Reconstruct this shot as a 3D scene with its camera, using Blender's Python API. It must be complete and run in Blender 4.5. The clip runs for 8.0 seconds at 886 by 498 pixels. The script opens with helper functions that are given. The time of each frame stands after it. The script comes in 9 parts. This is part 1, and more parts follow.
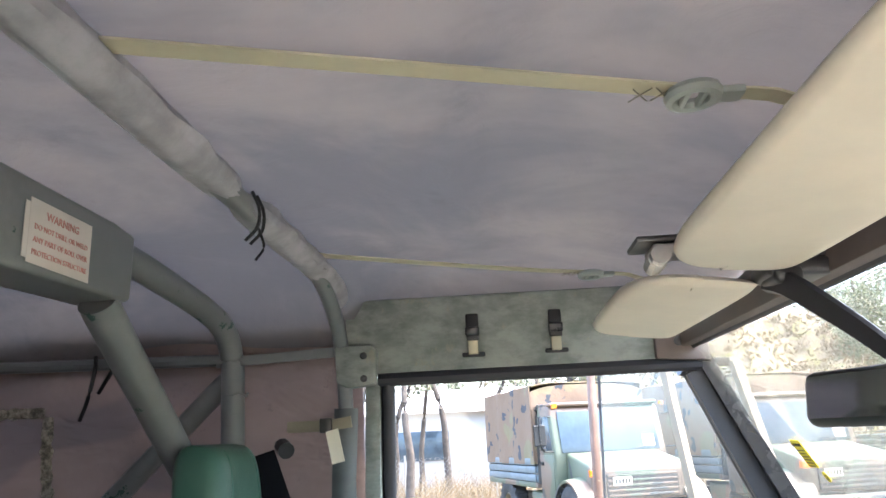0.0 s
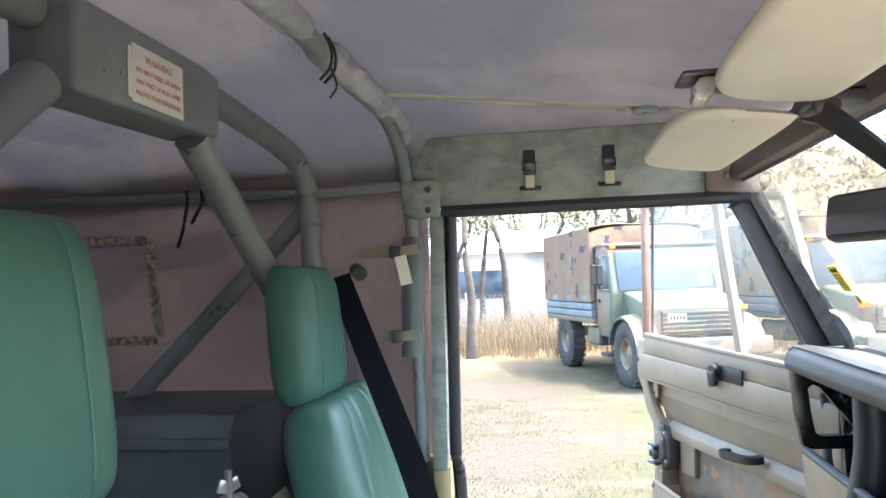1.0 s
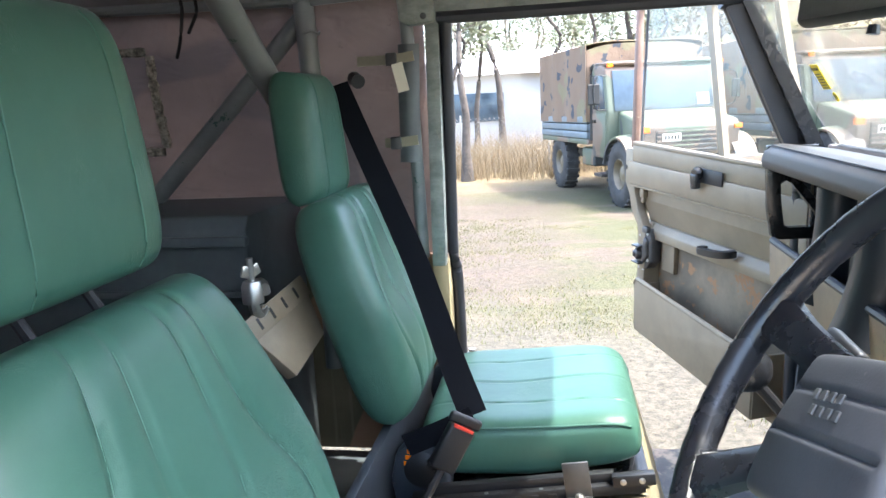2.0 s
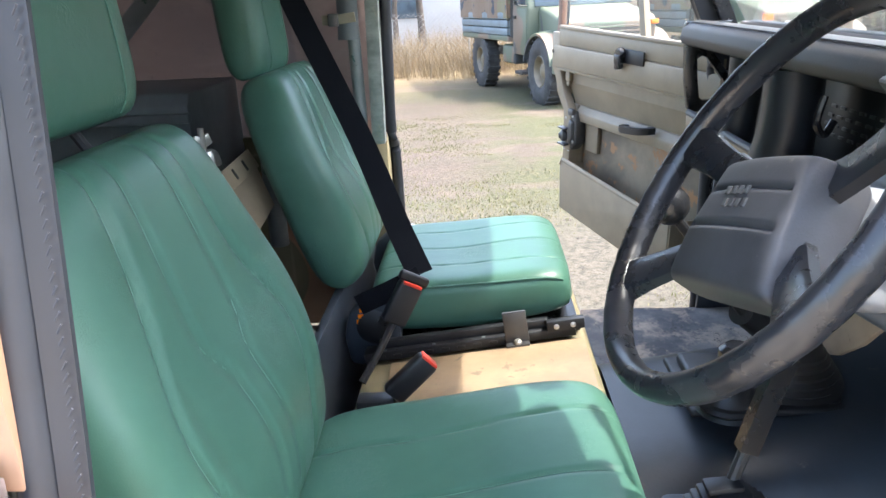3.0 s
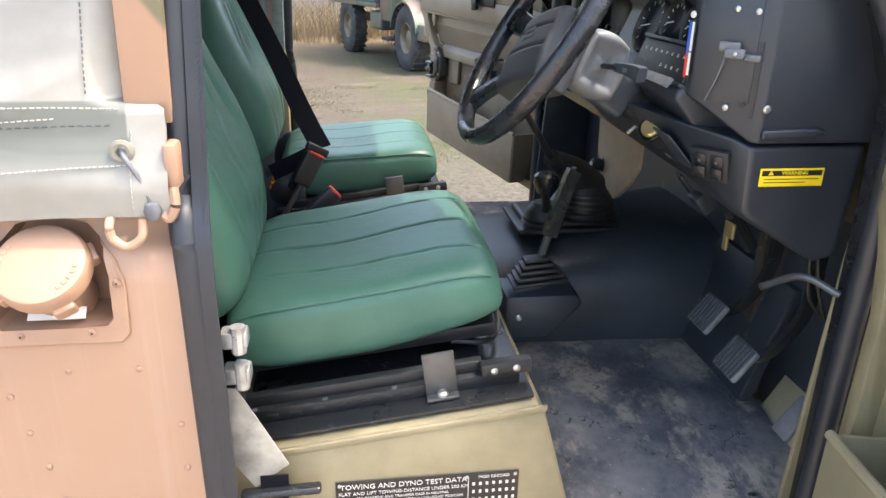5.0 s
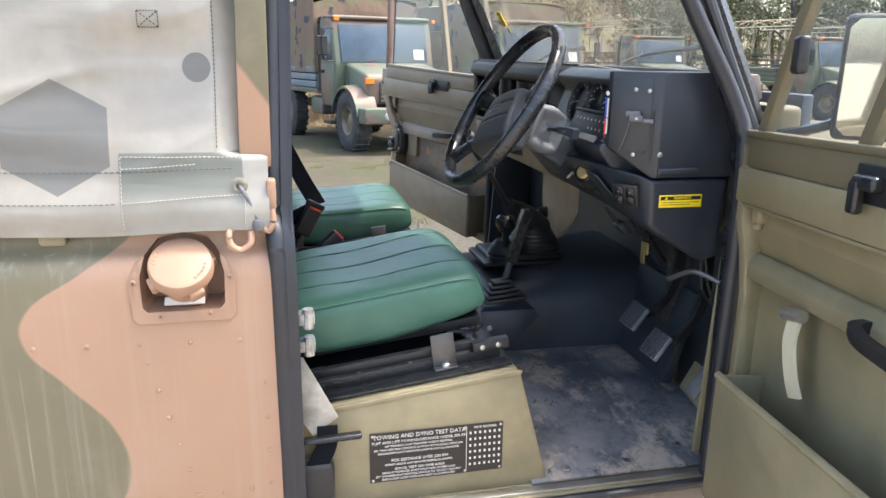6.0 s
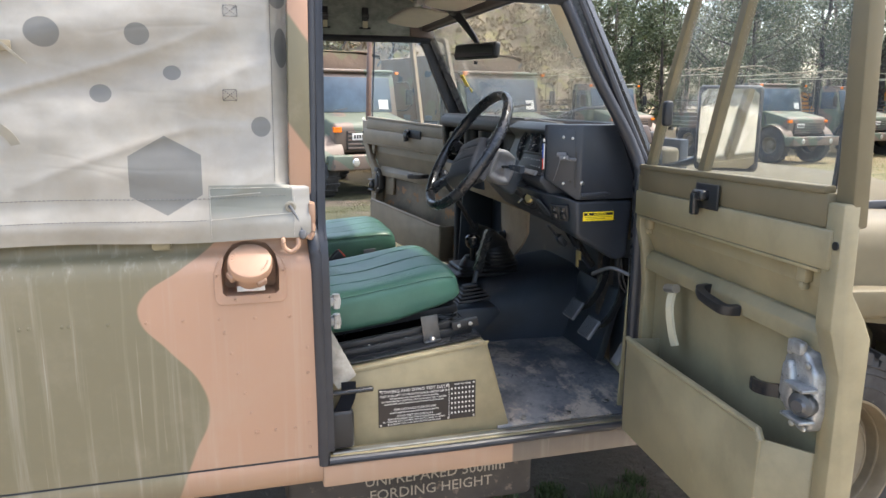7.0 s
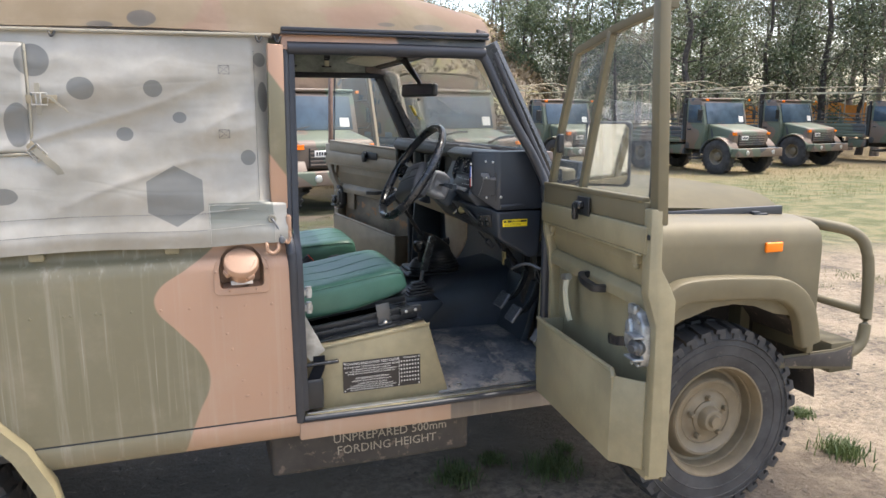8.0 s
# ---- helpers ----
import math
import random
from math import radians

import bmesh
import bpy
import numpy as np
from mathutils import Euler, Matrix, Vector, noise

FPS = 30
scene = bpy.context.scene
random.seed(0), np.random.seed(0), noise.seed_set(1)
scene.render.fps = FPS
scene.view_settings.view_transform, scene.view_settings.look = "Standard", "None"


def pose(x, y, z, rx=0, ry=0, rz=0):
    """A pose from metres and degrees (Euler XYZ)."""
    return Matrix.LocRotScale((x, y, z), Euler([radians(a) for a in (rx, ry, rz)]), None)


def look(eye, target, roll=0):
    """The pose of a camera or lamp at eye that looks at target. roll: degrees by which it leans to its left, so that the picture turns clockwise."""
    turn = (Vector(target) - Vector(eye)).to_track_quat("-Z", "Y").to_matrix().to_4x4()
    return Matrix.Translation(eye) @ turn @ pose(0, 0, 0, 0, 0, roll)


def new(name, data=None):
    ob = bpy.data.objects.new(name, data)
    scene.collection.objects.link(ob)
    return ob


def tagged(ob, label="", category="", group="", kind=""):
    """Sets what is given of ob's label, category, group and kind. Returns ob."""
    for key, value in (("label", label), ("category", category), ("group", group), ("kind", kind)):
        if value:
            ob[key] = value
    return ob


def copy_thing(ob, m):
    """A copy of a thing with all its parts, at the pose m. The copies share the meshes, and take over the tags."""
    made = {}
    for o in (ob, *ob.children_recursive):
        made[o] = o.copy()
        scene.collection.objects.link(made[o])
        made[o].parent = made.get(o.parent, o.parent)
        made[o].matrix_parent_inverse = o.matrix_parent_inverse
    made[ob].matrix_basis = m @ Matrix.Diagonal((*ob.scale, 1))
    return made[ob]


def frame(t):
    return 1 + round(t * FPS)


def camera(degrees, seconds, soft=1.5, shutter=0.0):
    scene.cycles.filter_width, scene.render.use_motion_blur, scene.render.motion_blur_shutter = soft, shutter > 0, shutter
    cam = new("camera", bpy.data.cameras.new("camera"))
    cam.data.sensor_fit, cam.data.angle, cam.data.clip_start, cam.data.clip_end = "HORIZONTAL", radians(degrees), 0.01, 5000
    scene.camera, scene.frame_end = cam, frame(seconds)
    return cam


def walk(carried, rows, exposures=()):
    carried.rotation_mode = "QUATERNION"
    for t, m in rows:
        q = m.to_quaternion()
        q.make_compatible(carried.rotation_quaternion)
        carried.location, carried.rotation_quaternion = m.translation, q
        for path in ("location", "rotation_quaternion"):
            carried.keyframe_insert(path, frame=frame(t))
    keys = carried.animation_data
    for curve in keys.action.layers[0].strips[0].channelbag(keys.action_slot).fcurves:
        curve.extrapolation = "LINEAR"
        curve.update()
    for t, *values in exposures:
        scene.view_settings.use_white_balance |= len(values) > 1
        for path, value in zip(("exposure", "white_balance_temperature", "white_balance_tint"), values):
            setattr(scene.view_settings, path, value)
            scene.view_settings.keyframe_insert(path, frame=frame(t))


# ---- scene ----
cam = camera(62.9, 8.0)
METRES, EYE, TILT, LEAN, TURN = 2.9, 1.75, 12.0, 0.0, 0.0
PATH = [
    (0, (0.254, 0.005, 1.781), (0.121, 1.937, 2.281), -2.6),
    (0.5, (0.259, -0.045, 1.768), (0.028, 1.918, 2.071), -2.0),
    (1, (0.265, -0.097, 1.748), (-0.055, 1.875, 1.828), -2.0),
    (1.5, (0.27, -0.143, 1.727), (-0.078, 1.819, 1.551), -2.1),
    (1.7, (0.277, -0.162, 1.717), (-0.069, 1.789, 1.443), -2.4),
    (3, (0.234, -0.305, 1.658), (0.123, 1.579, 0.997), -2.7),
    (3.5, (0.213, -0.388, 1.61), (0.206, 1.463, 0.854), -1.6),
    (4, (0.208, -0.535, 1.588), (0.29, 1.292, 0.777), -0.4),
    (4.5, (0.206, -0.69, 1.572), (0.371, 1.135, 0.77), 0.8),
    (4.7, (0.202, -0.751, 1.571), (0.4, 1.079, 0.789), 1.0),
    (5.8, (0.002, -1.168, 1.595), (0.412, 0.708, 1.034), 1.1),
    (6, (-0.023, -1.269, 1.593), (0.409, 0.612, 1.07), 0.9),
    (6.5, (-0.112, -1.551, 1.622), (0.377, 0.336, 1.171), 0.6),
    (7, (-0.211, -1.818, 1.628), (0.322, 0.068, 1.227), 0.3),
    (7.5, (-0.283, -2.075, 1.655), (0.299, -0.199, 1.276), -0.1),
    (8, (-0.311, -2.366, 1.694), (0.319, -0.503, 1.331), -0.2),
]
EXPOSURES = [(0.0, 3.95, 6200, 9), (1.0, 3.9, 6250, 8), (1.7, 3.8, 6250, 8), (3.0, 3.45, 6450, 9), (4.5, 3.0, 7000, 11), (6.0, 2.5, 6700, 9), (7.0, 2.2, 6700, 9), (8.0, 1.97, 6700, 9)]
walk(cam, [(t, look(eye, target, roll)) for t, eye, target, roll in PATH], EXPOSURES)

# ---- light ----
SUN_WAY = Vector((0.50, 0.01, 1.0)).normalized()
sun = new("sun", bpy.data.lights.new("sun", "SUN"))
sun.data.energy, sun.data.angle, sun.data.color = 0.9, radians(0.7), (1.0, 0.97, 0.92)
sun.matrix_world = look(SUN_WAY * 30, (0, 0, 0))
world = bpy.data.worlds.new("sky")
scene.world = world
world.use_nodes = True
wn = world.node_tree.nodes
sky = wn.new("ShaderNodeTexSky")
sky.sky_type, sky.sun_disc = "NISHITA", False
sky.sun_elevation, sky.sun_rotation = math.asin(SUN_WAY.z), math.atan2(SUN_WAY.x, SUN_WAY.y)
sky.air_density, sky.dust_density, sky.ozone_density = 1.0, 4.0, 1.0
world.node_tree.links.new(sky.outputs[0], wn["Background"].inputs[0])
wn["Background"].inputs[1].default_value = 0.15

# ---- materials ----


class Nodes:
    """A small material builder: colours and masks made from noise on the thing's own coordinates."""

    def __init__(self, name):
        self.mat = bpy.data.materials.new(name)
        self.mat.use_nodes = True
        self.t = self.mat.node_tree
        self.bsdf = self.t.nodes["Principled BSDF"]
        self.co = self.t.nodes.new("ShaderNodeTexCoord").outputs["Object"]

    def put(self, sock, v):
        if hasattr(v, "is_linked"):
            self.t.links.new(v, sock)
        elif isinstance(v, (tuple, list)) and len(v) == 3 and sock.type == "RGBA":
            sock.default_value = (*v, 1)
        else:
            sock.default_value = v

    def math(self, op, a, b=0.0, c=0.0):
        n = self.t.nodes.new("ShaderNodeMath")
        n.operation = op
        for i, v in enumerate((a, b, c)):
            self.put(n.inputs[i], v)
        return n.outputs[0]

    def noise(self, scale, detail=4.0, rough=0.55, stretch=None, distort=0.0):
        n = self.t.nodes.new("ShaderNodeTexNoise")
        n.inputs["Scale"].default_value = scale
        n.inputs["Detail"].default_value, n.inputs["Roughness"].default_value = detail, rough
        n.inputs["Distortion"].default_value = distort
        co = self.co
        if stretch:
            m = self.t.nodes.new("ShaderNodeMapping")
            m.inputs["Scale"].default_value = stretch
            self.t.links.new(co, m.inputs[0])
            co = m.outputs[0]
        self.t.links.new(co, n.inputs[0])
        return n.outputs[0]

    def voronoi(self, scale, feature="F1"):
        n = self.t.nodes.new("ShaderNodeTexVoronoi")
        n.feature = feature
        n.inputs["Scale"].default_value = scale
        self.t.links.new(self.co, n.inputs[0])
        return n.outputs[0]

    def step(self, v, lo, hi):
        n = self.t.nodes.new("ShaderNodeMapRange")
        n.interpolation_type = "SMOOTHSTEP"
        for i, x in enumerate((v, lo, hi, 0.0, 1.0)):
            self.put(n.inputs[i], x)
        return n.outputs[0]

    def mix(self, f, a, b):
        n = self.t.nodes.new("ShaderNodeMix")
        n.data_type = "RGBA"
        self.put(n.inputs[0], f)
        self.put(n.inputs[6], a)
        self.put(n.inputs[7], b)
        return n.outputs[2]

    def xyz(self):
        n = self.t.nodes.new("ShaderNodeSeparateXYZ")
        self.t.links.new(self.co, n.inputs[0])
        return n.outputs

    def bump(self, height, strength=0.2, dist=0.002, chain=None):
        n = self.t.nodes.new("ShaderNodeBump")
        n.inputs["Strength"].default_value, n.inputs["Distance"].default_value = strength, dist
        self.put(n.inputs["Height"], height)
        if chain:
            self.t.links.new(chain, n.inputs["Normal"])
        return n.outputs[0]

    def random(self):
        return self.t.nodes.new("ShaderNodeObjectInfo").outputs["Random"]

    def done(self, col, rough=0.5, metal=0.0, normal=None, **more):
        self.put(self.bsdf.inputs["Base Color"], col)
        self.put(self.bsdf.inputs["Roughness"], rough)
        self.put(self.bsdf.inputs["Metallic"], metal)
        if normal:
            self.t.links.new(normal, self.bsdf.inputs["Normal"])
        for k, v in more.items():
            self.put(self.bsdf.inputs[k.replace("_", " ")], v)
        return self.mat


def plain(name, col, rough=0.5, metal=0.0, vary=0.25, scale=9.0, grain=220.0, relief=0.12, dist=0.0006, worn=None, worn_at=0.66, **more):
    """A surface with broad tone changes, fine grain and, if given, worn spots of another colour."""
    n = Nodes(name)
    dark = tuple(c * (1 - vary) for c in col)
    lite = tuple(min(1, c * (1 + vary * 0.7)) for c in col)
    big = n.noise(scale, 6, 0.62)
    c = n.mix(n.step(big, 0.3, 0.7), dark, lite)
    fine = n.noise(grain, 3)
    if worn:
        spots = n.step(n.noise(scale * 3.1, 8, 0.68), worn_at, worn_at + 0.05)
        c = n.mix(spots, c, worn)
    r = n.math("ADD", n.math("MULTIPLY", big, 0.25), rough - 0.125)
    return n.done(c, r, metal, n.bump(fine, relief, dist), **more)


def ellipse_mask(n, x, z, spots, wob=None):
    """1 inside any of the spots (x, z, half width, half height), with hard printed edges."""
    total = None
    for cx, cz, rx, rz in spots:
        a = n.math("MULTIPLY", n.math("SUBTRACT", x, cx), 1 / rx)
        b = n.math("MULTIPLY", n.math("SUBTRACT", z, cz), 1 / rz)
        d = n.math("ADD", n.math("MULTIPLY", a, a), n.math("MULTIPLY", b, b))
        if wob:
            d = n.math("ADD", d, wob)
        m = n.step(d, 1.06, 0.94)
        total = m if total is None else n.math("MAXIMUM", total, m)
    return total


OLIVE, TAN, BLACKP = (0.145, 0.128, 0.076), (0.345, 0.207, 0.133), (0.035, 0.037, 0.036)
DRAB = (0.235, 0.200, 0.118)


def camo_body():
    """Olive and brown disruptive paint on the tub, with a wavy border, rain streaks and dust."""
    n = Nodes("camouflage body paint")
    x, y, z = n.xyz()
    cur = n.t.nodes.new("ShaderNodeFloatCurve")
    pts = cur.mapping.curves[0].points
    for u, v in ((0.11, 0.525), (0.24, 0.558), (0.36, 0.59), (0.475, 0.575), (0.59, 0.517), (0.69, 0.467), (0.76, 0.475), (0.84, 0.55), (0.91, 0.617)):
        pts.new(u, v)
    pts[0].location, pts[-1].location = (0, 0.50), (1, 0.65)
    cur.mapping.update()
    n.t.links.new(n.math("DIVIDE", n.math("SUBTRACT", z, 0.55), 0.8), cur.inputs["Value"])
    edge = n.math("SUBTRACT", n.math("MULTIPLY", cur.outputs[0], 1.2), 1.02)
    m = n.step(n.math("SUBTRACT", x, edge), -0.004, 0.004)
    low = n.step(x, 0.515, 0.522)
    c = n.mix(m, OLIVE, TAN)
    c = n.mix(low, c, (0.075, 0.062, 0.055))
    streak = n.noise(1.0, 6, 0.62, (30, 30, 0.8))
    runs = n.noise(1.0, 3, 0.5, (75, 75, 1.6), 0.15)
    dust = n.noise(5.0, 7, 0.66)
    c = n.mix(n.math("MULTIPLY", n.step(streak, 0.52, 0.74), n.math("SUBTRACT", 0.34, n.math("MULTIPLY", m, 0.20))), c, (0.42, 0.40, 0.33))
    c = n.mix(n.math("MULTIPLY", n.step(runs, 0.64, 0.78), n.math("SUBTRACT", 0.36, n.math("MULTIPLY", m, 0.26))), c, (0.46, 0.44, 0.37))
    c = n.mix(n.math("MULTIPLY", n.step(dust, 0.45, 0.8), 0.25), c, (0.36, 0.30, 0.22))
    dirt = n.math("MULTIPLY", n.step(n.math("ADD", z, n.math("MULTIPLY", dust, 0.2)), 0.84, 0.66), 0.25)
    c = n.mix(dirt, c, (0.34, 0.27, 0.19))
    return n.done(c, n.math("ADD", n.math("MULTIPLY", dust, 0.3), 0.36), 0, n.bump(n.noise(5, 3), 0.06, 0.02, n.bump(n.noise(400, 2), 0.08, 0.0005)))


def camo_post():
    """Brown paint with an olive band, for the rear door post."""
    n = Nodes("camouflage post paint")
    x, y, z = n.xyz()
    zz = n.math("ADD", z, n.math("MULTIPLY", n.math("SUBTRACT", x, -0.05), 1.4))
    band = n.math("MULTIPLY", n.step(zz, 1.515, 1.53), n.step(zz, 1.80, 1.785))
    c = n.mix(band, TAN, OLIVE)
    c = n.mix(n.step(n.math("ADD", x, n.math("MULTIPLY", z, 0.4)), 1.130, 1.142), c, BLACKP)
    c = n.mix(n.math("MULTIPLY", n.step(n.noise(9, 7, 0.66), 0.5, 0.8), 0.25), c, (0.36, 0.30, 0.22))
    return n.done(c, 0.5, 0, n.bump(n.noise(300, 2), 0.1, 0.0005))


def canvas_side():
    """Sun-bleached canvas with printed grey spots, a hexagon and a lower patch."""
    n = Nodes("bleached canvas")
    x, y, z = n.xyz()
    wob = n.math("MULTIPLY", n.math("SUBTRACT", n.noise(9, 2), 0.5), 0.5)
    spots = ellipse_mask(n, x, z, ((-0.625, 1.778, 0.038, 0.034), (-0.424, 1.778, 0.028, 0.026), (-0.352, 1.690, 0.020, 0.017),
                                   (-0.512, 1.641, 0.024, 0.021), (-0.152, 1.563, 0.023, 0.024), (-0.100, 1.872, 0.02, 0.022),
                                   (-0.850, 1.464, 0.040, 0.024), (-0.095, 1.755, 0.016, 0.048), (-0.797, 1.672, 0.036, 0.066),
                                   (-0.748, 1.857, 0.046, 0.048), (-1.1, 1.72, 0.07, 0.09), (-1.32, 1.52, 0.05, 0.04), (-1.5, 1.8, 0.08, 0.05)), wob)
    dx, dz = n.math("ABSOLUTE", n.math("SUBTRACT", x, -0.379)), n.math("ABSOLUTE", n.math("SUBTRACT", z, 1.449))
    hexa = n.math("MAXIMUM", n.math("DIVIDE", dx, 0.082), n.math("DIVIDE", n.math("ADD", dz, n.math("MULTIPLY", dx, 0.57)), 0.094))
    spots = n.math("MAXIMUM", spots, n.step(hexa, 1.01, 0.99))
    weave = n.noise(900, 2)
    big = n.noise(4.5, 6, 0.6)
    stain = n.noise(1.7, 7, 0.66, (1, 1, 0.6), 0.6)
    c = n.mix(n.step(big, 0.3, 0.75), (0.235, 0.220, 0.186), (0.345, 0.326, 0.284))
    c = n.mix(n.math("MULTIPLY", n.step(stain, 0.5, 0.72), 0.5), c, (0.20, 0.165, 0.115))
    patch = n.math("MULTIPLY", n.step(x, -0.285, -0.281), n.step(z, 1.425, 1.421))
    patch = n.math("MULTIPLY", patch, n.step(x, -0.083, -0.086))
    patch = n.math("MULTIPLY", patch, n.math("ADD", 0.25, n.math("MULTIPLY", n.step(z, 1.335, 1.365), 0.75)))
    c = n.mix(n.math("MULTIPLY", patch, 0.85), c, (0.115, 0.122, 0.10))
    c = n.mix(n.math("MULTIPLY", spots, 0.88), c, n.mix(big, (0.075, 0.074, 0.068), (0.14, 0.138, 0.125)))
    fold = n.noise(2.2, 2, 0.45, (0.7, 1, 3.0), 0.5)
    crease = n.math("ABSOLUTE", n.math("SUBTRACT", n.noise(3.2, 2, 0.5, (0.8, 1, 2.6), 0.4), 0.5))
    nrm = n.bump(weave, 0.12, 0.0006)
    nrm = n.bump(n.step(crease, 0.0, 0.06), 0.12, 0.003, nrm)
    nrm = n.bump(fold, 0.30, 0.05, nrm)
    return n.done(c, n.math("ADD", 0.34, n.math("MULTIPLY", big, 0.16)), 0, nrm, Specular_IOR_Level=0.45)


def canvas_roof():
    """Camouflage canvas, tan with brown and dark blots; daylight comes faintly through it."""
    n = Nodes("camouflage roof canvas")
    a = n.step(n.noise(2.6, 2, 0.4, None, 0.8), 0.51, 0.525)
    x, y, z = n.xyz()
    b = n.step(n.noise(3.1, 2, 0.4, (1, 1.4, 1), 0.5), 0.64, 0.65)
    c = n.mix(a, (0.180, 0.134, 0.078), (0.190, 0.116, 0.076))
    c = n.mix(b, c, (0.06, 0.06, 0.055))
    dots = ellipse_mask(n, x, z, ((-0.444, 1.990, 0.042, 0.026), (-0.56, 1.965, 0.036, 0.012), (0.48, 1.992, 0.055, 0.011), (0.33, 1.998, 0.03, 0.007)))
    c = n.mix(n.math("MULTIPLY", dots, 0.9), c, (0.055, 0.052, 0.048))
    c = n.mix(n.math("MULTIPLY", n.step(n.noise(6, 6, 0.65), 0.4, 0.8), 0.35), c, (0.38, 0.31, 0.23))
    n.done(c, 0.75, 0, n.bump(n.noise(5.5, 3, 0.5, None, 0.6), 0.35, 0.03, n.bump(n.noise(700, 2), 0.15, 0.0006)))
    tr = n.t.nodes.new("ShaderNodeBsdfTranslucent")
    n.put(tr.inputs[0], (0.58, 0.57, 0.585))
    mx = n.t.nodes.new("ShaderNodeMixShader")
    mx.inputs[0].default_value = 0.26
    n.t.links.new(n.bsdf.outputs[0], mx.inputs[1])
    n.t.links.new(tr.outputs[0], mx.inputs[2])
    n.t.links.new(mx.outputs[0], n.t.nodes["Material Output"].inputs[0])
    return n.mat


def canvas_inside():
    """The canvas lining seen from inside: brown, blotched, with light glowing through the weave."""
    n = Nodes("brown canvas lining")
    big = n.noise(2.1, 5, 0.6, None, 0.4)
    c = n.mix(n.step(big, 0.35, 0.68), (0.172, 0.165, 0.170), (0.305, 0.270, 0.252))
    c = n.mix(n.math("MULTIPLY", n.step(n.noise(7, 7, 0.7), 0.58, 0.75), 0.35), c, (0.10, 0.085, 0.08))
    n.done(c, 0.85, 0, n.bump(n.noise(6, 6, 0.6, None, 0.8), 0.35, 0.02, n.bump(n.noise(800, 2), 0.2, 0.0006)))
    tr = n.t.nodes.new("ShaderNodeBsdfTranslucent")
    n.put(tr.inputs[0], n.mix(n.step(big, 0.4, 0.62), (0.236, 0.236, 0.256), (0.368, 0.338, 0.328)))
    mx = n.t.nodes.new("ShaderNodeMixShader")
    mx.inputs[0].default_value = 0.20
    n.t.links.new(n.bsdf.outputs[0], mx.inputs[1])
    n.t.links.new(tr.outputs[0], mx.inputs[2])
    n.t.links.new(mx.outputs[0], n.t.nodes["Material Output"].inputs[0])
    return n.mat


def canvas_wall():
    """Brown side curtain from inside: patched, rubbed, daylight glowing faintly through it."""
    n = Nodes("dark brown canvas")
    big = n.noise(3.0, 5, 0.6, None, 0.5)
    patch = n.step(n.noise(1.6, 2, 0.4, (1, 1, 1.3), 0.5), 0.50, 0.53)
    c = n.mix(n.step(big, 0.3, 0.7), (0.175, 0.140, 0.135), (0.27, 0.215, 0.200))
    c = n.mix(n.math("MULTIPLY", patch, 0.55), c, (0.135, 0.120, 0.130))
    c = n.mix(n.math("MULTIPLY", n.step(n.noise(26, 6, 0.7), 0.62, 0.70), 0.4), c, (0.08, 0.07, 0.07))
    crease = n.math("ABSOLUTE", n.math("SUBTRACT", n.noise(3.5, 3, 0.5, (1, 1, 2.2), 0.6), 0.5))
    n.done(c, 0.7, 0, n.bump(n.step(crease, 0.0, 0.08), 0.3, 0.01, n.bump(n.noise(800, 2), 0.2, 0.0006)))
    tr = n.t.nodes.new("ShaderNodeBsdfTranslucent")
    n.put(tr.inputs[0], n.mix(n.math("MULTIPLY", patch, 0.6), (0.58, 0.42, 0.36), (0.30, 0.26, 0.27)))
    mx = n.t.nodes.new("ShaderNodeMixShader")
    mx.inputs[0].default_value = 0.13
    n.t.links.new(n.bsdf.outputs[0], mx.inputs[1])
    n.t.links.new(tr.outputs[0], mx.inputs[2])
    n.t.links.new(mx.outputs[0], n.t.nodes["Material Output"].inputs[0])
    return n.mat


def seat_vinyl():
    """Dark green upholstery vinyl: smooth sheen, fine grain, wrinkles only in patches."""
    n = Nodes("green vinyl")
    big = n.noise(5, 5, 0.6)
    c = n.mix(n.step(big, 0.3, 0.72), (0.046, 0.116, 0.082), (0.062, 0.148, 0.108))
    c = n.mix(n.math("MULTIPLY", n.step(n.noise(11, 6, 0.7), 0.58, 0.72), 0.22), c, (0.085, 0.185, 0.135))
    where = n.step(n.noise(6.5, 3, 0.5), 0.53, 0.66)
    lines = n.noise(70, 4, 0.6, (1.6, 0.8, 1), 1.8)
    wrinkle = n.math("MULTIPLY", n.math("ABSOLUTE", n.math("SUBTRACT", lines, 0.5)), where)
    nrm = n.bump(n.voronoi(620), 0.10, 0.0005)
    nrm = n.bump(wrinkle, 0.45, 0.005, nrm)
    nrm = n.bump(n.noise(9, 3, 0.5), 0.10, 0.02, nrm)
    return n.done(c, n.math("ADD", n.math("MULTIPLY", big, 0.16), 0.31), 0, nrm, Specular_IOR_Level=0.34)


def galvanised():
    """Zinc panel, mottled grey-green with chalky patches."""
    n = Nodes("weathered galvanised steel")
    v = n.voronoi(34)
    b = n.noise(13, 7, 0.7, (1, 1, 1.8))
    c = n.mix(n.step(b, 0.35, 0.66), (0.150, 0.172, 0.155), (0.30, 0.325, 0.295))
    c = n.mix(n.math("MULTIPLY", v, 0.4), c, (0.30, 0.33, 0.30))
    c = n.mix(n.math("MULTIPLY", n.step(n.noise(30, 8, 0.7, (1, 1, 0.5)), 0.58, 0.66), 0.5), c, (0.33, 0.31, 0.23))
    return n.done(c, 0.6, 0.1, n.bump(b, 0.1, 0.001))


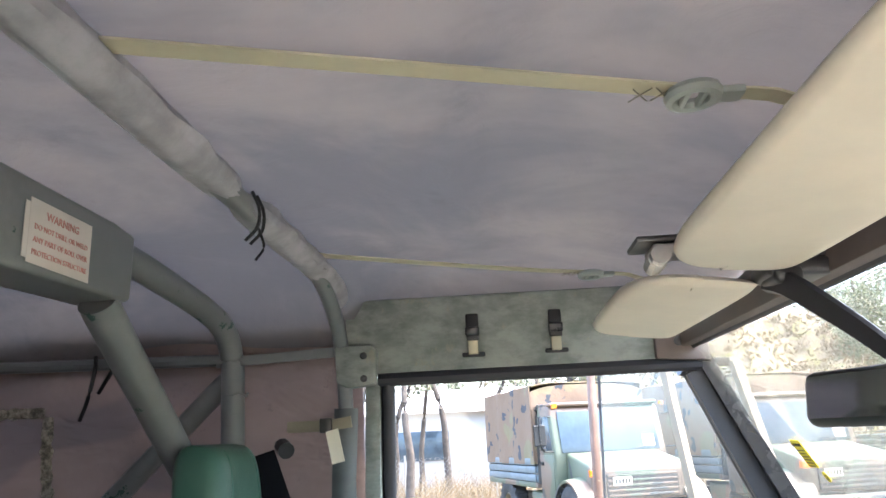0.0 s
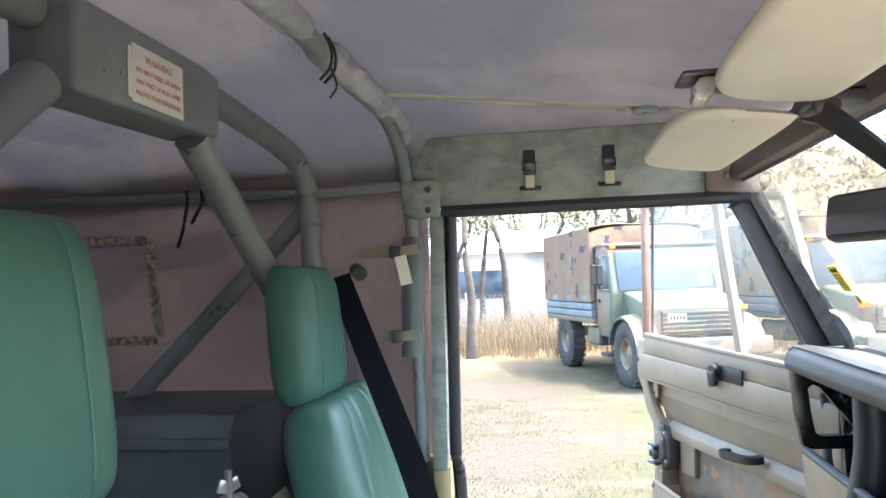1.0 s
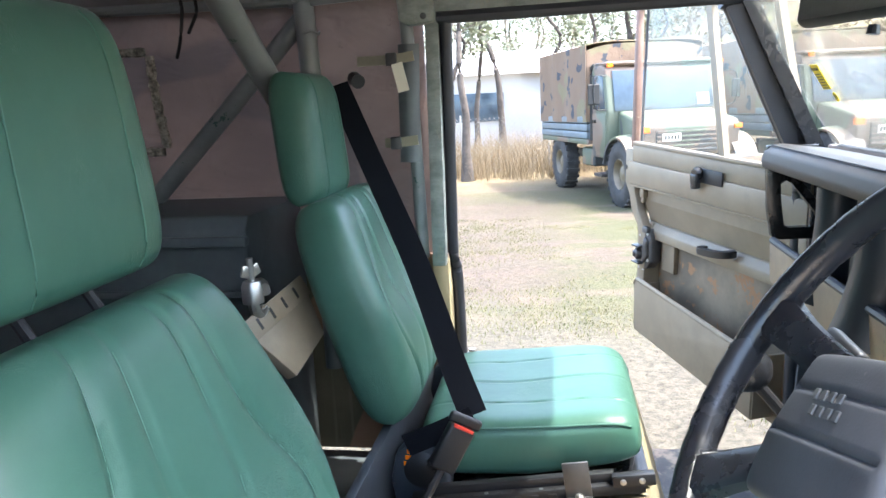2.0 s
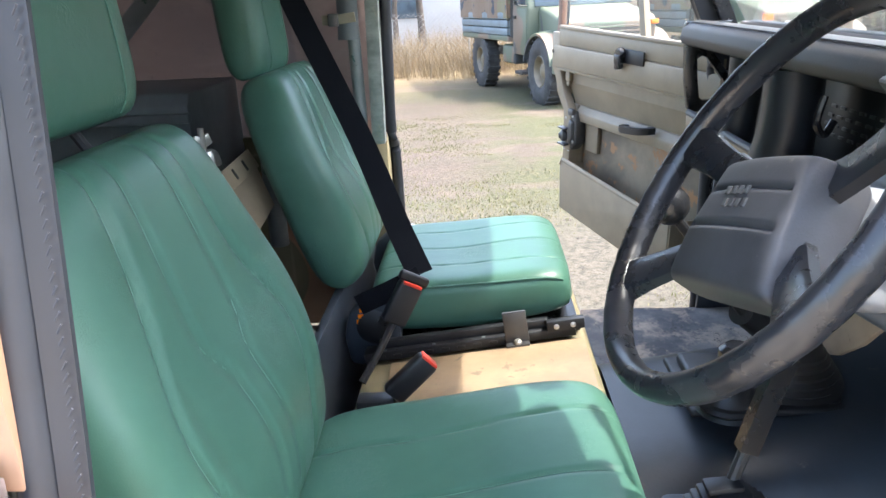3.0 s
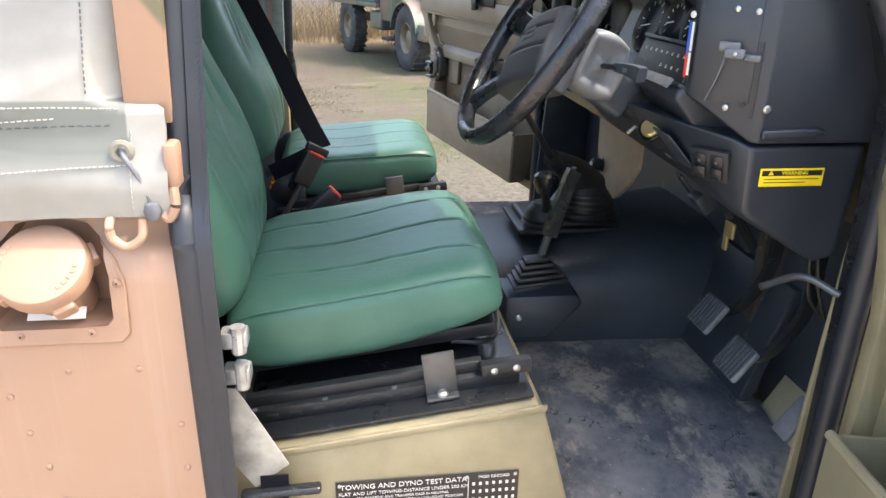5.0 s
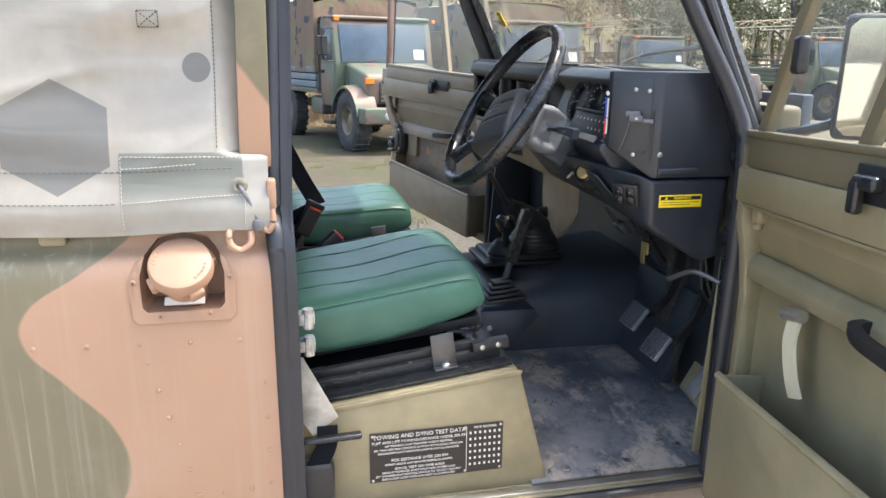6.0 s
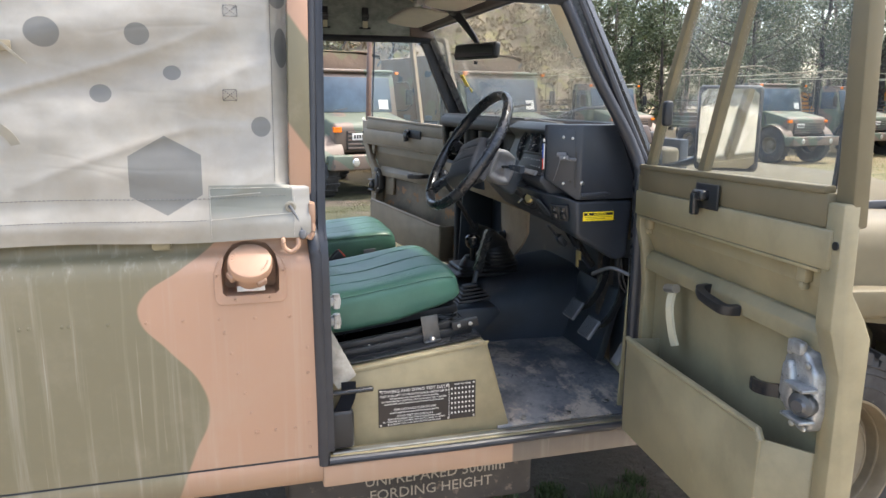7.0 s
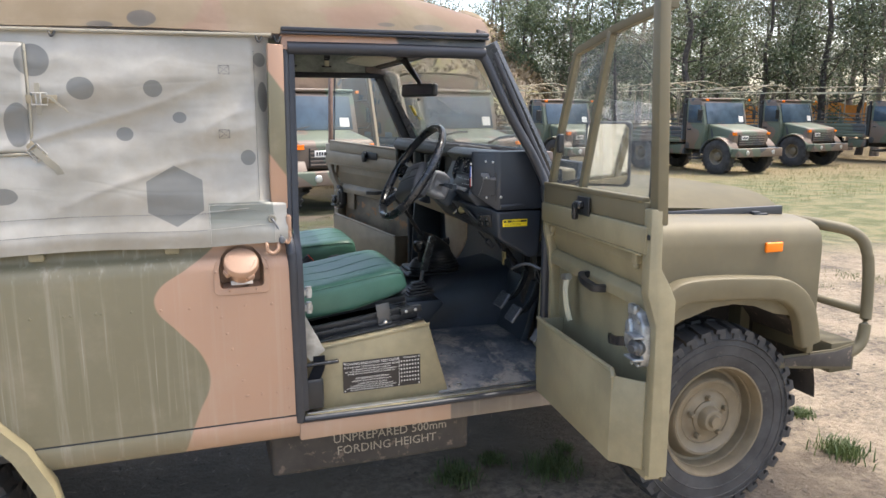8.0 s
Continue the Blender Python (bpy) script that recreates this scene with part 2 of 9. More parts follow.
def cage_paint():
    """Grey-green cage paint, chipped through to primer."""
    n = Nodes("chipped grey paint")
    b = n.noise(6, 5)
    c = n.mix(b, (0.15, 0.165, 0.168), (0.25, 0.268, 0.265))
    chip = n.step(n.noise(15, 8, 0.66), 0.625, 0.64)
    c = n.mix(n.math("MULTIPLY", n.step(n.noise(3, 6, 0.7), 0.5, 0.7), 0.5), c, (0.30, 0.31, 0.31))
    c = n.mix(chip, c, (0.045, 0.10, 0.085))
    return n.done(c, 0.42, 0.1, n.bump(chip, 0.4, 0.001))


def rubber_mat():
    """Black floor rubber under pale trodden dust."""
    n = Nodes("dusty floor rubber")
    a = n.noise(3.6, 8, 0.70)
    b = n.noise(30, 7, 0.66)
    c = n.mix(n.step(a, 0.40, 0.62), (0.062, 0.068, 0.080), (0.205, 0.200, 0.196))
    brown = n.math("MULTIPLY", n.step(n.noise(5.2, 7, 0.68, (1.6, 1, 1)), 0.47, 0.57), n.step(b, 0.30, 0.55))
    c = n.mix(n.math("MULTIPLY", brown, 0.85), c, (0.40, 0.33, 0.26))
    crack = n.step(n.math("ABSOLUTE", n.math("SUBTRACT", n.noise(6.5, 5, 0.6), 0.5)), 0.010, 0.0)
    c = n.mix(n.math("MULTIPLY", crack, n.step(b, 0.45, 0.6)), c, (0.02, 0.02, 0.022))
    c = n.mix(n.math("MULTIPLY", n.step(n.noise(90, 4, 0.7), 0.64, 0.70), 0.6), c, (0.33, 0.32, 0.30))
    return n.done(c, n.math("ADD", n.math("MULTIPLY", a, 0.3), 0.34), 0, n.bump(b, 0.25, 0.002, n.bump(n.noise(9, 4), 0.3, 0.01)))


def ground_mat():
    """Sand and gravel with dry litter, thin grass and soil; zones toned against exposure and shade."""
    n = Nodes("sandy ground")
    x, y, z = n.xyz()
    big = n.noise(0.32, 6, 0.6, None, 0.4)
    mid = n.noise(1.7, 7, 0.68)
    fine = n.noise(24, 8, 0.7)
    # base sand is set dark to offset the high cabin exposure
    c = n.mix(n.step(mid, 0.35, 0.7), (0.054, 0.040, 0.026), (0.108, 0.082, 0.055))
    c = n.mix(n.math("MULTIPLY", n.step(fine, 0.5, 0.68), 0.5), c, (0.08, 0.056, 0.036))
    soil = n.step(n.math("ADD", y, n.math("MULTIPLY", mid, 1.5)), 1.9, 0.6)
    # sand past the far door, darkened in colour so it doesn't overexpose
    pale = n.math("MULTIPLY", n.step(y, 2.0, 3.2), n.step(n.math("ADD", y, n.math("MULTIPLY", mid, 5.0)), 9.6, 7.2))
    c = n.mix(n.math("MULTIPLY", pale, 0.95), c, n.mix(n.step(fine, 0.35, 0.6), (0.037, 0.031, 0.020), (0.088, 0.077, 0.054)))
    # soil under the car, lightened in colour to lift the shade there
    near = n.math("MULTIPLY", soil, n.step(n.math("ADD", x, mid), 2.9, 2.1))
    c = n.mix(n.math("MULTIPLY", near, 0.92), c, n.mix(n.step(fine, 0.35, 0.65), (0.140, 0.110, 0.082), (0.38, 0.30, 0.225)))
    tuft = n.noise(0.9, 6, 0.62, (0.6, 1.5, 1))
    grass = n.step(n.math("ADD", n.math("MULTIPLY", tuft, 0.8), n.math("MULTIPLY", mid, 0.35)), 0.485, 0.60)
    grass = n.math("MULTIPLY", grass, n.step(n.math("ADD", y, n.math("MULTIPLY", x, 0.4)), 4.6, 7.0))
    c = n.mix(n.math("MULTIPLY", grass, 0.92), c, n.mix(n.step(fine, 0.3, 0.7), (0.023, 0.026, 0.005), (0.062, 0.062, 0.019)))
    brownish = n.math("MULTIPLY", n.step(n.math("ADD", x, n.math("MULTIPLY", mid, 2.0)), 2.2, 0.6), n.math("MULTIPLY", n.step(n.math("ADD", y, mid), 6.4, 7.4), n.step(y, 18.0, 13.0)))
    c = n.mix(n.math("MULTIPLY", brownish, 0.85), c, n.mix(n.step(fine, 0.36, 0.62), (0.026, 0.017, 0.011), (0.085, 0.062, 0.044)))
    # mostly unseen ground on the driver's side, brightened to bounce light into the cabin
    yard = n.step(n.math("ADD", y, n.math("MULTIPLY", mid, 0.5)), 0.12, -0.10)
    c = n.mix(n.math("MULTIPLY", yard, 0.95), c, n.mix(n.step(fine, 0.35, 0.6), (0.34, 0.28, 0.205), (0.52, 0.45, 0.35)))
    # sand by the nose of the car, its sunlit look put into the colour
    right = n.math("MULTIPLY", n.step(n.math("ADD", x, mid), 2.7, 3.5), n.step(y, 8.0, 5.0))
    c = n.mix(n.math("MULTIPLY", right, 0.9), c, n.mix(n.step(n.math("ADD", n.math("MULTIPLY", fine, 0.5), n.math("MULTIPLY", mid, 0.5)), 0.38, 0.60), (0.095, 0.072, 0.050), (0.29, 0.232, 0.158)))
    # grass round the right-hand trucks, lightened to offset the lower exposure
    turf = n.math("MULTIPLY", n.step(x, 5.0, 7.5), n.step(n.math("ADD", y, n.math("MULTIPLY", mid, 3.0)), 6.5, 9.0))
    c = n.mix(n.math("MULTIPLY", turf, 0.85), c, n.mix(n.step(mid, 0.38, 0.62), (0.078, 0.092, 0.030), (0.185, 0.160, 0.078)))
    far = n.step(y, 15.0, 21.0)
    c = n.mix(n.math("MULTIPLY", far, 0.8), c, n.mix(mid, (0.15, 0.105, 0.05), (0.23, 0.17, 0.09)))
    return n.done(c, 0.95, 0, n.bump(mid, 0.5, 0.06, n.bump(fine, 0.9, 0.03, n.bump(n.noise(110, 4, 0.7), 0.6, 0.008))))


def camo_truck():
    n = Nodes("truck camouflage")
    a = n.step(n.noise(0.9, 1, 0.3, None, 0.9), 0.50, 0.51)
    b = n.step(n.noise(1.3, 1, 0.3, (1.2, 0.8, 1), 0.7), 0.60, 0.61)
    c = n.mix(a, (0.078, 0.100, 0.064), (0.140, 0.094, 0.066))
    c = n.mix(b, c, (0.026, 0.034, 0.042))
    c = n.mix(n.math("MULTIPLY", n.noise(3, 5), 0.25), c, (0.20, 0.18, 0.145))
    return n.done(c, 0.5, 0)


def camo_cover():
    n = Nodes("camouflage tarpaulin")
    a = n.step(n.noise(2.6, 3, 0.5, None, 0.6), 0.595, 0.605)
    c = n.mix(a, (0.170, 0.115, 0.076), (0.042, 0.047, 0.056))
    c = n.mix(n.step(n.noise(1.2, 2), 0.58, 0.6), c, (0.165, 0.140, 0.080))
    return n.done(c, 0.8, 0, n.bump(n.noise(2.2, 4), 0.4, 0.1))


def glass(name, tint=(1, 1, 1), alpha=0.10, rough=0.02):
    """Thin pane: mostly clear, with a glossy film."""
    n = Nodes(name)
    n.done(tint, rough, 0)
    tr = n.t.nodes.new("ShaderNodeBsdfTransparent")
    tr.inputs[0].default_value = (*tint, 1)
    gl = n.t.nodes.new("ShaderNodeBsdfGlossy")
    gl.inputs["Roughness"].default_value = rough
    lw = n.t.nodes.new("ShaderNodeLayerWeight")
    lw.inputs[0].default_value = 0.5
    shine = n.math("ADD", n.math("MULTIPLY", n.math("POWER", lw.outputs["Facing"], 4.0), 0.55), 0.025)
    film = n.t.nodes.new("ShaderNodeBsdfDiffuse")
    film.inputs[0].default_value = (0.7, 0.68, 0.62, 1)
    m1, m2 = n.t.nodes.new("ShaderNodeMixShader"), n.t.nodes.new("ShaderNodeMixShader")
    n.put(m1.inputs[0], n.math("MULTIPLY", n.noise(3, 5, 0.6), alpha))
    n.t.links.new(tr.outputs[0], m1.inputs[1])
    n.t.links.new(film.outputs[0], m1.inputs[2])
    n.put(m2.inputs[0], shine)
    n.t.links.new(m1.outputs[0], m2.inputs[1])
    n.t.links.new(gl.outputs[0], m2.inputs[2])
    n.t.links.new(m2.outputs[0], n.t.nodes["Material Output"].inputs[0])
    return n.mat


def leaf_mat(name, a, b):
    n = Nodes(name)
    v = n.t.nodes.new("ShaderNodeNewGeometry").outputs["Random Per Island"]
    n.done(n.mix(v, a, b), 0.55, 0)
    tr = n.t.nodes.new("ShaderNodeBsdfTranslucent")
    n.put(tr.inputs[0], n.mix(v, a, b))
    mx = n.t.nodes.new("ShaderNodeMixShader")
    mx.inputs[0].default_value = 0.3
    n.t.links.new(n.bsdf.outputs[0], mx.inputs[1])
    n.t.links.new(tr.outputs[0], mx.inputs[2])
    n.t.links.new(mx.outputs[0], n.t.nodes["Material Output"].inputs[0])
    return n.mat


M = {
    "body": camo_body(), "post": camo_post(), "side": canvas_side(), "roof": canvas_roof(), "lining": canvas_inside(), "vinyl": seat_vinyl(),
    "zinc": galvanised(), "cage": cage_paint(), "mat": rubber_mat(), "ground": ground_mat(), "truck": camo_truck(), "cover": camo_cover(),
    "drab": plain("olive drab paint", DRAB, 0.48, vary=0.16, worn=(0.26, 0.22, 0.15), worn_at=0.70),
    "drab2": plain("khaki door paint", (0.250, 0.200, 0.135), 0.48, vary=0.15, worn=(0.27, 0.215, 0.14), worn_at=0.70),
    "wing": plain("olive wing paint", (0.134, 0.112, 0.066), 0.55, vary=0.14, scale=4, Specular_IOR_Level=0.32, worn=(0.3, 0.26, 0.19), worn_at=0.69),
    "tan": plain("brown camouflage paint", TAN, 0.5, vary=0.1, worn=(0.5, 0.35, 0.24), worn_at=0.7),
    # wing olive, darkened and matt to offset sun and glare on the bonnet
    "bonnetp": plain("darkened matt olive paint", (0.105, 0.090, 0.056), 0.75, vary=0.16, scale=5, Specular_IOR_Level=0.18),
    "hoopw": plain("dull tan hoop paint", (0.24, 0.20, 0.13), 0.7, vary=0.2),
    "tray": plain("worn brown tray paint", (0.27, 0.195, 0.12), 0.55, vary=0.25, scale=8, worn=(0.17, 0.13, 0.085), worn_at=0.60),
    # brown raised in tone to make up for weak light under the shelf
    "knee": plain("lightened brown panel paint", (0.35, 0.265, 0.185), 0.55, vary=0.2, scale=7, worn=(0.22, 0.17, 0.12), worn_at=0.66),
    # olive drab lightened to make up for the missing light in the footwell
    "toe": plain("brightened olive floor paint", (0.33, 0.30, 0.19), 0.5, vary=0.16, worn=(0.24, 0.21, 0.15), worn_at=0.68),
    "rail": plain("red-brown primed steel", (0.22, 0.135, 0.10), 0.55, vary=0.2, worn=(0.30, 0.25, 0.18), worn_at=0.62),
    "rust": plain("rust-stained steel", (0.195, 0.150, 0.098), 0.6, vary=0.5, scale=3.6, worn=(0.30, 0.150, 0.062), worn_at=0.545),
    "black": plain("black plastic", (0.014, 0.015, 0.017), 0.45, vary=0.2, relief=0.2),
    "bossp": plain("dusty black padding", (0.050, 0.050, 0.054), 0.55, vary=0.3, scale=14, grain=420, relief=0.3, worn=(0.10, 0.095, 0.09), worn_at=0.66),
    # blue cast in the dash and tunnel bases stands in for reflected sky
    "dash": plain("black moulded dash", (0.021, 0.025, 0.032), 0.42, vary=0.15, grain=420, relief=0.3),
    "tunnel": plain("black rubber trim", (0.028, 0.036, 0.046), 0.42, vary=0.35, scale=4, grain=260, relief=0.3, worn=(0.075, 0.072, 0.068), worn_at=0.64),
    "cowl": plain("scuffed grey rubber", (0.125, 0.128, 0.135), 0.5, vary=0.25, scale=30),
    "scuff": plain("worn grey plastic sheet", (0.30, 0.285, 0.25), 0.45, vary=0.4, scale=16),
    "sleeve": plain("pale grey canvas", (0.40, 0.395, 0.42), 0.75, vary=0.25, scale=14),
    "wall": canvas_wall(),
    "binding": plain("crumpled pale binding", (0.40, 0.365, 0.29), 0.75, vary=0.7, scale=70),
    "headp": plain("dark brown header paint", (0.13, 0.10, 0.085), 0.5, vary=0.25),
    "barrier": plain("orange barrier mesh", (0.75, 0.30, 0.06), 0.7, vary=0.15),
    "dashtop": plain("sun-faded black pad", (0.036, 0.034, 0.033), 0.55, vary=0.3, relief=0.3, worn=(0.095, 0.085, 0.075), worn_at=0.62),
    "gloss": plain("glossy black steel", (0.013, 0.014, 0.016), 0.26, vary=0.1, relief=0.05),
    "rim": plain("black wheel rim plastic", (0.017, 0.018, 0.021), 0.27, vary=0.3, scale=18, relief=0.12, worn=(0.05, 0.05, 0.052), worn_at=0.66),
    "seal": plain("black rubber seal", (0.019, 0.021, 0.027), 0.45, vary=0.2),
    "rubber": plain("tyre rubber", (0.036, 0.034, 0.033), 0.75, vary=0.55, scale=7, worn=(0.060, 0.054, 0.047), worn_at=0.60),
    "steel": plain("zinc-plated steel", (0.52, 0.51, 0.48), 0.36, metal=0.9, vary=0.2),
    "castst": plain("dull cast zinc", (0.34, 0.34, 0.33), 0.42, metal=0.6, vary=0.35, scale=30, worn=(0.12, 0.11, 0.10), worn_at=0.60),
    "darksteel": plain("dark steel", (0.10, 0.10, 0.10), 0.42, metal=0.6, vary=0.25),
    "wheelp": plain("olive wheel paint", (0.155, 0.122, 0.076), 0.5, vary=0.2, worn=(0.14, 0.10, 0.07), worn_at=0.62),
    "visor": plain("cream visor vinyl", (0.70, 0.635, 0.52), 0.55, vary=0.06),
    "strap": plain("khaki webbing", (0.56, 0.52, 0.37), 0.8, vary=0.1, grain=900, relief=0.4),
    "strapd": plain("dull khaki webbing", (0.30, 0.275, 0.20), 0.8, vary=0.15, grain=900, relief=0.4),
    "stitchg": plain("grey thread", (0.034, 0.036, 0.044), 0.7, vary=0.1),
    "strapw": plain("pale webbing", (0.235, 0.214, 0.165), 0.8, vary=0.12, grain=900, relief=0.4),
    "belt": plain("black belt webbing", (0.006, 0.007, 0.010), 0.85, vary=0.1, grain=900, relief=0.4, Specular_IOR_Level=0.12),
    "thread": plain("pale green stitching", (0.085, 0.185, 0.140), 0.7, vary=0.05),
    "tread": plain("white stitching", (0.36, 0.345, 0.30), 0.8, vary=0.05),
    "clip": plain("dull green clip", (0.34, 0.38, 0.35), 0.4, vary=0.1),
    "white": plain("white label", (0.70, 0.66, 0.60), 0.6, vary=0.06),
    "paper": plain("paper tag", (0.72, 0.68, 0.56), 0.7, vary=0.05),
    "yellow": plain("yellow label", (0.80, 0.60, 0.02), 0.45, vary=0.04),
    "red": plain("red", (0.60, 0.05, 0.03), 0.45, vary=0.05),
    "redtext": plain("faded red print", (0.62, 0.30, 0.26), 0.6, vary=0.05),
    "blue": plain("blue", (0.03, 0.10, 0.45), 0.45, vary=0.05),
    "orange": plain("orange lens", (0.85, 0.20, 0.01), 0.18, vary=0.05, Emission_Strength=0.0),
    "ink": plain("black ink", (0.012, 0.012, 0.012), 0.5, vary=0.05),
    "plate": plain("dark data plate", (0.017, 0.013, 0.012), 0.42, vary=0.2),
    "bone": plain("white print", (0.66, 0.64, 0.60), 0.5, vary=0.05),
    "stencil": plain("stencil paint", (0.30, 0.26, 0.20), 0.6, vary=0.15),
    "under": plain("dusty underbody", (0.045, 0.038, 0.032), 0.8, vary=0.3, worn=(0.13, 0.10, 0.075), worn_at=0.58),
    "bin": plain("dark grey-green steel", (0.110, 0.126, 0.130), 0.5, vary=0.2),
    "bark": plain("gum bark", (0.24, 0.20, 0.165), 0.9, vary=0.4, scale=5, grain=40, relief=0.5, dist=0.01),
    "bark2": plain("dark bark", (0.075, 0.062, 0.052), 0.95, vary=0.4, scale=5, grain=40, relief=0.6, dist=0.01),
    "leafg": leaf_mat("gum leaves", (0.062, 0.074, 0.043), (0.180, 0.190, 0.120)),
    "leafp": leaf_mat("pine needles", (0.052, 0.076, 0.037), (0.150, 0.180, 0.090)),
    "grass": leaf_mat("green and dry grass", (0.060, 0.078, 0.020), (0.165, 0.145, 0.065)),
    # lighter copy of the grass colours, offsetting the lower exposure by the trucks
    "turf": leaf_mat("thin green and straw turf", (0.075, 0.12, 0.026), (0.25, 0.21, 0.09)),
    "litter": leaf_mat("dry leaf litter", (0.04, 0.028, 0.018), (0.17, 0.125, 0.08)),
    "dry": leaf_mat("dry grass", (0.135, 0.100, 0.055), (0.230, 0.175, 0.105)),
    "fgrass": leaf_mat("green grass", (0.045, 0.075, 0.02), (0.115, 0.14, 0.05)),
    "bank": plain("sandy bank", (0.22, 0.170, 0.115), 0.95, vary=0.4, scale=0.5, grain=6, relief=0.6, dist=0.1, worn=(0.22, 0.20, 0.08), worn_at=0.52),
    "pebble": plain("grey-brown pebbles", (0.075, 0.062, 0.048), 0.9, vary=0.4, scale=30),
    "shedw": plain("white shed wall", (0.34, 0.345, 0.35), 0.5, vary=0.05, scale=1),
    "wire": plain("galvanised wire", (0.35, 0.34, 0.32), 0.5, metal=0.6, vary=0.1),
    # the windscreen's film paints dust and also hazy reflections of the dash
    "glass": glass("clear pane", (0.96, 0.98, 0.97), 0.10), "screen": glass("dusty hazed windscreen", (0.95, 0.97, 0.96), 0.34),
    "tglass": plain("truck windscreen glass", (0.05, 0.075, 0.10), 0.08, vary=0.3, scale=1.5),
    "mirror": plain("mirror face", (0.62, 0.62, 0.60), 0.04, metal=1.0, vary=0.02, relief=0.0),
    "brass": plain("brass knob", (0.45, 0.36, 0.17), 0.35, metal=0.7, vary=0.1),
}

# ---- building helpers ----


def part(name, bm, mat, parent=None, label="", sharp=0.6, flat=False):
    """Links a bmesh as one mesh object under a thing or a part."""
    me = bpy.data.meshes.new(name)
    bmesh.ops.recalc_face_normals(bm, faces=bm.faces)
    bm.to_mesh(me)
    bm.free()
    me.materials.append(M[mat] if isinstance(mat, str) else mat)
    if not flat:
        me.polygons.foreach_set("use_smooth", [True] * len(me.polygons))
        me.set_sharp_from_angle(angle=sharp)
    ob = new(name, me)
    if parent:
        ob.parent = parent
        ob.matrix_parent_inverse = Matrix.Translation(-parent.location) if parent.parent is None else Matrix()
    return tagged(ob, label)


def thing(name, loc, label, category, group="", kind=""):
    ob = new(name)
    ob.location = loc
    ob.empty_display_size = 0.1
    return tagged(ob, label, category, group, kind)


def merge(*parts):
    bm = parts[0]
    for b in parts[1:]:
        me = bpy.data.meshes.new("join")
        b.to_mesh(me)
        b.free()
        bm.from_mesh(me)
        bpy.data.meshes.remove(me)
    return bm


def moved(bm, m):
    bmesh.ops.transform(bm, matrix=m, verts=bm.verts)
    return bm


def box(x0, x1, y0, y1, z0, z1, r=0.004, seg=2):
    bm = bmesh.new()
    bmesh.ops.create_cube(bm, size=1)
    for v in bm.verts:
        v.co = Vector(((x0 + x1) / 2 + v.co.x * (x1 - x0), (y0 + y1) / 2 + v.co.y * (y1 - y0), (z0 + z1) / 2 + v.co.z * (z1 - z0)))
    r = min(r, 0.45 * min(abs(x1 - x0), abs(y1 - y0), abs(z1 - z0)))
    if r > 0:
        bmesh.ops.bevel(bm, geom=list(bm.edges), offset=r, segments=seg, affect="EDGES", profile=0.5)
    return bm


def prism(outline, axis, a, b, r=0.004, seg=2):
    """A polygon (pairs in the two other axes, in order) drawn out along axis from a to b, its edges rounded."""
    bm = bmesh.new()

    def at(p, q):
        return {"x": (q, p[0], p[1]), "y": (p[0], q, p[1]), "z": (p[0], p[1], q)}[axis]

    lo, hi = [bm.verts.new(at(p, a)) for p in outline], [bm.verts.new(at(p, b)) for p in outline]
    n = len(outline)
    bm.faces.new(lo)
    bm.faces.new(hi[::-1])
    for i in range(n):
        bm.faces.new((lo[i], hi[i], hi[(i + 1) % n], lo[(i + 1) % n]))
    bmesh.ops.recalc_face_normals(bm, faces=bm.faces)
    if r > 0:
        bmesh.ops.bevel(bm, geom=list(bm.edges), offset=r, segments=seg, affect="EDGES", profile=0.5)
    return bm


def smooth_path(pts, steps=6):
    """Catmull-Rom through the points."""
    p = [Vector(q) for q in pts]
    if len(p) < 3 or steps < 2:
        return p
    p = [2 * p[0] - p[1], *p, 2 * p[-1] - p[-2]]
    out = []
    for i in range(1, len(p) - 2):
        a, b, c, d = p[i - 1:i + 3]
        for k in range(steps):
            t = k / steps
            out.append(0.5 * (2 * b + (c - a) * t + (2 * a - 5 * b + 4 * c - d) * t * t + (3 * b - a - 3 * c + d) * t ** 3))
    return out + [p[-2]]


def sweep(pts, ring, close=False, up=(0, 0, 1), scale=None):
    """A closed profile (pairs) swept along points. Its first axis lies across, its second towards up."""
    bm = bmesh.new()
    rows, n = [], len(pts)
    for i, p in enumerate(pts):
        a, b = (pts[i - 1], pts[(i + 1) % n]) if close else (pts[max(i - 1, 0)], pts[min(i + 1, n - 1)])
        t = (b - a).normalized()
        u = Vector(up)
        if abs(t.dot(u)) > 0.97:
            u = Vector((1, 0, 0)) if abs(t.x) < 0.8 else Vector((0, 1, 0))
        s = t.cross(u).normalized()
        w = s.cross(t).normalized()
        k = scale[i] if scale else 1
        rows.append([bm.verts.new(p + s * (q[0] * k) + w * (q[1] * k)) for q in ring])
    m = len(ring)
    for i in range(n if close else n - 1):
        r0, r1 = rows[i], rows[(i + 1) % n]
        for j in range(m):
            bm.faces.new((r0[j], r0[(j + 1) % m], r1[(j + 1) % m], r1[j]))
    if not close:
        bm.faces.new(rows[0])
        bm.faces.new(rows[-1][::-1])
    bmesh.ops.recalc_face_normals(bm, faces=bm.faces)
    return bm


def circle(r, n=12):
    return [(r * math.cos(2 * math.pi * i / n), r * math.sin(2 * math.pi * i / n)) for i in range(n)]


def tube(pts, r, n=12, steps=6, close=False, scale=None):
    return sweep(smooth_path(pts, steps) if not close else [Vector(p) for p in pts], circle(r, n), close, scale=scale)


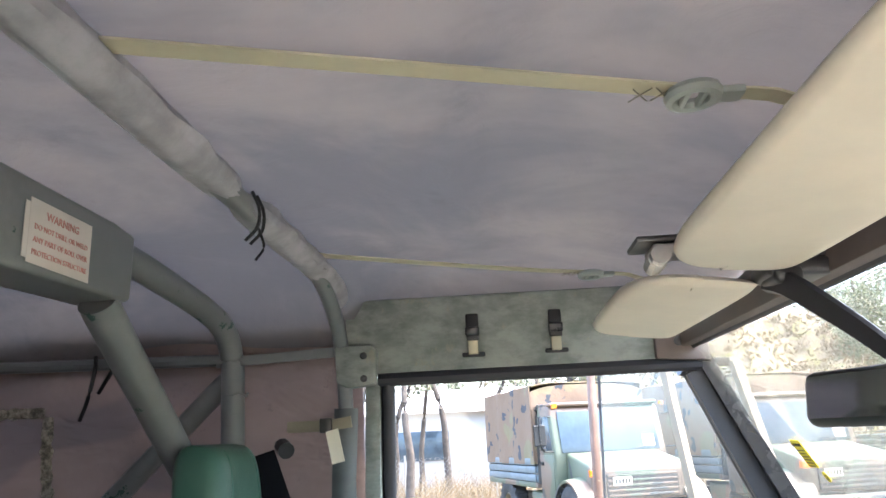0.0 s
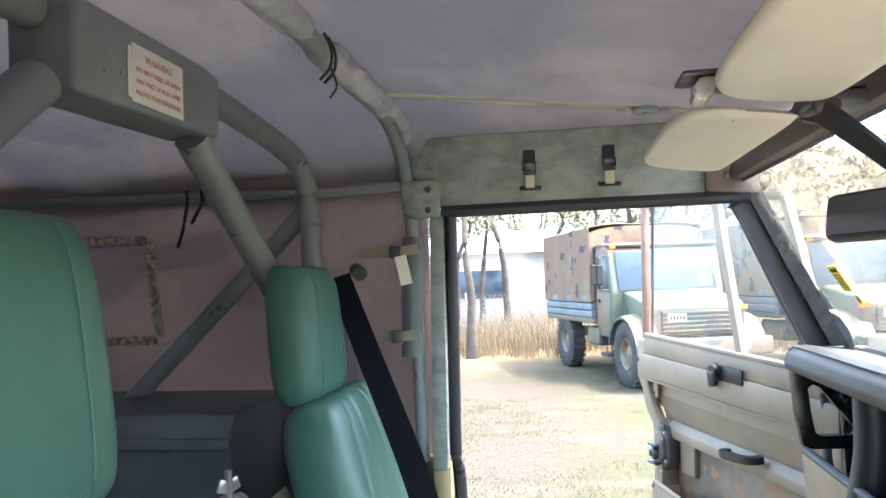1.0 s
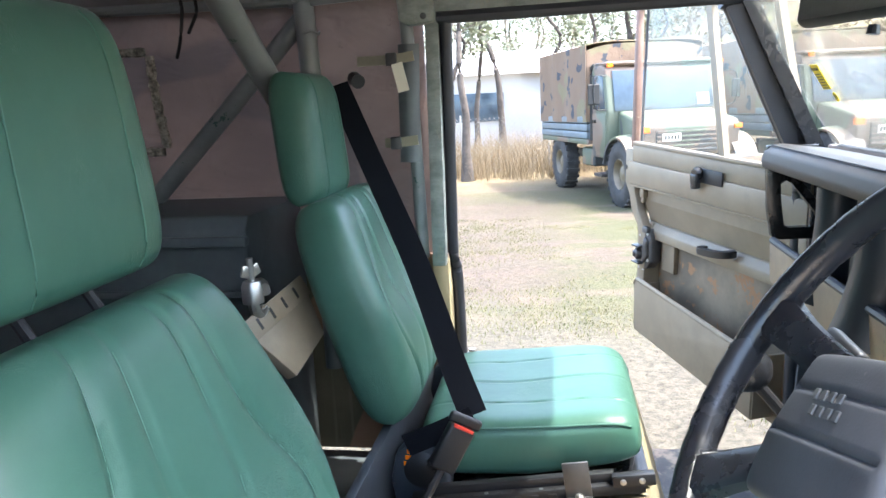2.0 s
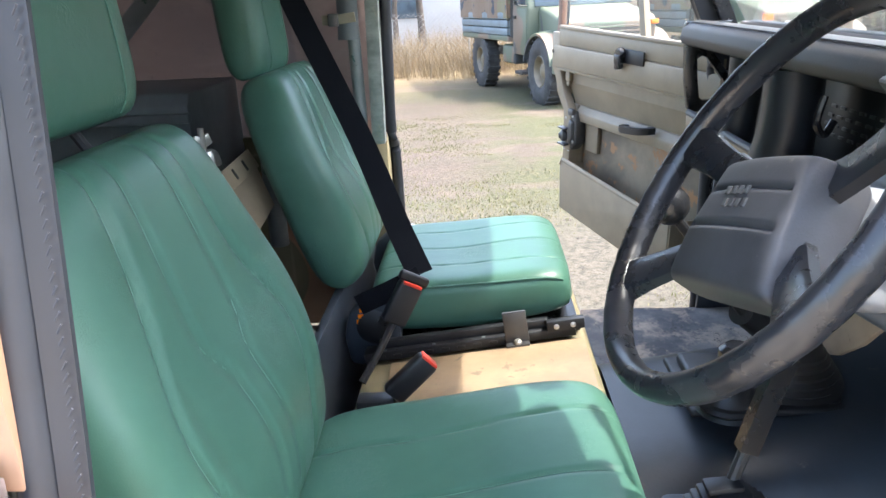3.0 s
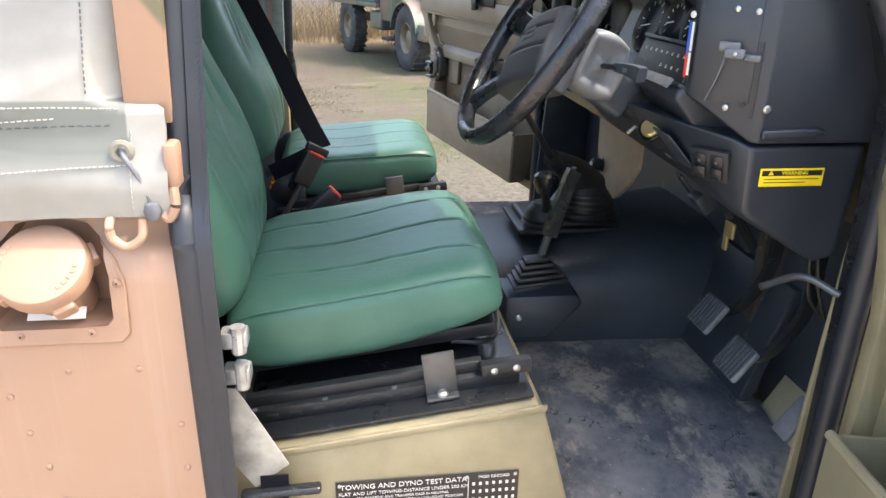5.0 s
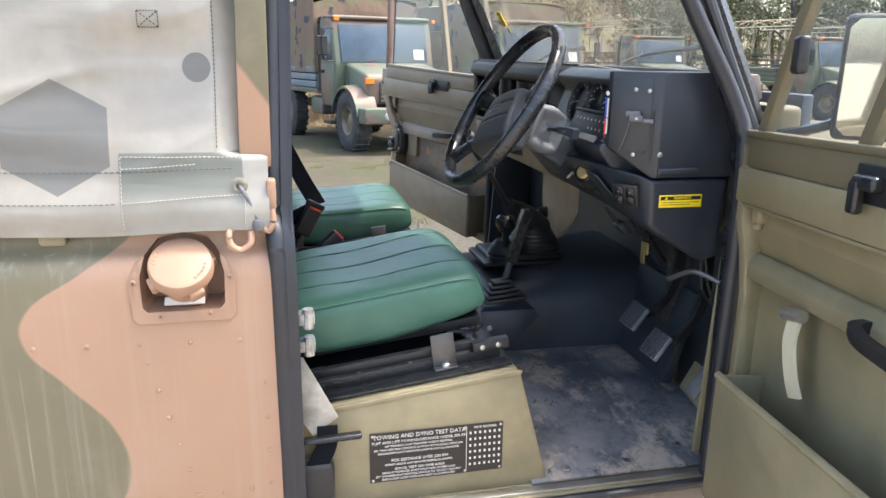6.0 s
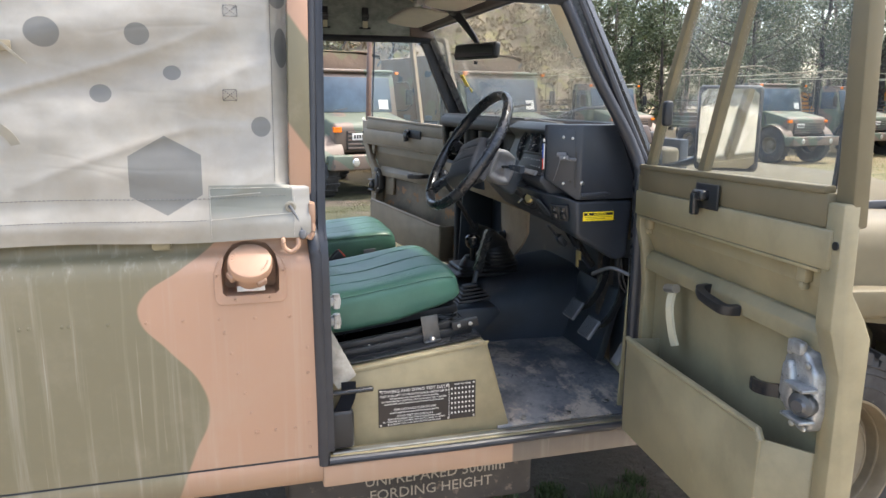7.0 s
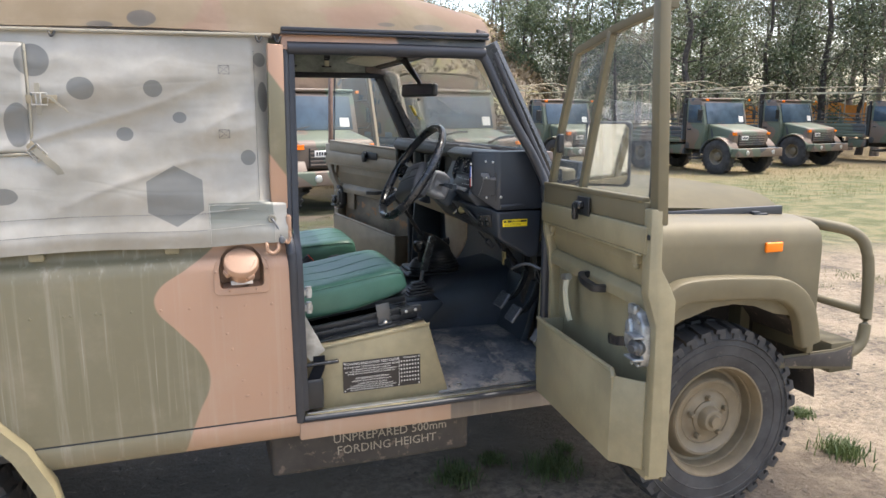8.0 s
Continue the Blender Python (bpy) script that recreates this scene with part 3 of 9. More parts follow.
def strip(pts, w, t=0.0025, steps=6, up=(0, 0, 1)):
    return sweep(smooth_path(pts, steps), [(-w / 2, -t / 2), (w / 2, -t / 2), (w / 2, t / 2), (-w / 2, t / 2)], up=up)


def lathe(prof, m=None, n=32):
    """Turned about z: pairs of radius and height, closed at radius 0 or open."""
    bm = bmesh.new()
    rows = [[bm.verts.new((r * math.cos(2 * math.pi * i / n), r * math.sin(2 * math.pi * i / n), z)) for i in range(n)] if r > 1e-6 else [bm.verts.new((0, 0, z))] for r, z in prof]
    for a, b in zip(rows, rows[1:]):
        for i in range(n):
            j = (i + 1) % n
            if len(a) == 1 and len(b) > 1:
                bm.faces.new((a[0], b[i], b[j]))
            elif len(b) == 1 and len(a) > 1:
                bm.faces.new((a[i], b[0], a[j]))
            elif len(a) > 1:
                bm.faces.new((a[i], b[i], b[j], a[j]))
    bmesh.ops.recalc_face_normals(bm, faces=bm.faces)
    return moved(bm, m) if m else bm


def sheet(f, nu, nv, thick=0.0):
    """A surface f(u, v) over the unit square, with thickness against its normals."""
    bm = bmesh.new()
    g = [[bm.verts.new(f(i / nu, j / nv)) for j in range(nv + 1)] for i in range(nu + 1)]
    for i in range(nu):
        for j in range(nv):
            bm.faces.new((g[i][j], g[i + 1][j], g[i + 1][j + 1], g[i][j + 1]))
    if thick:
        bmesh.ops.recalc_face_normals(bm, faces=bm.faces)
        bmesh.ops.solidify(bm, geom=list(bm.faces), thickness=thick)
    return bm


def pillow(shape, nu=28, nv=36):
    """A padded body: shape(u, v, side) for u, v in -1..1 and side 1 (top) or -1; both sides meet at the rim."""
    bm = bmesh.new()
    ease = lambda s: math.sin(math.pi / 2 * s) * 0.55 + s * 0.45
    g = {}
    for side in (1, -1):
        for i in range(nu + 1):
            for j in range(nv + 1):
                rim = i in (0, nu) or j in (0, nv)
                if rim and side == -1:
                    g[side, i, j] = g[1, i, j]
                else:
                    g[side, i, j] = bm.verts.new(shape(ease(2 * i / nu - 1), ease(2 * j / nv - 1), side))
    for side in (1, -1):
        for i in range(nu):
            for j in range(nv):
                bm.faces.new((g[side, i, j], g[side, i + 1, j], g[side, i + 1, j + 1], g[side, i, j + 1]))
    bmesh.ops.recalc_face_normals(bm, faces=bm.faces)
    return bm


def cut(ob, *cutters):
    """Takes the cutters' bodies out of ob for good."""
    for c in cutters:
        me = bpy.data.meshes.new("cutter")
        bmesh.ops.recalc_face_normals(c, faces=c.faces)
        c.to_mesh(me)
        c.free()
        tool = new("cutter", me)
        mod = ob.modifiers.new("cut", "BOOLEAN")
        mod.object, mod.operation, mod.solver = tool, "DIFFERENCE", "EXACT"
        bpy.context.view_layer.update()
        done = bpy.data.meshes.new_from_object(ob.evaluated_get(bpy.context.evaluated_depsgraph_get()))
        ob.modifiers.remove(mod)
        old = ob.data
        ob.data = done
        bpy.data.objects.remove(tool)
        bpy.data.meshes.remove(me)
        bpy.data.meshes.remove(old)
    return ob


def words(text, size, m, depth=0.0004):
    """Lettering as a bmesh, centred, lying in the xy plane of m."""
    cu = bpy.data.curves.new("letters", "FONT")
    cu.body, cu.size, cu.align_x, cu.align_y, cu.extrude = text, size, "CENTER", "CENTER", depth
    cu.resolution_u = 2
    ob = new("letters", cu)
    bpy.context.view_layer.update()
    me = bpy.data.meshes.new_from_object(ob.evaluated_get(bpy.context.evaluated_depsgraph_get()))
    bm = bmesh.new()
    bm.from_mesh(me)
    bpy.data.objects.remove(ob)
    bpy.data.curves.remove(cu)
    bpy.data.meshes.remove(me)
    return moved(bm, m)


def axes(o, x, y):
    """A frame at o with the given x and y ways."""
    x, y = Vector(x).normalized(), Vector(y)
    z = x.cross(y).normalized()
    y = z.cross(x)
    m = Matrix((x, y, z)).transposed().to_4x4()
    m.translation = o
    return m


def bolt(o, way, r=0.007, h=0.005):
    q = Vector(way).to_track_quat("Z", "Y").to_matrix().to_4x4()
    return lathe([(0, h), (r * 0.6, h), (r, h * 0.55), (r, 0), (0, 0)], Matrix.Translation(o) @ q, 10)

# ---- ground ----
GROUND = -0.03


def height(x, y):
    """The ground is level under the vehicle and falls gently away from it."""
    r = math.hypot(x - 0.8, y - 0.9)
    s = min(max((r - 3.0) / 11.0, 0), 1)
    d = -0.44 * s * s * (3 - 2 * s)
    k = min(max((r - 1.2) / 3, 0), 1)
    return GROUND + d + k * 0.05 * (noise.noise(Vector((x * 0.35, y * 0.35, 0))) + 0.4 * noise.noise(Vector((x * 1.3, y * 1.3, 3))))


def ground_sheet():
    bm = bmesh.new()
    rings = [0.0] + [0.25 * 1.075 ** i for i in range(104)]
    n = 150
    rows = []
    for r in rings:
        if r == 0:
            rows.append([bm.verts.new((0.8, 0.9, height(0.8, 0.9)))])
        else:
            rows.append([])
            for i in range(n):
                a = 2 * math.pi * i / n
                x, y = 0.8 + r * math.cos(a), 0.9 + r * math.sin(a)
                rows[-1].append(bm.verts.new((x, y, height(x, y))))
    for a, b in zip(rows, rows[1:]):
        for i in range(n):
            j = (i + 1) % n
            bm.faces.new((a[0], b[i], b[j]) if len(a) == 1 else (a[i], b[i], b[j], a[j]))
    return bm


ground = part("ground", ground_sheet(), "ground", None, "sandy ground with dry litter and thin grass, toned by zone against the exposure", sharp=3.0)
tagged(ground, kind="structure", category="ground")

# ---- the vehicle ----
car = thing("off_road_vehicle", (0.6, 0.895, GROUND), "camouflaged military four-wheel drive with canvas top and both doors open", "vehicle")
W = 1.79


def mirror_y(bm):
    for v in bm.verts:
        v.co.y = W - v.co.y
    bmesh.ops.reverse_faces(bm, faces=bm.faces)
    return bm


# tub side: capping ledge, rolled shoulder, flat skin
SHOULDER = [(0.075, 1.300), (0.050, 1.300), (0.044, 1.294), (0.042, 1.268), (0.036, 1.255), (0.022, 1.247), (0.010, 1.236), (0.003, 1.220), (0.0, 1.200), (0.0, 1.00), (0.0, 0.80), (0.004, 0.690)]


def along(profile, x0, x1, thick, nx=12):
    n = len(profile) - 1

    def f(u, v):
        k = min(int(v * n + 1e-6), n - 1)
        t = v * n - k
        a, b = profile[k], profile[k + 1]
        return (x0 + (x1 - x0) * u, a[0] + (b[0] - a[0]) * t, a[1] + (b[1] - a[1]) * t)
    bm = sheet(f, nx, n, thick)
    if min(v.co.y for v in bm.verts) < min(p[0] for p in profile) - 0.001:
        bm.free()
        bm = sheet(f, nx, n, -thick)
    return bm


def arch_cutter(x, z, r, y0, y1):
    return prism([(x + r * math.cos(a), z + r * math.sin(a)) for a in [2 * math.pi * i / 28 for i in range(28)]], "y", y0, y1, 0)


REAR_X, FRONT_X = -1.32, 1.735
side = part("body_side", along(SHOULDER, -2.2, -0.042, 0.012), "body", car, "olive and brown camouflaged rear body side", 0.9)
arch = [(-0.265, 1.128), (-0.114, 1.128), (-0.104, 1.140), (-0.102, 1.215), (-0.112, 1.25), (-0.138, 1.275), (-0.19, 1.285), (-0.241, 1.275), (-0.267, 1.25), (-0.277, 1.215), (-0.275, 1.140)]
inner = [(-0.195 + (x + 0.19) * 0.80, 1.212 + (z - 1.212) * (0.94 if z > 1.212 else 0.74)) for x, z in arch]


def shoulder_y(z):
    """How far the rolled shoulder lies back at height z."""
    for (ya, za), (yb, zb) in zip(SHOULDER, SHOULDER[1:]):
        if zb <= z <= za and za > zb:
            return yb + (ya - yb) * (z - zb) / (za - zb)
    return 0.0


cut(side, arch_cutter(REAR_X, 0.40, 0.52, -0.1, 0.2), prism(inner, "y", -0.05, 0.06, 0))
left = part("body_side", mirror_y(along(SHOULDER, -2.2, -0.028, 0.012)), "body", car, "camouflaged rear body side", 0.9)
cut(left, arch_cutter(REAR_X, 0.40, 0.52, W - 0.2, W + 0.1))
# fuel filler: recess pan, flange plate, neck and cap
pan = bmesh.new()
lo = [pan.verts.new((x, 0.003 + shoulder_y(z), z)) for x, z in inner]
hi = [pan.verts.new((-0.195 + (x + 0.195) * 0.92, 0.075, 1.205 + (z - 1.205) * 0.95)) for x, z in inner]
for i in range(len(inner)):
    j = (i + 1) % len(inner)
    pan.faces.new((lo[i], lo[j], hi[j], hi[i]))
pan.faces.new(hi)
filler = part("fuel_filler", pan, "tan", car, "brown recessed fuel filler with round cap")
flb = prism([(-0.195 + (x + 0.195) * 1.27, 1.200 + (z - 1.205) * (1.30 if z < 1.2 else 0.86)) for x, z in inner], "y", -0.0045, 0.0, 0.001, 1)
for v in flb.verts:
    v.co.y += shoulder_y(v.co.z)
flange = part("flange", flb, "tan", filler)
cut(flange, prism(inner, "y", -0.05, 0.05, 0))
cap_m = Matrix.Translation((-0.195, 0.029, 1.194)) @ Vector((0, -0.66, 0.75)).to_track_quat("Z", "Y").to_matrix().to_4x4()
capb = lathe([(0, 0.064), (0.046, 0.064), (0.051, 0.062), (0.054, 0.057), (0.0545, 0.040), (0.051, 0.036), (0.044, 0.034), (0.037, 0.0), (0.036, -0.04), (0, -0.04)], cap_m, 48)
for k in range(4):
    a = k * math.pi / 2 + 0.5
    capb = merge(capb, moved(box(0.040, 0.060, -0.013, 0.013, 0.022, 0.042, 0.004, 3), cap_m @ pose(0, 0, 0, 0, 0, math.degrees(a))))
cap = part("cap", capb, "tan", filler, "round ribbed brown filler cap")
for k, (a0, cnt) in enumerate(((150, 4), (-50, 5))):
    for i in range(cnt):
        m = cap_m @ pose(0, 0, 0.064, 0, 0, a0 + i * 11) @ pose(0.042, 0, 0)
        part("raised_mark", moved(box(-0.003, 0.003, -0.0028, 0.0028, 0, 0.0015, 0.0006, 1), m), "tan", filler)
part("filler_label", moved(box(-0.034, 0.034, -0.008, 0.008, 0, 0.0015, 0), axes((-0.195, 0.012, 1.163), (1, 0, 0), (0, 0.75, 0.66))), "white", filler, "small white printed label")
for x, z in ((-0.275, 1.205), (-0.115, 1.208), (-0.235, 1.142), (-0.152, 1.143)):
    scr = part("screw", bolt((x, -0.004 + shoulder_y(z), z), (0, -1, 0), 0.005, 0.003), "tan", filler)
    # black chip paints the dark of the screw recess
    part("screw_slot", box(x - 0.0012, x + 0.0012, -0.0078 + shoulder_y(z), -0.0068 + shoulder_y(z), z - 0.0012, z + 0.0012, 0), "ink", scr)

# rivet rows and seam strip of the tub
rng = random.Random(4)
for x, z in [(-0.02 - 0.085 * i, 1.085 + 0.002 * i) for i in range(1, 9)] + [(-0.265 + 0.014 * i, 1.055 - 0.055 * i) for i in range(6)] + [(-0.062, 1.0 - 0.07 * i) for i in range(5)] + [(-0.10 - 0.05 * i, 0.78) for i in range(3)] + [(-0.9 + 0.09 * i, 1.10) for i in range(4)]:
    part("rivet", bolt((x, 0.0, z), (0, -1, 0), 0.0045, 0.0025), "body", car)
sillside = part("lower_panel", along([(0.006, 0.688), (0.002, 0.682), (0.002, 0.66), (0.006, 0.622), (0.03, 0.60)], -0.86, -0.03, 0.006, 4), "body", car, "lower body strip in camouflage paint", 0.9)
part("panel_gap", tube([(-0.86, 0.0035, 0.6865), (-0.45, 0.0035, 0.6865), (-0.03, 0.0035, 0.6865)], 0.0018, 6, 1), "ink", sillside, "dark gap above the lower strip")
# rear wheel arch flare
fl = []
for i in range(13):
    a = radians(4 + 172 * i / 12)
    fl.append(Vector((REAR_X + 0.53 * math.cos(a), -0.012, 0.40 + 0.53 * math.sin(a))))
part("wheel_arch_flare", sweep(fl, [(-0.03, -0.02), (0.035, -0.03), (0.03, 0.03), (-0.02, 0.03)], up=(0, -1, 0)), "drab", car, "olive wheel arch flare")

# sill below the door and fording-height tank panel
part("sill", box(-0.03, 0.985, 0.004, 0.075, 0.592, 0.655, 0.006), "body", car, "brown and black painted outer sill")
part("sill_tread", prism([(-0.02, 0.655), (0.96, 0.655), (0.96, 0.676), (-0.02, 0.676)], "y", 0.012, 0.11, 0.003), "drab", car, "worn olive sill tread")
part("sill_seal", tube([(-0.012, 0.006, 0.668), (0.4, 0.004, 0.664), (0.93, 0.006, 0.668)], 0.011, 10), "seal", car, "black rubber sill seal")
part("sill_strip", box(0.0, 0.93, 0.022, 0.045, 0.676, 0.682, 0.002), "steel", car, "scuffed metal tread strip")
part("side_tank", box(-0.12, 0.64, 0.135, 0.42, 0.40, 0.585, 0.02, 3), "under", car, "dusty dark underfloor side tank")
face = axes((0.325, 0.1335, 0.517), (1, 0, 0), (0, 0, 1))
part("lettering", words("UNPREPARED 500mm", 0.047, face), "stencil", car, "stencilled fording height in worn grey paint")
part("lettering", words("FORDING HEIGHT", 0.047, axes((0.310, 0.1335, 0.470), (1, 0, 0), (0, 0, 1))), "stencil", car, "stencilled fording height in worn grey paint")
part("chassis_rail", box(-2.1, 2.55, 0.48, 0.58, 0.46, 0.62, 0.01), "under", car)
part("chassis_rail", box(-2.1, 2.55, W - 0.58, W - 0.48, 0.46, 0.62, 0.01), "under", car)
part("underbody", box(-2.15, 0.98, 0.06, W - 0.06, 0.63, 0.66, 0.005), "under", car)
part("axle", tube([(FRONT_X, 0.25, 0.39), (FRONT_X, W - 0.25, 0.39)], 0.05, 14, 1), "under", car)
part("axle", tube([(REAR_X, 0.25, 0.39), (REAR_X, W - 0.25, 0.39)], 0.05, 14, 1), "under", car)


def rounded_frame(pts, r, mat, label):
    return part("door_seal", tube(pts, r, 12, 5), mat, car, label)


# door opening: posts, header, seals
def post_right():
    part("rear_post", prism([(-0.090, 1.394), (-0.036, 1.394), (-0.030, 1.915), (-0.078, 1.918)], "y", 0.036, 0.080, 0.003), "post", car, "camouflage painted rear door post")
    rounded_frame([(-0.026, 0.012, 0.66), (-0.028, 0.008, 0.95), (-0.030, 0.008, 1.20), (-0.034, 0.018, 1.27), (-0.036, 0.045, 1.33), (-0.028, 0.075, 1.60), (-0.020, 0.105, 1.915)], 0.0175, "seal", "black rubber and fabric door seal with stitched edge")
    part("seal_lip", strip([(-0.008, 0.000, 0.70), (-0.010, -0.002, 1.20), (-0.012, 0.034, 1.33), (-0.004, 0.066, 1.60), (0.002, 0.098, 1.90)], 0.020, 0.004, up=(0, -1, 0.1)), "seal", car)
    lip = smooth_path([(-0.003, -0.003, 0.70), (-0.004, -0.005, 1.20), (-0.006, 0.031, 1.33), (0.002, 0.063, 1.60), (0.008, 0.095, 1.90)], 40)
    bms = None
    for i in range(60, len(lip) - 2):
        d = (lip[i + 1] - lip[i])
        t = tube([lip[i] + Vector((-0.0022, -0.002, 0)), lip[i] + d * 0.7 + Vector((0.0008, -0.002, 0))], 0.0007, 5, 1)
        bms = t if bms is None else merge(bms, t)
    tagged(part("stitched_edge", bms, "stitchg", car, "grey stitches along the seal edge"), kind="stuff")
    part("header", prism([(0.085, 1.905), (0.135, 1.905), (0.150, 1.975), (0.105, 1.975)], "x", -0.03, 0.685, 0.004), "post", car, "painted door header rail")
    part("header_seal", tube([(-0.01, 0.103, 1.912), (0.35, 0.102, 1.913), (0.68, 0.102, 1.910)], 0.022, 12), "seal", car, "black door header seal")
    part("drip_channel", merge(box(-0.03, 0.690, 0.078, 0.100, 1.953, 1.962, 0.003), box(-0.03, 0.690, 0.074, 0.094, 1.962, 1.976, 0.005)), "seal", car, "black hood channel above the door")


post_right()


def a_post(m=lambda b: b, k=1.0, dx=0.0):
    part("front_post", m(prism([(0.895 + dx, 0.62), (0.955 + dx, 0.62), (0.960 + dx, 1.40), (0.940 + dx, 1.50), (0.885 + dx, 1.42), (0.890 + dx, 1.2)], "y", 0.022, 0.085, 0.006)), "gloss", car, "black front door post")
    part("windscreen_pillar", m(sweep([Vector((0.945, 0.075, 1.42)), Vector((0.905, 0.082, 1.52)), Vector((0.800, 0.098, 1.735)), Vector((0.700, 0.115, 1.94))], [(-0.030 * k, -0.022), (0.030 * k, -0.022), (0.030 * k, 0.018 * k), (0.012 * k, 0.03 * k), (-0.03 * k, 0.022 * k)], up=(0, -1, 0))), "gloss", car, "black windscreen pillar")
    part("door_seal", m(tube([(0.878 + dx, 0.022, 0.67), (0.880 + dx, 0.022, 1.0), (0.878 + dx, 0.022, 1.38), (0.862 + dx * 0.8, 0.045, 1.50), (0.770, 0.075, 1.70), (0.685, 0.10, 1.885), (0.66, 0.105, 1.905)], 0.017, 12)), "seal", car, "black rubber door seal")
    part("pillar_seal", m(tube([(0.925, 0.035, 1.44), (0.845, 0.062, 1.62), (0.715, 0.092, 1.91)], 0.012, 10)), "seal", car)


a_post(dx=0.020)
a_post(mirror_y, 0.55)
part("pillar_web", sweep([Vector((0.915, W - 0.062, 1.44)), Vector((0.875, W - 0.070, 1.53)), Vector((0.785, W - 0.092, 1.72)), Vector((0.700, W - 0.112, 1.905))], [(-0.036, -0.010), (0.036, -0.010), (0.036, 0.012), (-0.036, 0.012)], up=(0, 1, 0)), "seal", car, "black pillar facing beside the windscreen")
cp_ = part("corner_plate", prism([(0.600, 1.925), (0.720, 1.915), (0.716, 1.962), (0.690, 1.985), (0.600, 1.992)], "y", W - 0.152, W - 0.128, 0.006), "headp", car, "dark bolted plate in the screen corner")
part("bolt", bolt((0.652, W - 0.152, 1.962), (0, -1, 0), 0.011, 0.006), "darksteel", cp_)
# left door opening
part("door_header", prism([(W - 0.135, 1.92), (W - 0.166, 2.088), (W - 0.151, 2.092), (W - 0.118, 1.92)], "x", -0.09, 0.66, 0.003), "zinc", car, "weathered galvanised header panel over the door")
part("header_seal", tube([(-0.02, W - 0.126, 1.912), (0.35, W - 0.126, 1.913), (0.70, W - 0.126, 1.914)], 0.017, 10), "seal", car)
part("door_seal", tube([(-0.008, W - 0.02, 0.66), (-0.012, W - 0.02, 1.20), (-0.018, W - 0.05, 1.30), (-0.008, W - 0.09, 1.60), (0.0, W - 0.12, 1.91)], 0.016, 12), "seal", car, "black rubber door seal")
part("rear_post", prism([(-0.062, 1.28), (-0.026, 1.28), (-0.016, 1.915), (-0.05, 1.915)], "y", W - 0.135, W - 0.100, 0.003), "zinc", car, "galvanised rear door post")
part("lower_post", prism([(-0.075, 0.66), (-0.026, 0.66), (-0.026, 1.29), (-0.07, 1.29)], "y", W - 0.09, W - 0.02, 0.004), "drab", car)
brk = part("post_bracket", prism([(-0.111, 1.986), (-0.027, 1.986), (-0.017, 1.974), (-0.022, 1.899), (-0.080, 1.892), (-0.108, 1.905)], "y", W - 0.178, W - 0.140, 0.006), "zinc", car, "bolted galvanised hoop bracket")
for z in (1.962, 1.912):
    part("bolt", bolt((-0.045, W - 0.178, z), (0, -1, 0), 0.008, 0.007), "darksteel", brk)
for i, x in enumerate((0.20, 0.385)):
    cl = part("window_clip", box(x - 0.014, x + 0.014, W - 0.170, W - 0.155, 1.985, 2.045, 0.003), "black", car, "black webbing clip with buckle")
    part("strap", box(x - 0.011, x + 0.011, W - 0.166, W - 0.150, 1.955, 1.99, 0.002), "strap", cl)
    part("base_plate", box(x - 0.026, x + 0.026, W - 0.158, W - 0.147, 1.950, 1.960, 0.003), "black", cl)
    part("buckle", moved(box(-0.016, 0.016, -0.005, 0.005, -0.010, 0.010, 0.003), pose(x, W - 0.172, 2.005, 15)), "gloss", cl)

# ---- floor, seat box, tunnel, bulkhead ----
FLOOR = 0.752
part("seat_box", prism([(-0.03, 0.66), (0.535, 0.66), (0.455, 0.945), (0.44, 0.955), (-0.03, 0.895)], "y", 0.062, W - 0.062, 0.006), "drab", car, "olive painted steel seat box")
part("seat_box_lip", prism([(0.02, 0.897), (0.458, 0.953), (0.458, 0.948), (0.456, 0.942), (0.02, 0.886)], "y", 0.059, 0.066, 0.002), "drab", car)
part("seat_base_plate", prism([(0.0, 0.903), (0.44, 0.959), (0.44, 0.966), (0.0, 0.910)], "y", 0.075, 0.66, 0.002), "gloss", car, "black seat base plate")
part("seat_base_plate", prism([(0.0, 0.903), (0.44, 0.959), (0.44, 0.966), (0.0, 0.910)], "y", W - 0.66, W - 0.075, 0.002), "gloss", car, "black seat base plate")
part("centre_box_lid", prism([(0.03, 0.908), (0.44, 0.960), (0.44, 0.968), (0.03, 0.916)], "y", 0.70, 1.08, 0.003), "tray", car, "brown centre seat box tray")
def floor_z(y):
    """The driver's floor falls towards the sill."""
    s = min(1, max(0, (y - 0.05) / 0.36))
    return FLOOR - 0.062 * (1 - s) ** 1.25


part("floor", box(0.44, 1.02, 0.41, W - 0.085, FLOOR - 0.05, FLOOR - 0.012, 0.004), "drab", car, "footwell floor plate")
part("floor", prism([(0.085, 0.640), (0.41, FLOOR - 0.05), (0.41, FLOOR - 0.014), (0.22, floor_z(0.22) - 0.018), (0.085, floor_z(0.085) - 0.016)], "x", 0.44, 1.02, 0.002), "drab", car, "sloping footwell floor plate")
def mat_sheet(y0, y1):
    def f(u, v):
        x, y = 0.49 + 0.51 * u, y0 + (y1 - y0) * v
        z = floor_z(y) + 0.004 * noise.noise(Vector((x * 9, y * 9, 0))) - 0.006
        return (x, y, z)
    return sheet(f, 24, 20, 0.006)


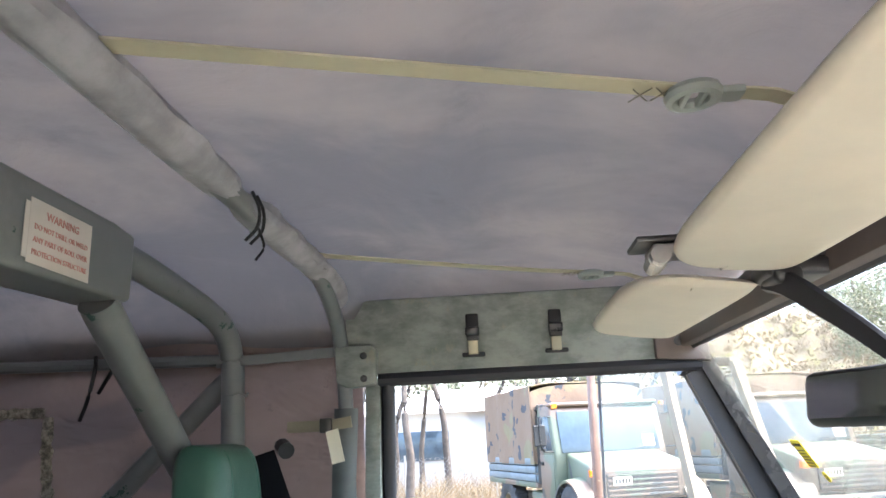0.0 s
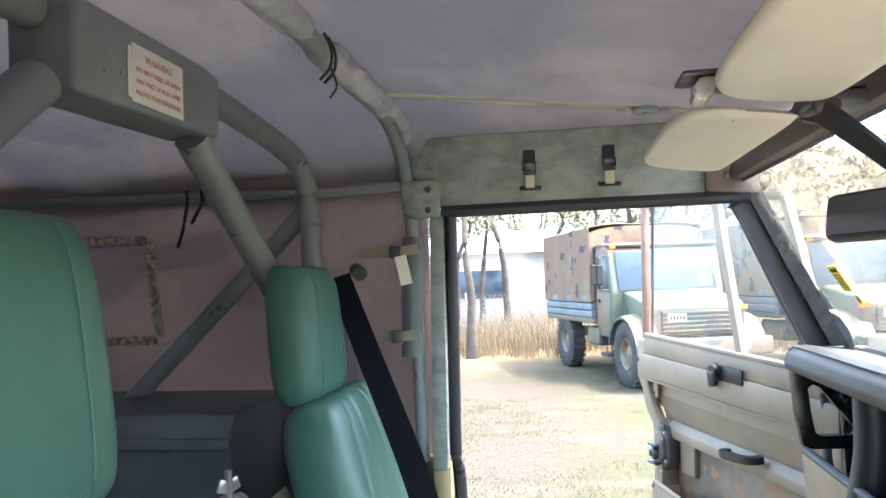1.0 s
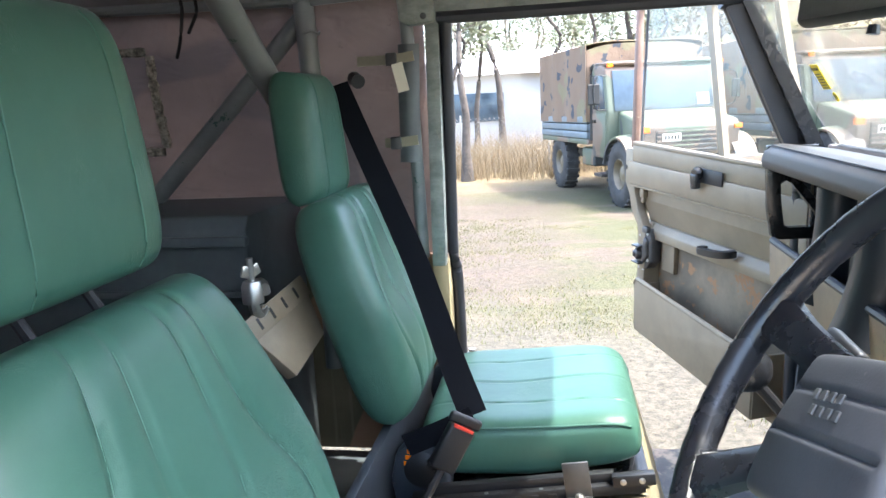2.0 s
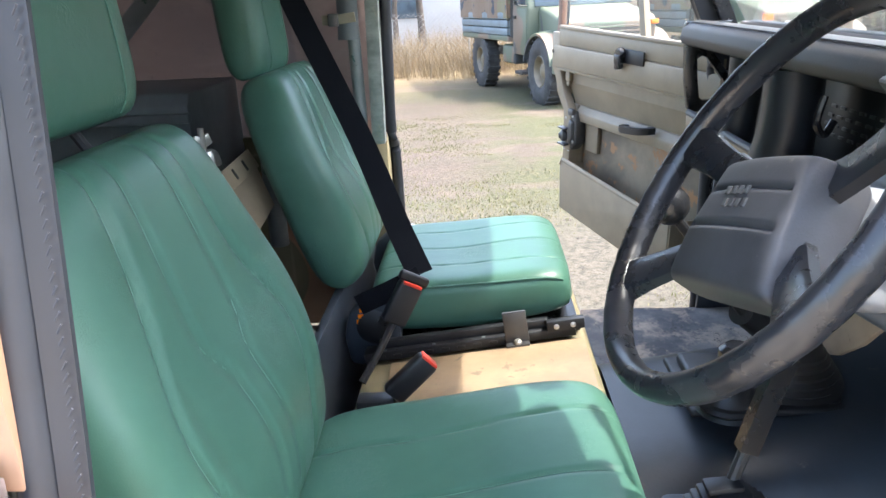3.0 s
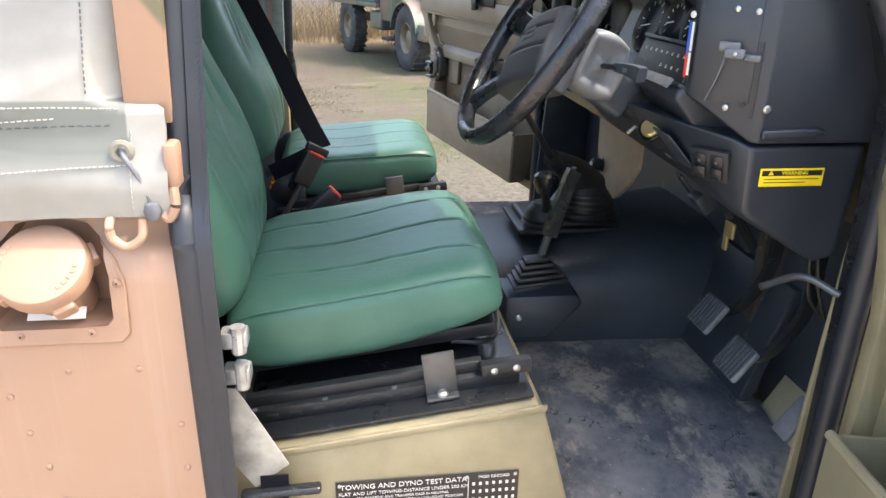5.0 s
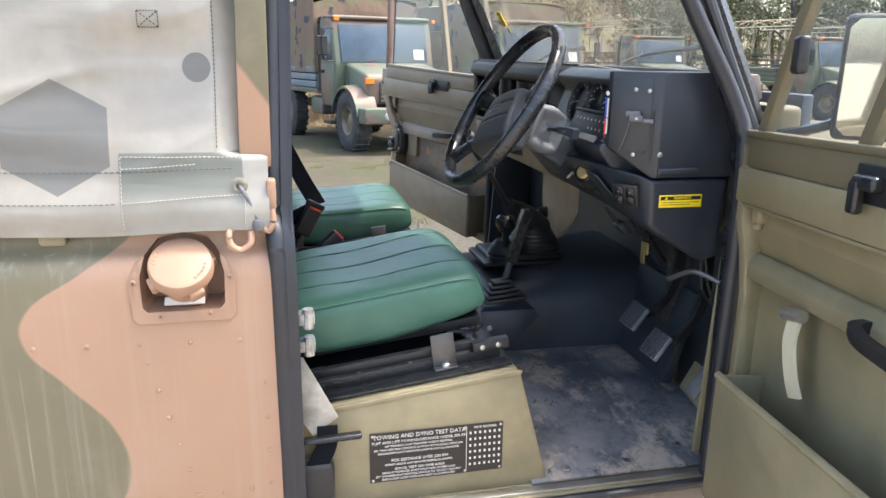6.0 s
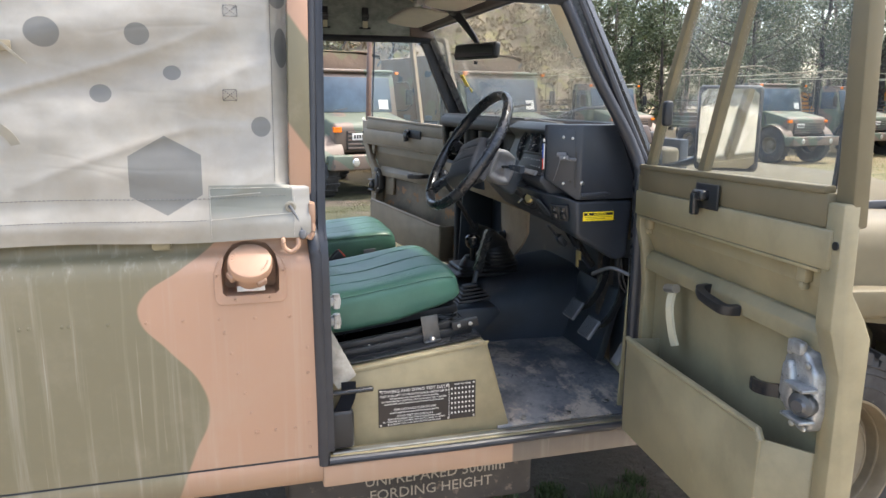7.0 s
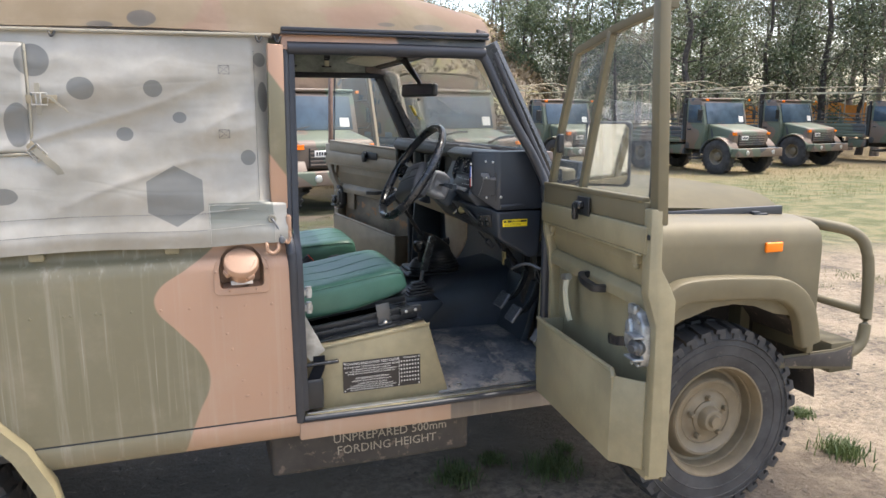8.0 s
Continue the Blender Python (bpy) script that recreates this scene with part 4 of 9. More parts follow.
part("floor_mat", mat_sheet(0.050, 0.645), "mat", car, "black rubber floor mat with pale dust", 0.9)
part("floor_mat", mat_sheet(1.13, W - 0.08), "mat", car, "black rubber floor mat", 0.9)
for x, y in ((0.576, 0.075), (0.723, 0.075), (0.87, 0.11)):
    part("mat_stud", bolt((x, y, floor_z(y)), (0, 0, 1), 0.011, 0.004), "steel", car)
part("footwell_side", prism([(0.90, 0.665), (1.12, 0.665), (1.12, 1.2), (0.92, 1.2)], "y", 0.086, 0.096, 0.003), "drab", car, "olive footwell side")
part("footwell_side", prism([(0.86, FLOOR - 0.03), (1.12, FLOOR - 0.03), (1.12, 1.2), (0.89, 1.2)], "y", W - 0.088, W - 0.075, 0.003), "tunnel", car, "black footwell side")


def tunnel():
    def f(u, v):
        x = 0.47 + 0.62 * u
        a = math.pi * v
        c, s = math.cos(a), math.sin(a)
        wid = 0.255 + 0.02 * u
        ex = math.copysign(abs(c) ** 0.45, c)
        ez = abs(s) ** 0.5
        return (x, 0.885 - wid * ex, FLOOR - 0.02 + (0.185 + 0.09 * u) * ez)
    return sheet(f, 16, 28, 0.006)


part("gearbox_tunnel", tunnel(), "tunnel", car, "black rubber covered gearbox tunnel", 1.0)
part("tunnel_cover", prism([(0.50, 0.80), (0.60, 0.80), (0.68, 0.88), (0.66, 0.905), (0.50, 0.905)], "y", 0.545, 0.66, 0.012), "tunnel", car, "black tunnel side cover")
part("bolt", bolt((0.53, 0.543, 0.855), (0, -1, 0), 0.008, 0.005), "steel", car)
part("bulkhead", box(1.05, 1.08, 0.07, W - 0.07, 0.68, 1.52, 0.006), "tunnel", car, "black trimmed bulkhead")
part("toe_board", prism([(0.975, 0.665), (1.105, 0.90), (1.113, 0.895), (0.995, 0.660)], "y", 0.09, 0.345, 0.003), "toe", car, "olive painted toe board")
part("toe_trim", prism([(0.955, FLOOR - 0.01), (1.035, 0.99), (1.055, 0.99), (0.985, FLOOR - 0.02)], "y", 0.345, 0.66, 0.006), "tunnel", car, "black moulded toe trim")
part("seat_back_panel", box(-0.105, -0.085, 0.07, W - 0.07, 0.66, 1.04, 0.004), "tunnel", car, "dark steel bulkhead behind the seats")

# ---- seats ----
def seat(name, cy, lean, label, tilt, at, back_x=-0.035, head_y=0.012, head_w=0.132, head_z=1.652, head_h=0.132):
    """Bucket seat: tilted cushion, winged backrest, headrest, slide rails."""
    st = new(name)
    st.parent, st.matrix_parent_inverse = car, Matrix.Translation(-car.location)
    tagged(st, label)
    seams = (-0.54, -0.02, 0.50)
    place = pose(at[0], cy, at[1], 0, -tilt, 0)

    def cushion(u, v, side):
        x = 0.230 * u * (1 - 0.05 * abs(v) ** 6)
        y = 0.243 * v * (1 - 0.07 * abs(u) ** 7) * (1 if u < 0.3 else 1 - 0.05 * (u - 0.3))
        body = max(0, 1 - abs(u) ** 7) ** 0.32 * max(0, 1 - abs(v) ** 12) ** 0.30
        if side < 0:
            return place @ Vector((x, y, (-0.058 + 0.030 * max(0, u)) * body))
        dip = 0.012 * (1 - v * v) * math.exp(-((u + 0.15) / 0.5) ** 2)
        groove = sum(math.exp(-((v - s * (1 + 0.10 * u)) / 0.009) ** 2) for s in seams) * 0.0042 * (1 if u < 0.86 else max(0, 1 - (u - 0.86) / 0.1))
        puff = 0.0035 * (1 - v * v)
        z = (0.070 - dip - groove + puff + 0.006 * u) * body
        return place @ Vector((x, y, z))

    part("cushion", pillow(cushion, 44, 110), "vinyl", st, "green vinyl seat cushion with stitched panels", 1.2)
    for s in seams:
        pts = []
        for i in range(23):
            u = -0.9 + 1.72 * i / 22
            p = cushion(u, s * (1 + 0.10 * u), 1)
            pts.append(p + Vector((0, 0, 0.0012)))
        part("stitching", sweep(pts, circle(0.0007, 5)), "thread", st)
    edge = [cushion(u, -0.955, 1) + Vector((0, -0.002, 0.001)) for u in [-0.88 + 1.8 * i / 24 for i in range(25)]]
    part("piping", tube(edge, 0.0022, 6, 1), "vinyl", st)
    back = pose(back_x, cy, 1.05, 0, -lean, 0)

    def wide(w):
        return 0.245 * (1 - 0.20 * max(0, (w - 0.50) / 0.5) ** 1.5) * (1 - 0.06 * max(0, (0.25 - w) / 0.25))

    def pleat(w):
        return 0.20 + 0.065 * math.tanh((w - 0.50) / 0.045) - 0.05 * w

    def rest(u, v, side):
        w = (u + 1) / 2
        h = 0.490 * w
        y = wide(w) * v * (1 - 0.10 * abs(u) ** 8)
        body = max(0, 1 - abs(u) ** 8) ** 0.32 * max(0, 1 - abs(v) ** 7) ** 0.34
        if side < 0:
            return back @ Vector((-0.065 * body, y, h))
        wing = 0.040 * max(0, (abs(v) - 0.50) / 0.5) ** 1.2 * math.exp(-((w - 0.42) / 0.30) ** 2)
        lumbar = 0.020 * math.exp(-((w - 0.28) / 0.18) ** 2) * (1 - v * v)
        seam = 0.46 + 0.22 * math.exp(-((w - 0.40) / 0.22) ** 2)
        inner = pleat(w)
        groove = sum(math.exp(-((v - s) / 0.022) ** 2) for s in (-inner, inner)) * 0.005 + sum(math.exp(-((v - s) / 0.030) ** 2) for s in (-seam, seam)) * 0.008
        return back @ Vector(((0.062 + wing + lumbar - groove) * body, y, h))

    part("backrest", pillow(rest, 60, 72), "vinyl", st, "green vinyl winged backrest with stitched panels", 1.2)
    for k in (-1, 1):
        for outer in (True, False):
            pts = []
            for i in range(41):
                u = -0.9 + 1.76 * i / 40
                w = (u + 1) / 2
                pts.append(rest(u, k * (0.46 + 0.22 * math.exp(-((w - 0.40) / 0.22) ** 2) if outer else pleat(w)), 1) + Vector((0.0012, 0, 0.0004)))
            part("stitching", sweep(pts, circle(0.0007, 5)), "thread", st)
    top = back @ Vector((0.0, 0, 0.634))

    def head(u, v, side):
        body = max(0, 1 - abs(u) ** 6) ** 0.36 * max(0, 1 - abs(v) ** 6) ** 0.36
        return Vector((top.x - 0.010 - 0.10 * u * 0.12 + (0.058 if side > 0 else -0.045) * body, cy + head_y + head_w * v * (1 - 0.16 * max(0, (u + 1) / 2) ** 3) * (1 - 0.04 * abs(u) ** 6), head_z + head_h * u))

    part("headrest", pillow(head, 36, 40), "vinyl", st, "tall green vinyl headrest", 1.2)
    for k in (-0.55, 0.55):
        part("stitching", sweep([head(-0.92 + 1.84 * i / 20, k, 1) + Vector((0.001, 0, 0)) for i in range(21)], circle(0.001, 5)), "thread", st)
    for k in (-0.05, 0.05):
        a = back @ Vector((-0.01, 0, 0.47))
        part("headrest_post", tube([(a.x, cy + k, a.z), (top.x - 0.02, cy + k, head_z - 0.09)], 0.006, 8, 1), "black", st)
    slope = pose(0.20, cy, 0.965, 0, -7.2, 0)
    for k in (-1, 1):
        y = k * 0.272
        part("slide_rail", merge(moved(box(-0.235, 0.225, y - 0.022, y + 0.022, -0.030, -0.008, 0.003), slope), moved(box(-0.20, 0.17, y - 0.008, y + 0.010, -0.008, 0.010, 0.002), slope)), "black", st, "black perforated seat slide rail")
        part("latch_plate", moved(box(0.165, 0.245, y - 0.028, y - 0.008, -0.012, 0.012, 0.003), slope), "black", st)
        part("bracket", merge(moved(box(0.075, 0.125, y - 0.030, y - 0.024, -0.028, 0.048, 0.002), slope), moved(box(0.075, 0.125, y - 0.045, y - 0.024, -0.028, -0.022, 0.002), slope)), "darksteel", st, "folded steel seat bracket")
        part("bolt", bolt(slope @ Vector((0.10, y - 0.036, -0.022)), (0, 0, 1), 0.009, 0.008), "steel", st)
        for i in range(11):
            # thin dark discs on the rail paint the shade of its holes
            part("hole", lathe([(0, 0.0008), (0.0045, 0.0008), (0.0045, -0.001), (0, -0.001)], slope @ Matrix.Translation((-0.215 + 0.027 * i, y - 0.0155, -0.0078)), 8), "bin" if i % 4 == 1 else "ink", st)
        for i in (0, 1):
            part("rivet", bolt(slope @ Vector((0.185 + 0.035 * i, y - 0.0285, 0.0)), (0, -1, 0), 0.006, 0.003), "steel", st)
        for i in range(9):
            # black bars paint the dark inside the rail slots
            part("slot", moved(box(-0.205 + 0.035 * i, -0.188 + 0.035 * i, y - 0.0235, y - 0.020, -0.024, -0.016, 0.001), slope), "ink", st)
    part("seat_frame", moved(box(-0.22, 0.21, -0.21, 0.21, 0.012, 0.036, 0.004), slope), "black", st)
    part("slide_handle", tube([(0.33, cy - 0.20, 0.99), (0.40, cy - 0.19, 0.985), (0.425, cy - 0.1, 1.0), (0.425, cy + 0.1, 1.0)], 0.005, 8), "black", st, "bent rod slide handle")
    for k in (-1, 1):
        hub = pose(-0.010, cy + k * 0.248, 0.975, 90, 0, 0)
        if k < 0 and cy < W / 2:
            continue
        rec = part("recliner_cover", lathe([(0, 0.014), (0.034, 0.012), (0.042, 0.006), (0.044, -0.012), (0, -0.012)], hub, 28), "black", st, "round black recliner cover")
        part("recliner_housing", prism([(-0.070, 0.885), (-0.010, 0.872), (0.030, 0.895), (0.050, 0.945), (0.048, 1.000), (0.020, 1.035), (-0.030, 1.040), (-0.066, 1.010), (-0.080, 0.950)], "y", cy + k * 0.238 - 0.018, cy + k * 0.238 + 0.018, 0.012), "tunnel", st, "black moulded recliner housing")
        if k < 0:
            for j in range(4):
                part("maker_mark", box(-0.048 + 0.004 * j, -0.036 + 0.004 * j, cy + k * 0.2575, cy + k * 0.2562, 0.985 + 0.013 * j, 0.994 + 0.013 * j, 0), "orange", rec)
            part("knob", lathe([(0, 0.022), (0.012, 0.022), (0.014, 0.014), (0, 0.014)], hub @ pose(0.025, 0.02, 0), 14), "gloss", rec)
    return st


driver = seat("driver_seat", 0.410, 16.0, "green vinyl bucket seat for the driver", 7.5, (0.192, 1.041), -0.045, 0.020, 0.156, 1.680, 0.145)
seat("passenger_seat", W - 0.400, 18.5, "green vinyl bucket seat for the passenger", 2.0, (0.204, 1.008), -0.075, 0.012, 0.134, 1.643, 0.142)

# ---- belts and buckles ----
part("seat_belt", strip([(-0.27, 1.60, 1.76), (-0.18, 1.50, 1.60), (-0.045, 1.36, 1.355), (0.045, 1.22, 1.185), (0.098, 1.135, 1.098)], 0.056, 0.003, up=(0.25, -0.9, 0.3)), "belt", car, "black shoulder belt across the passenger seat")
part("lap_belt", strip([(0.098, 1.135, 1.094), (0.04, 1.12, 1.07), (-0.04, 1.13, 1.03)], 0.044, 0.003, up=(0.3, -0.9, 0.3)), "belt", car, "black lap belt")
bk = part("belt_buckle", moved(box(-0.027, 0.027, -0.013, 0.013, -0.050, 0.045, 0.007, 3), pose(0.062, 1.082, 1.056, 0, 30, 20)), "black", car, "black belt buckle with red button")
part("button", moved(box(-0.021, 0.021, -0.0145, -0.006, 0.040, 0.047, 0.002), pose(0.062, 1.082, 1.056, 0, 30, 20)), "red", bk)
part("belt_tongue", moved(box(-0.034, 0.034, -0.008, 0.008, 0.045, 0.066, 0.006, 3), pose(0.062, 1.084, 1.056, 0, 30, 20)), "black", bk)
part("buckle_stalk", tube([(0.045, 1.085, 1.02), (0.015, 1.04, 0.97), (-0.02, 0.99, 0.92)], 0.008, 8), "black", car)
bk2 = part("belt_buckle", moved(box(-0.021, 0.021, -0.012, 0.012, -0.045, 0.045, 0.007, 3), pose(0.105, 0.775, 1.050, 0, 48, 12)), "black", car, "black belt buckle with orange-red button")
part("button", moved(box(-0.017, 0.017, -0.010, 0.010, 0.038, 0.0475, 0.002), pose(0.105, 0.775, 1.050, 0, 48, 12)), "red", bk2)
part("buckle_base", box(0.01, 0.08, 0.755, 0.795, 0.945, 1.015, 0.008), "black", car)
part("belt_strap", strip([(0.048, 0.034, 0.880), (0.046, 0.032, 0.840), (0.028, 0.030, 0.800), (0.012, 0.030, 0.768)], 0.040, 0.004, up=(0, -1, 0)), "belt", car, "black belt webbing folded by the seat box")
part("belt_reel", box(-0.012, 0.060, 0.022, 0.058, 0.690, 0.800, 0.010, 3), "black", car, "black seat belt reel beside the sill")
part("belt_guide", prism([(-0.008, 1.030), (0.006, 1.028), (0.070, 0.897), (0.020, 0.860), (-0.008, 0.905)], "y", 0.034, 0.037, 0.001), "scuff", car, "worn grey belt cover plate")
part("seat_lever", moved(box(0.0, 0.115, -0.010, 0.010, -0.006, 0.006, 0.005, 3), pose(0.0, 0.028, 0.853, 0, -2, 0)), "gloss", car, "flat black lever by the seat box")
for z in (1.058, 1.112):
    part("latch_striker", merge(box(-0.005, 0.030, 0.012, 0.040, z - 0.012, z + 0.012, 0.004), tube([(0.018, 0.018, z - 0.018), (0.018, 0.018, z + 0.02)], 0.010, 10, 1)), "castst", car, "zinc-plated door striker")
part("door_striker", merge(box(-0.005, 0.035, W - 0.03, W - 0.01, 0.95, 1.0, 0.004), tube([(0.02, W - 0.02, 0.94), (0.02, W - 0.02, 1.01)], 0.01, 10, 1)), "steel", car)

# data plate on the seat box
pl = part("data_plate", moved(box(-0.143, 0.143, -0.057, 0.057, -0.001, 0.001, 0.0005, 1), axes((0.277, 0.0595, 0.781), (1, 0, 0.005), (0, 0, 1))), "plate", car, "dark towing and dyno test data plate with white print")
pf = axes((0.277, 0.0580, 0.781), (1, 0, 0.005), (0, 0, 1))
part("lettering", words("TOWING AND DYNO TEST DATA", 0.0128, pf @ pose(-0.038, 0.047, 0.0004)), "bone", pl)
rows = [("FLAT AND LIFT TOWING-DISTANCE UNDER 200 KM", 0.0345, 0.0086), ("FOR DISTANCE OVER 200 KM", -0.008, 0.0092), ("DYNO TEST ON ONE AXLE", -0.028, 0.0086)]
for txt, y, s in rows:
    part("lettering", words(txt, s, pf @ pose(-0.038, y, 0.0004)), "bone", pl)
for txt, y in (("SET GEARBOX AND TRANSFER CASE IN NEUTRAL", 0.0255), ("SET TRANSFER BOX CONTROL SWITCH IN 'ON-ROAD' POSITION", 0.0175), ("ENSURE DIFF LOCK WARNING LIGHT IS NOT ILLUMINATED", 0.0095), ("REPEAT ABOVE AND REMOVE PROPELLER SHAFTS", -0.0175), ("REMOVE PROPELLER SHAFT FROM NON DRIVEN AXLE", -0.036), ("SET TRANSFER BOX CONTROL SWITCH TO 'CROSS COUNTRY'", -0.0435), ("ENSURE DIFF LOCK WARNING LIGHT IS ILLUMINATED", -0.051)):
    part("lettering", words(txt, 0.0064, pf @ pose(-0.040, y, 0.0004)), "bone", pl)
part("lettering", words("MOD RECORD", 0.0075, pf @ pose(0.103, 0.0495, 0.0004)), "bone", pl)
part("rule", moved(box(-0.001, 0.0, -0.05, 0.05, 0, 0.001, 0), pf @ pose(0.063, 0, 0)), "bone", pl)
for i in range(7):
    for j in range(6):
        part("number_box", moved(box(-0.0021, 0.0021, -0.0027, 0.0027, 0, 0.0008, 0), pf @ pose(0.071 + 0.0106 * i, 0.037 - 0.0148 * j, 0)), "bone", pl)
for x in (-0.137, 0.060, 0.137):
    for y in (-0.051, 0.051):
        part("rivet", bolt(pf @ Vector((x, y, 0)), (0, -1, 0), 0.003, 0.002), "steel", pl)

# ---- dash ----
dash = new("dashboard")
dash.parent, dash.matrix_parent_inverse = car, Matrix.Translation(-car.location)
tagged(dash, "black moulded dashboard with binnacle and parcel shelf")
part("binnacle", prism([(0.93, 1.545), (0.745, 1.562), (0.705, 1.540), (0.735, 1.505), (0.702, 1.428), (0.655, 1.412), (0.648, 1.396), (0.70, 1.335), (0.745, 1.335), (0.93, 1.335)], "y", 0.176, 0.60, 0.008, 3), "dash", dash, "black instrument binnacle", 0.5)

# lower fascia: sloping switch face that turns into the deep end box; rows of y and six corners of the section
FASCIA = [(0.640, ((0.622, 1.372), (0.716, 1.272), (0.745, 1.262), (0.800, 1.262), (0.900, 1.262), (0.930, 1.345))),
          (0.300, ((0.628, 1.368), (0.718, 1.272), (0.745, 1.245), (0.840, 1.200), (0.905, 1.190), (0.930, 1.345))),
          (0.200, ((0.655, 1.362), (0.725, 1.262), (0.748, 1.235), (0.868, 1.165), (0.910, 1.168), (0.925, 1.345))),
          (0.128, ((0.720, 1.348), (0.736, 1.243), (0.749, 1.229), (0.874, 1.157), (0.912, 1.164), (0.925, 1.342))),
          (0.106, ((0.736, 1.340), (0.742, 1.240), (0.755, 1.229), (0.875, 1.158), (0.912, 1.165), (0.922, 1.340))),
          (0.101, ((0.743, 1.338), (0.748, 1.246), (0.760, 1.235), (0.875, 1.164), (0.906, 1.171), (0.915, 1.338)))]


def fascia():
    bm = bmesh.new()
    rows = [[bm.verts.new((x, y, z)) for x, z in sec] for y, sec in FASCIA]
    for p, q in zip(rows, rows[1:]):
        for i in range(6):
            bm.faces.new((p[i], p[(i + 1) % 6], q[(i + 1) % 6], q[i]))
    bm.faces.new(rows[0])
    bm.faces.new(rows[-1][::-1])
    bmesh.ops.recalc_face_normals(bm, faces=bm.faces)
    bmesh.ops.bevel(bm, geom=[e for e in bm.edges if e.calc_face_angle(0) > 0.5], offset=0.006, segments=3, affect="EDGES", profile=0.5)
    return bm


part("lower_fascia", fascia(), "dash", dash, "black lower fascia with a deep end box", 0.7)
# end panel: flat towards the door, with an angled fuse cover towards the driver
ep = prism([(0.662, 0.180), (0.667, 0.168), (0.737, 0.104), (0.746, 0.097), (0.926, 0.097), (0.926, 0.180)], "z", 1.3455, 1.562, 0.004, 3)
for v in ep.verts:
    if v.co.z < 1.40 and v.co.x < 0.737:
        v.co.z += min(1, (0.737 - v.co.x) / 0.072) * 0.058
part("end_panel", ep, "dash", dash, "black end panel by the door")
FO = Vector((0.667, 0.168, 1.41))
FA = (0.738, -0.675, 0)
ff = axes(FO, FA, (0, 0, 1))
part("fuse_panel", moved(box(0.004, 0.084, -0.010, 0.140, 0.0, 0.0015, 0.0007), ff), "dash", dash, "grey-black fuse cover")
# black bar on the cover paints the dark of a slot
part("cover_slot", moved(box(0.0868, 0.0920, -0.030, 0.075, 0.0, 0.0018, 0), ff), "ink", dash)
ct = part("catch", moved(merge(box(0.034, 0.064, 0.060, 0.073, 0.005, 0.013, 0.003, 3), box(0.044, 0.072, 0.051, 0.065, 0.012, 0.020, 0.003, 3), box(0.068, 0.092, 0.048, 0.058, 0.002, 0.009, 0.003, 2)), ff), "cowl", dash, "pale grey plastic catch")
part("catch_screw", bolt(ff @ Vector((0.060, 0.058, 0.020)), tuple(ff.to_3x3() @ Vector((0, 0, 1))), 0.003, 0.002), "steel", ct)
part("pull_cord", tube([ff @ Vector((0.046, 0.056, 0.012)), ff @ Vector((0.036, 0.02, 0.007)), ff @ Vector((0.024, -0.012, 0.006))], 0.0011, 6), "cowl", dash, "thin grey cord under the catch")
for u, w in ((0.054, -0.018), (0.050, 0.116), (0.078, 0.114)):
    part("screw", bolt(ff @ Vector((u, w, 0.003)), tuple(ff.to_3x3() @ Vector((0, 0, 1))), 0.0045, 0.0025), "steel", dash)
# black disc in place of an open, dark screw hole
part("screw_hole", lathe([(0, 0.0008), (0.004, 0.0008), (0.004, 0), (0, 0)], ff @ pose(0.076, -0.012, 0.0042), 12), "ink", dash)
part("screw", bolt((0.749, 0.0965, 1.395), (0, -1, 0), 0.006, 0.003), "steel", dash)
part("pressed_ledge", prism([(0.746, 1.352), (0.83, 1.356), (0.845, 1.362), (0.83, 1.369), (0.746, 1.366)], "y", 0.090, 0.099, 0.004, 3), "dash", dash)
tri = axes((0.6595, 0.1715, 1.472), (0.45, -0.89, 0), (0, 0, 1))
band = part("service_strip", moved(box(-0.0055, 0.0055, -0.046, 0.036, 0, 0.0018, 0.0005), tri), "ink", dash, "narrow black strip with blue, red and white bars")
part("strip_badge", moved(lathe([(0, 0.0026), (0.0035, 0.0026), (0.005, 0.0018), (0, 0.0018)], tri @ pose(0, 0.044, 0), 10), Matrix()), "white", band)
for c, u, y, h in (("blue", -0.0022, 0.012, 0.022), ("white", 0.0026, 0.014, 0.020), ("red", -0.0022, -0.026, 0.017), ("white", 0.0026, -0.024, 0.016)):
    part("stripe", moved(box(u - 0.0019, u + 0.0019, y - h, y + h, 0.0018, 0.0024, 0), tri), c, band)
yl = part("warning_label", moved(box(-0.050, 0.050, -0.0135, 0.0135, 0, 0.001, 0.0004), axes((0.8085, 0.0995, 1.2955), (1, 0, 0), (0, 0, 1))), "yellow", dash, "yellow warning label with black heading")
yf = axes((0.8085, 0.0984, 1.2955), (1, 0, 0), (0, 0, 1))
part("heading_band", moved(box(-0.047, 0.047, 0.0025, 0.0105, 0, 0.0002, 0), yf), "ink", yl)
part("lettering", words("WARNING", 0.0085, yf @ pose(0.004, 0.0065, 0.0007)), "yellow", yl)
part("hazard_mark", moved(prism([(-0.038, 0.004), (-0.029, 0.004), (-0.0335, 0.010)], "z", 0.0003, 0.0008, 0), yf), "yellow", yl)
for k in range(2):
    part("print_line", moved(box(-0.043, 0.043 - 0.02 * k, -0.0030 - 0.005 * k, -0.0018 - 0.005 * k, 0, 0.0003, 0), yf), "ink", yl)
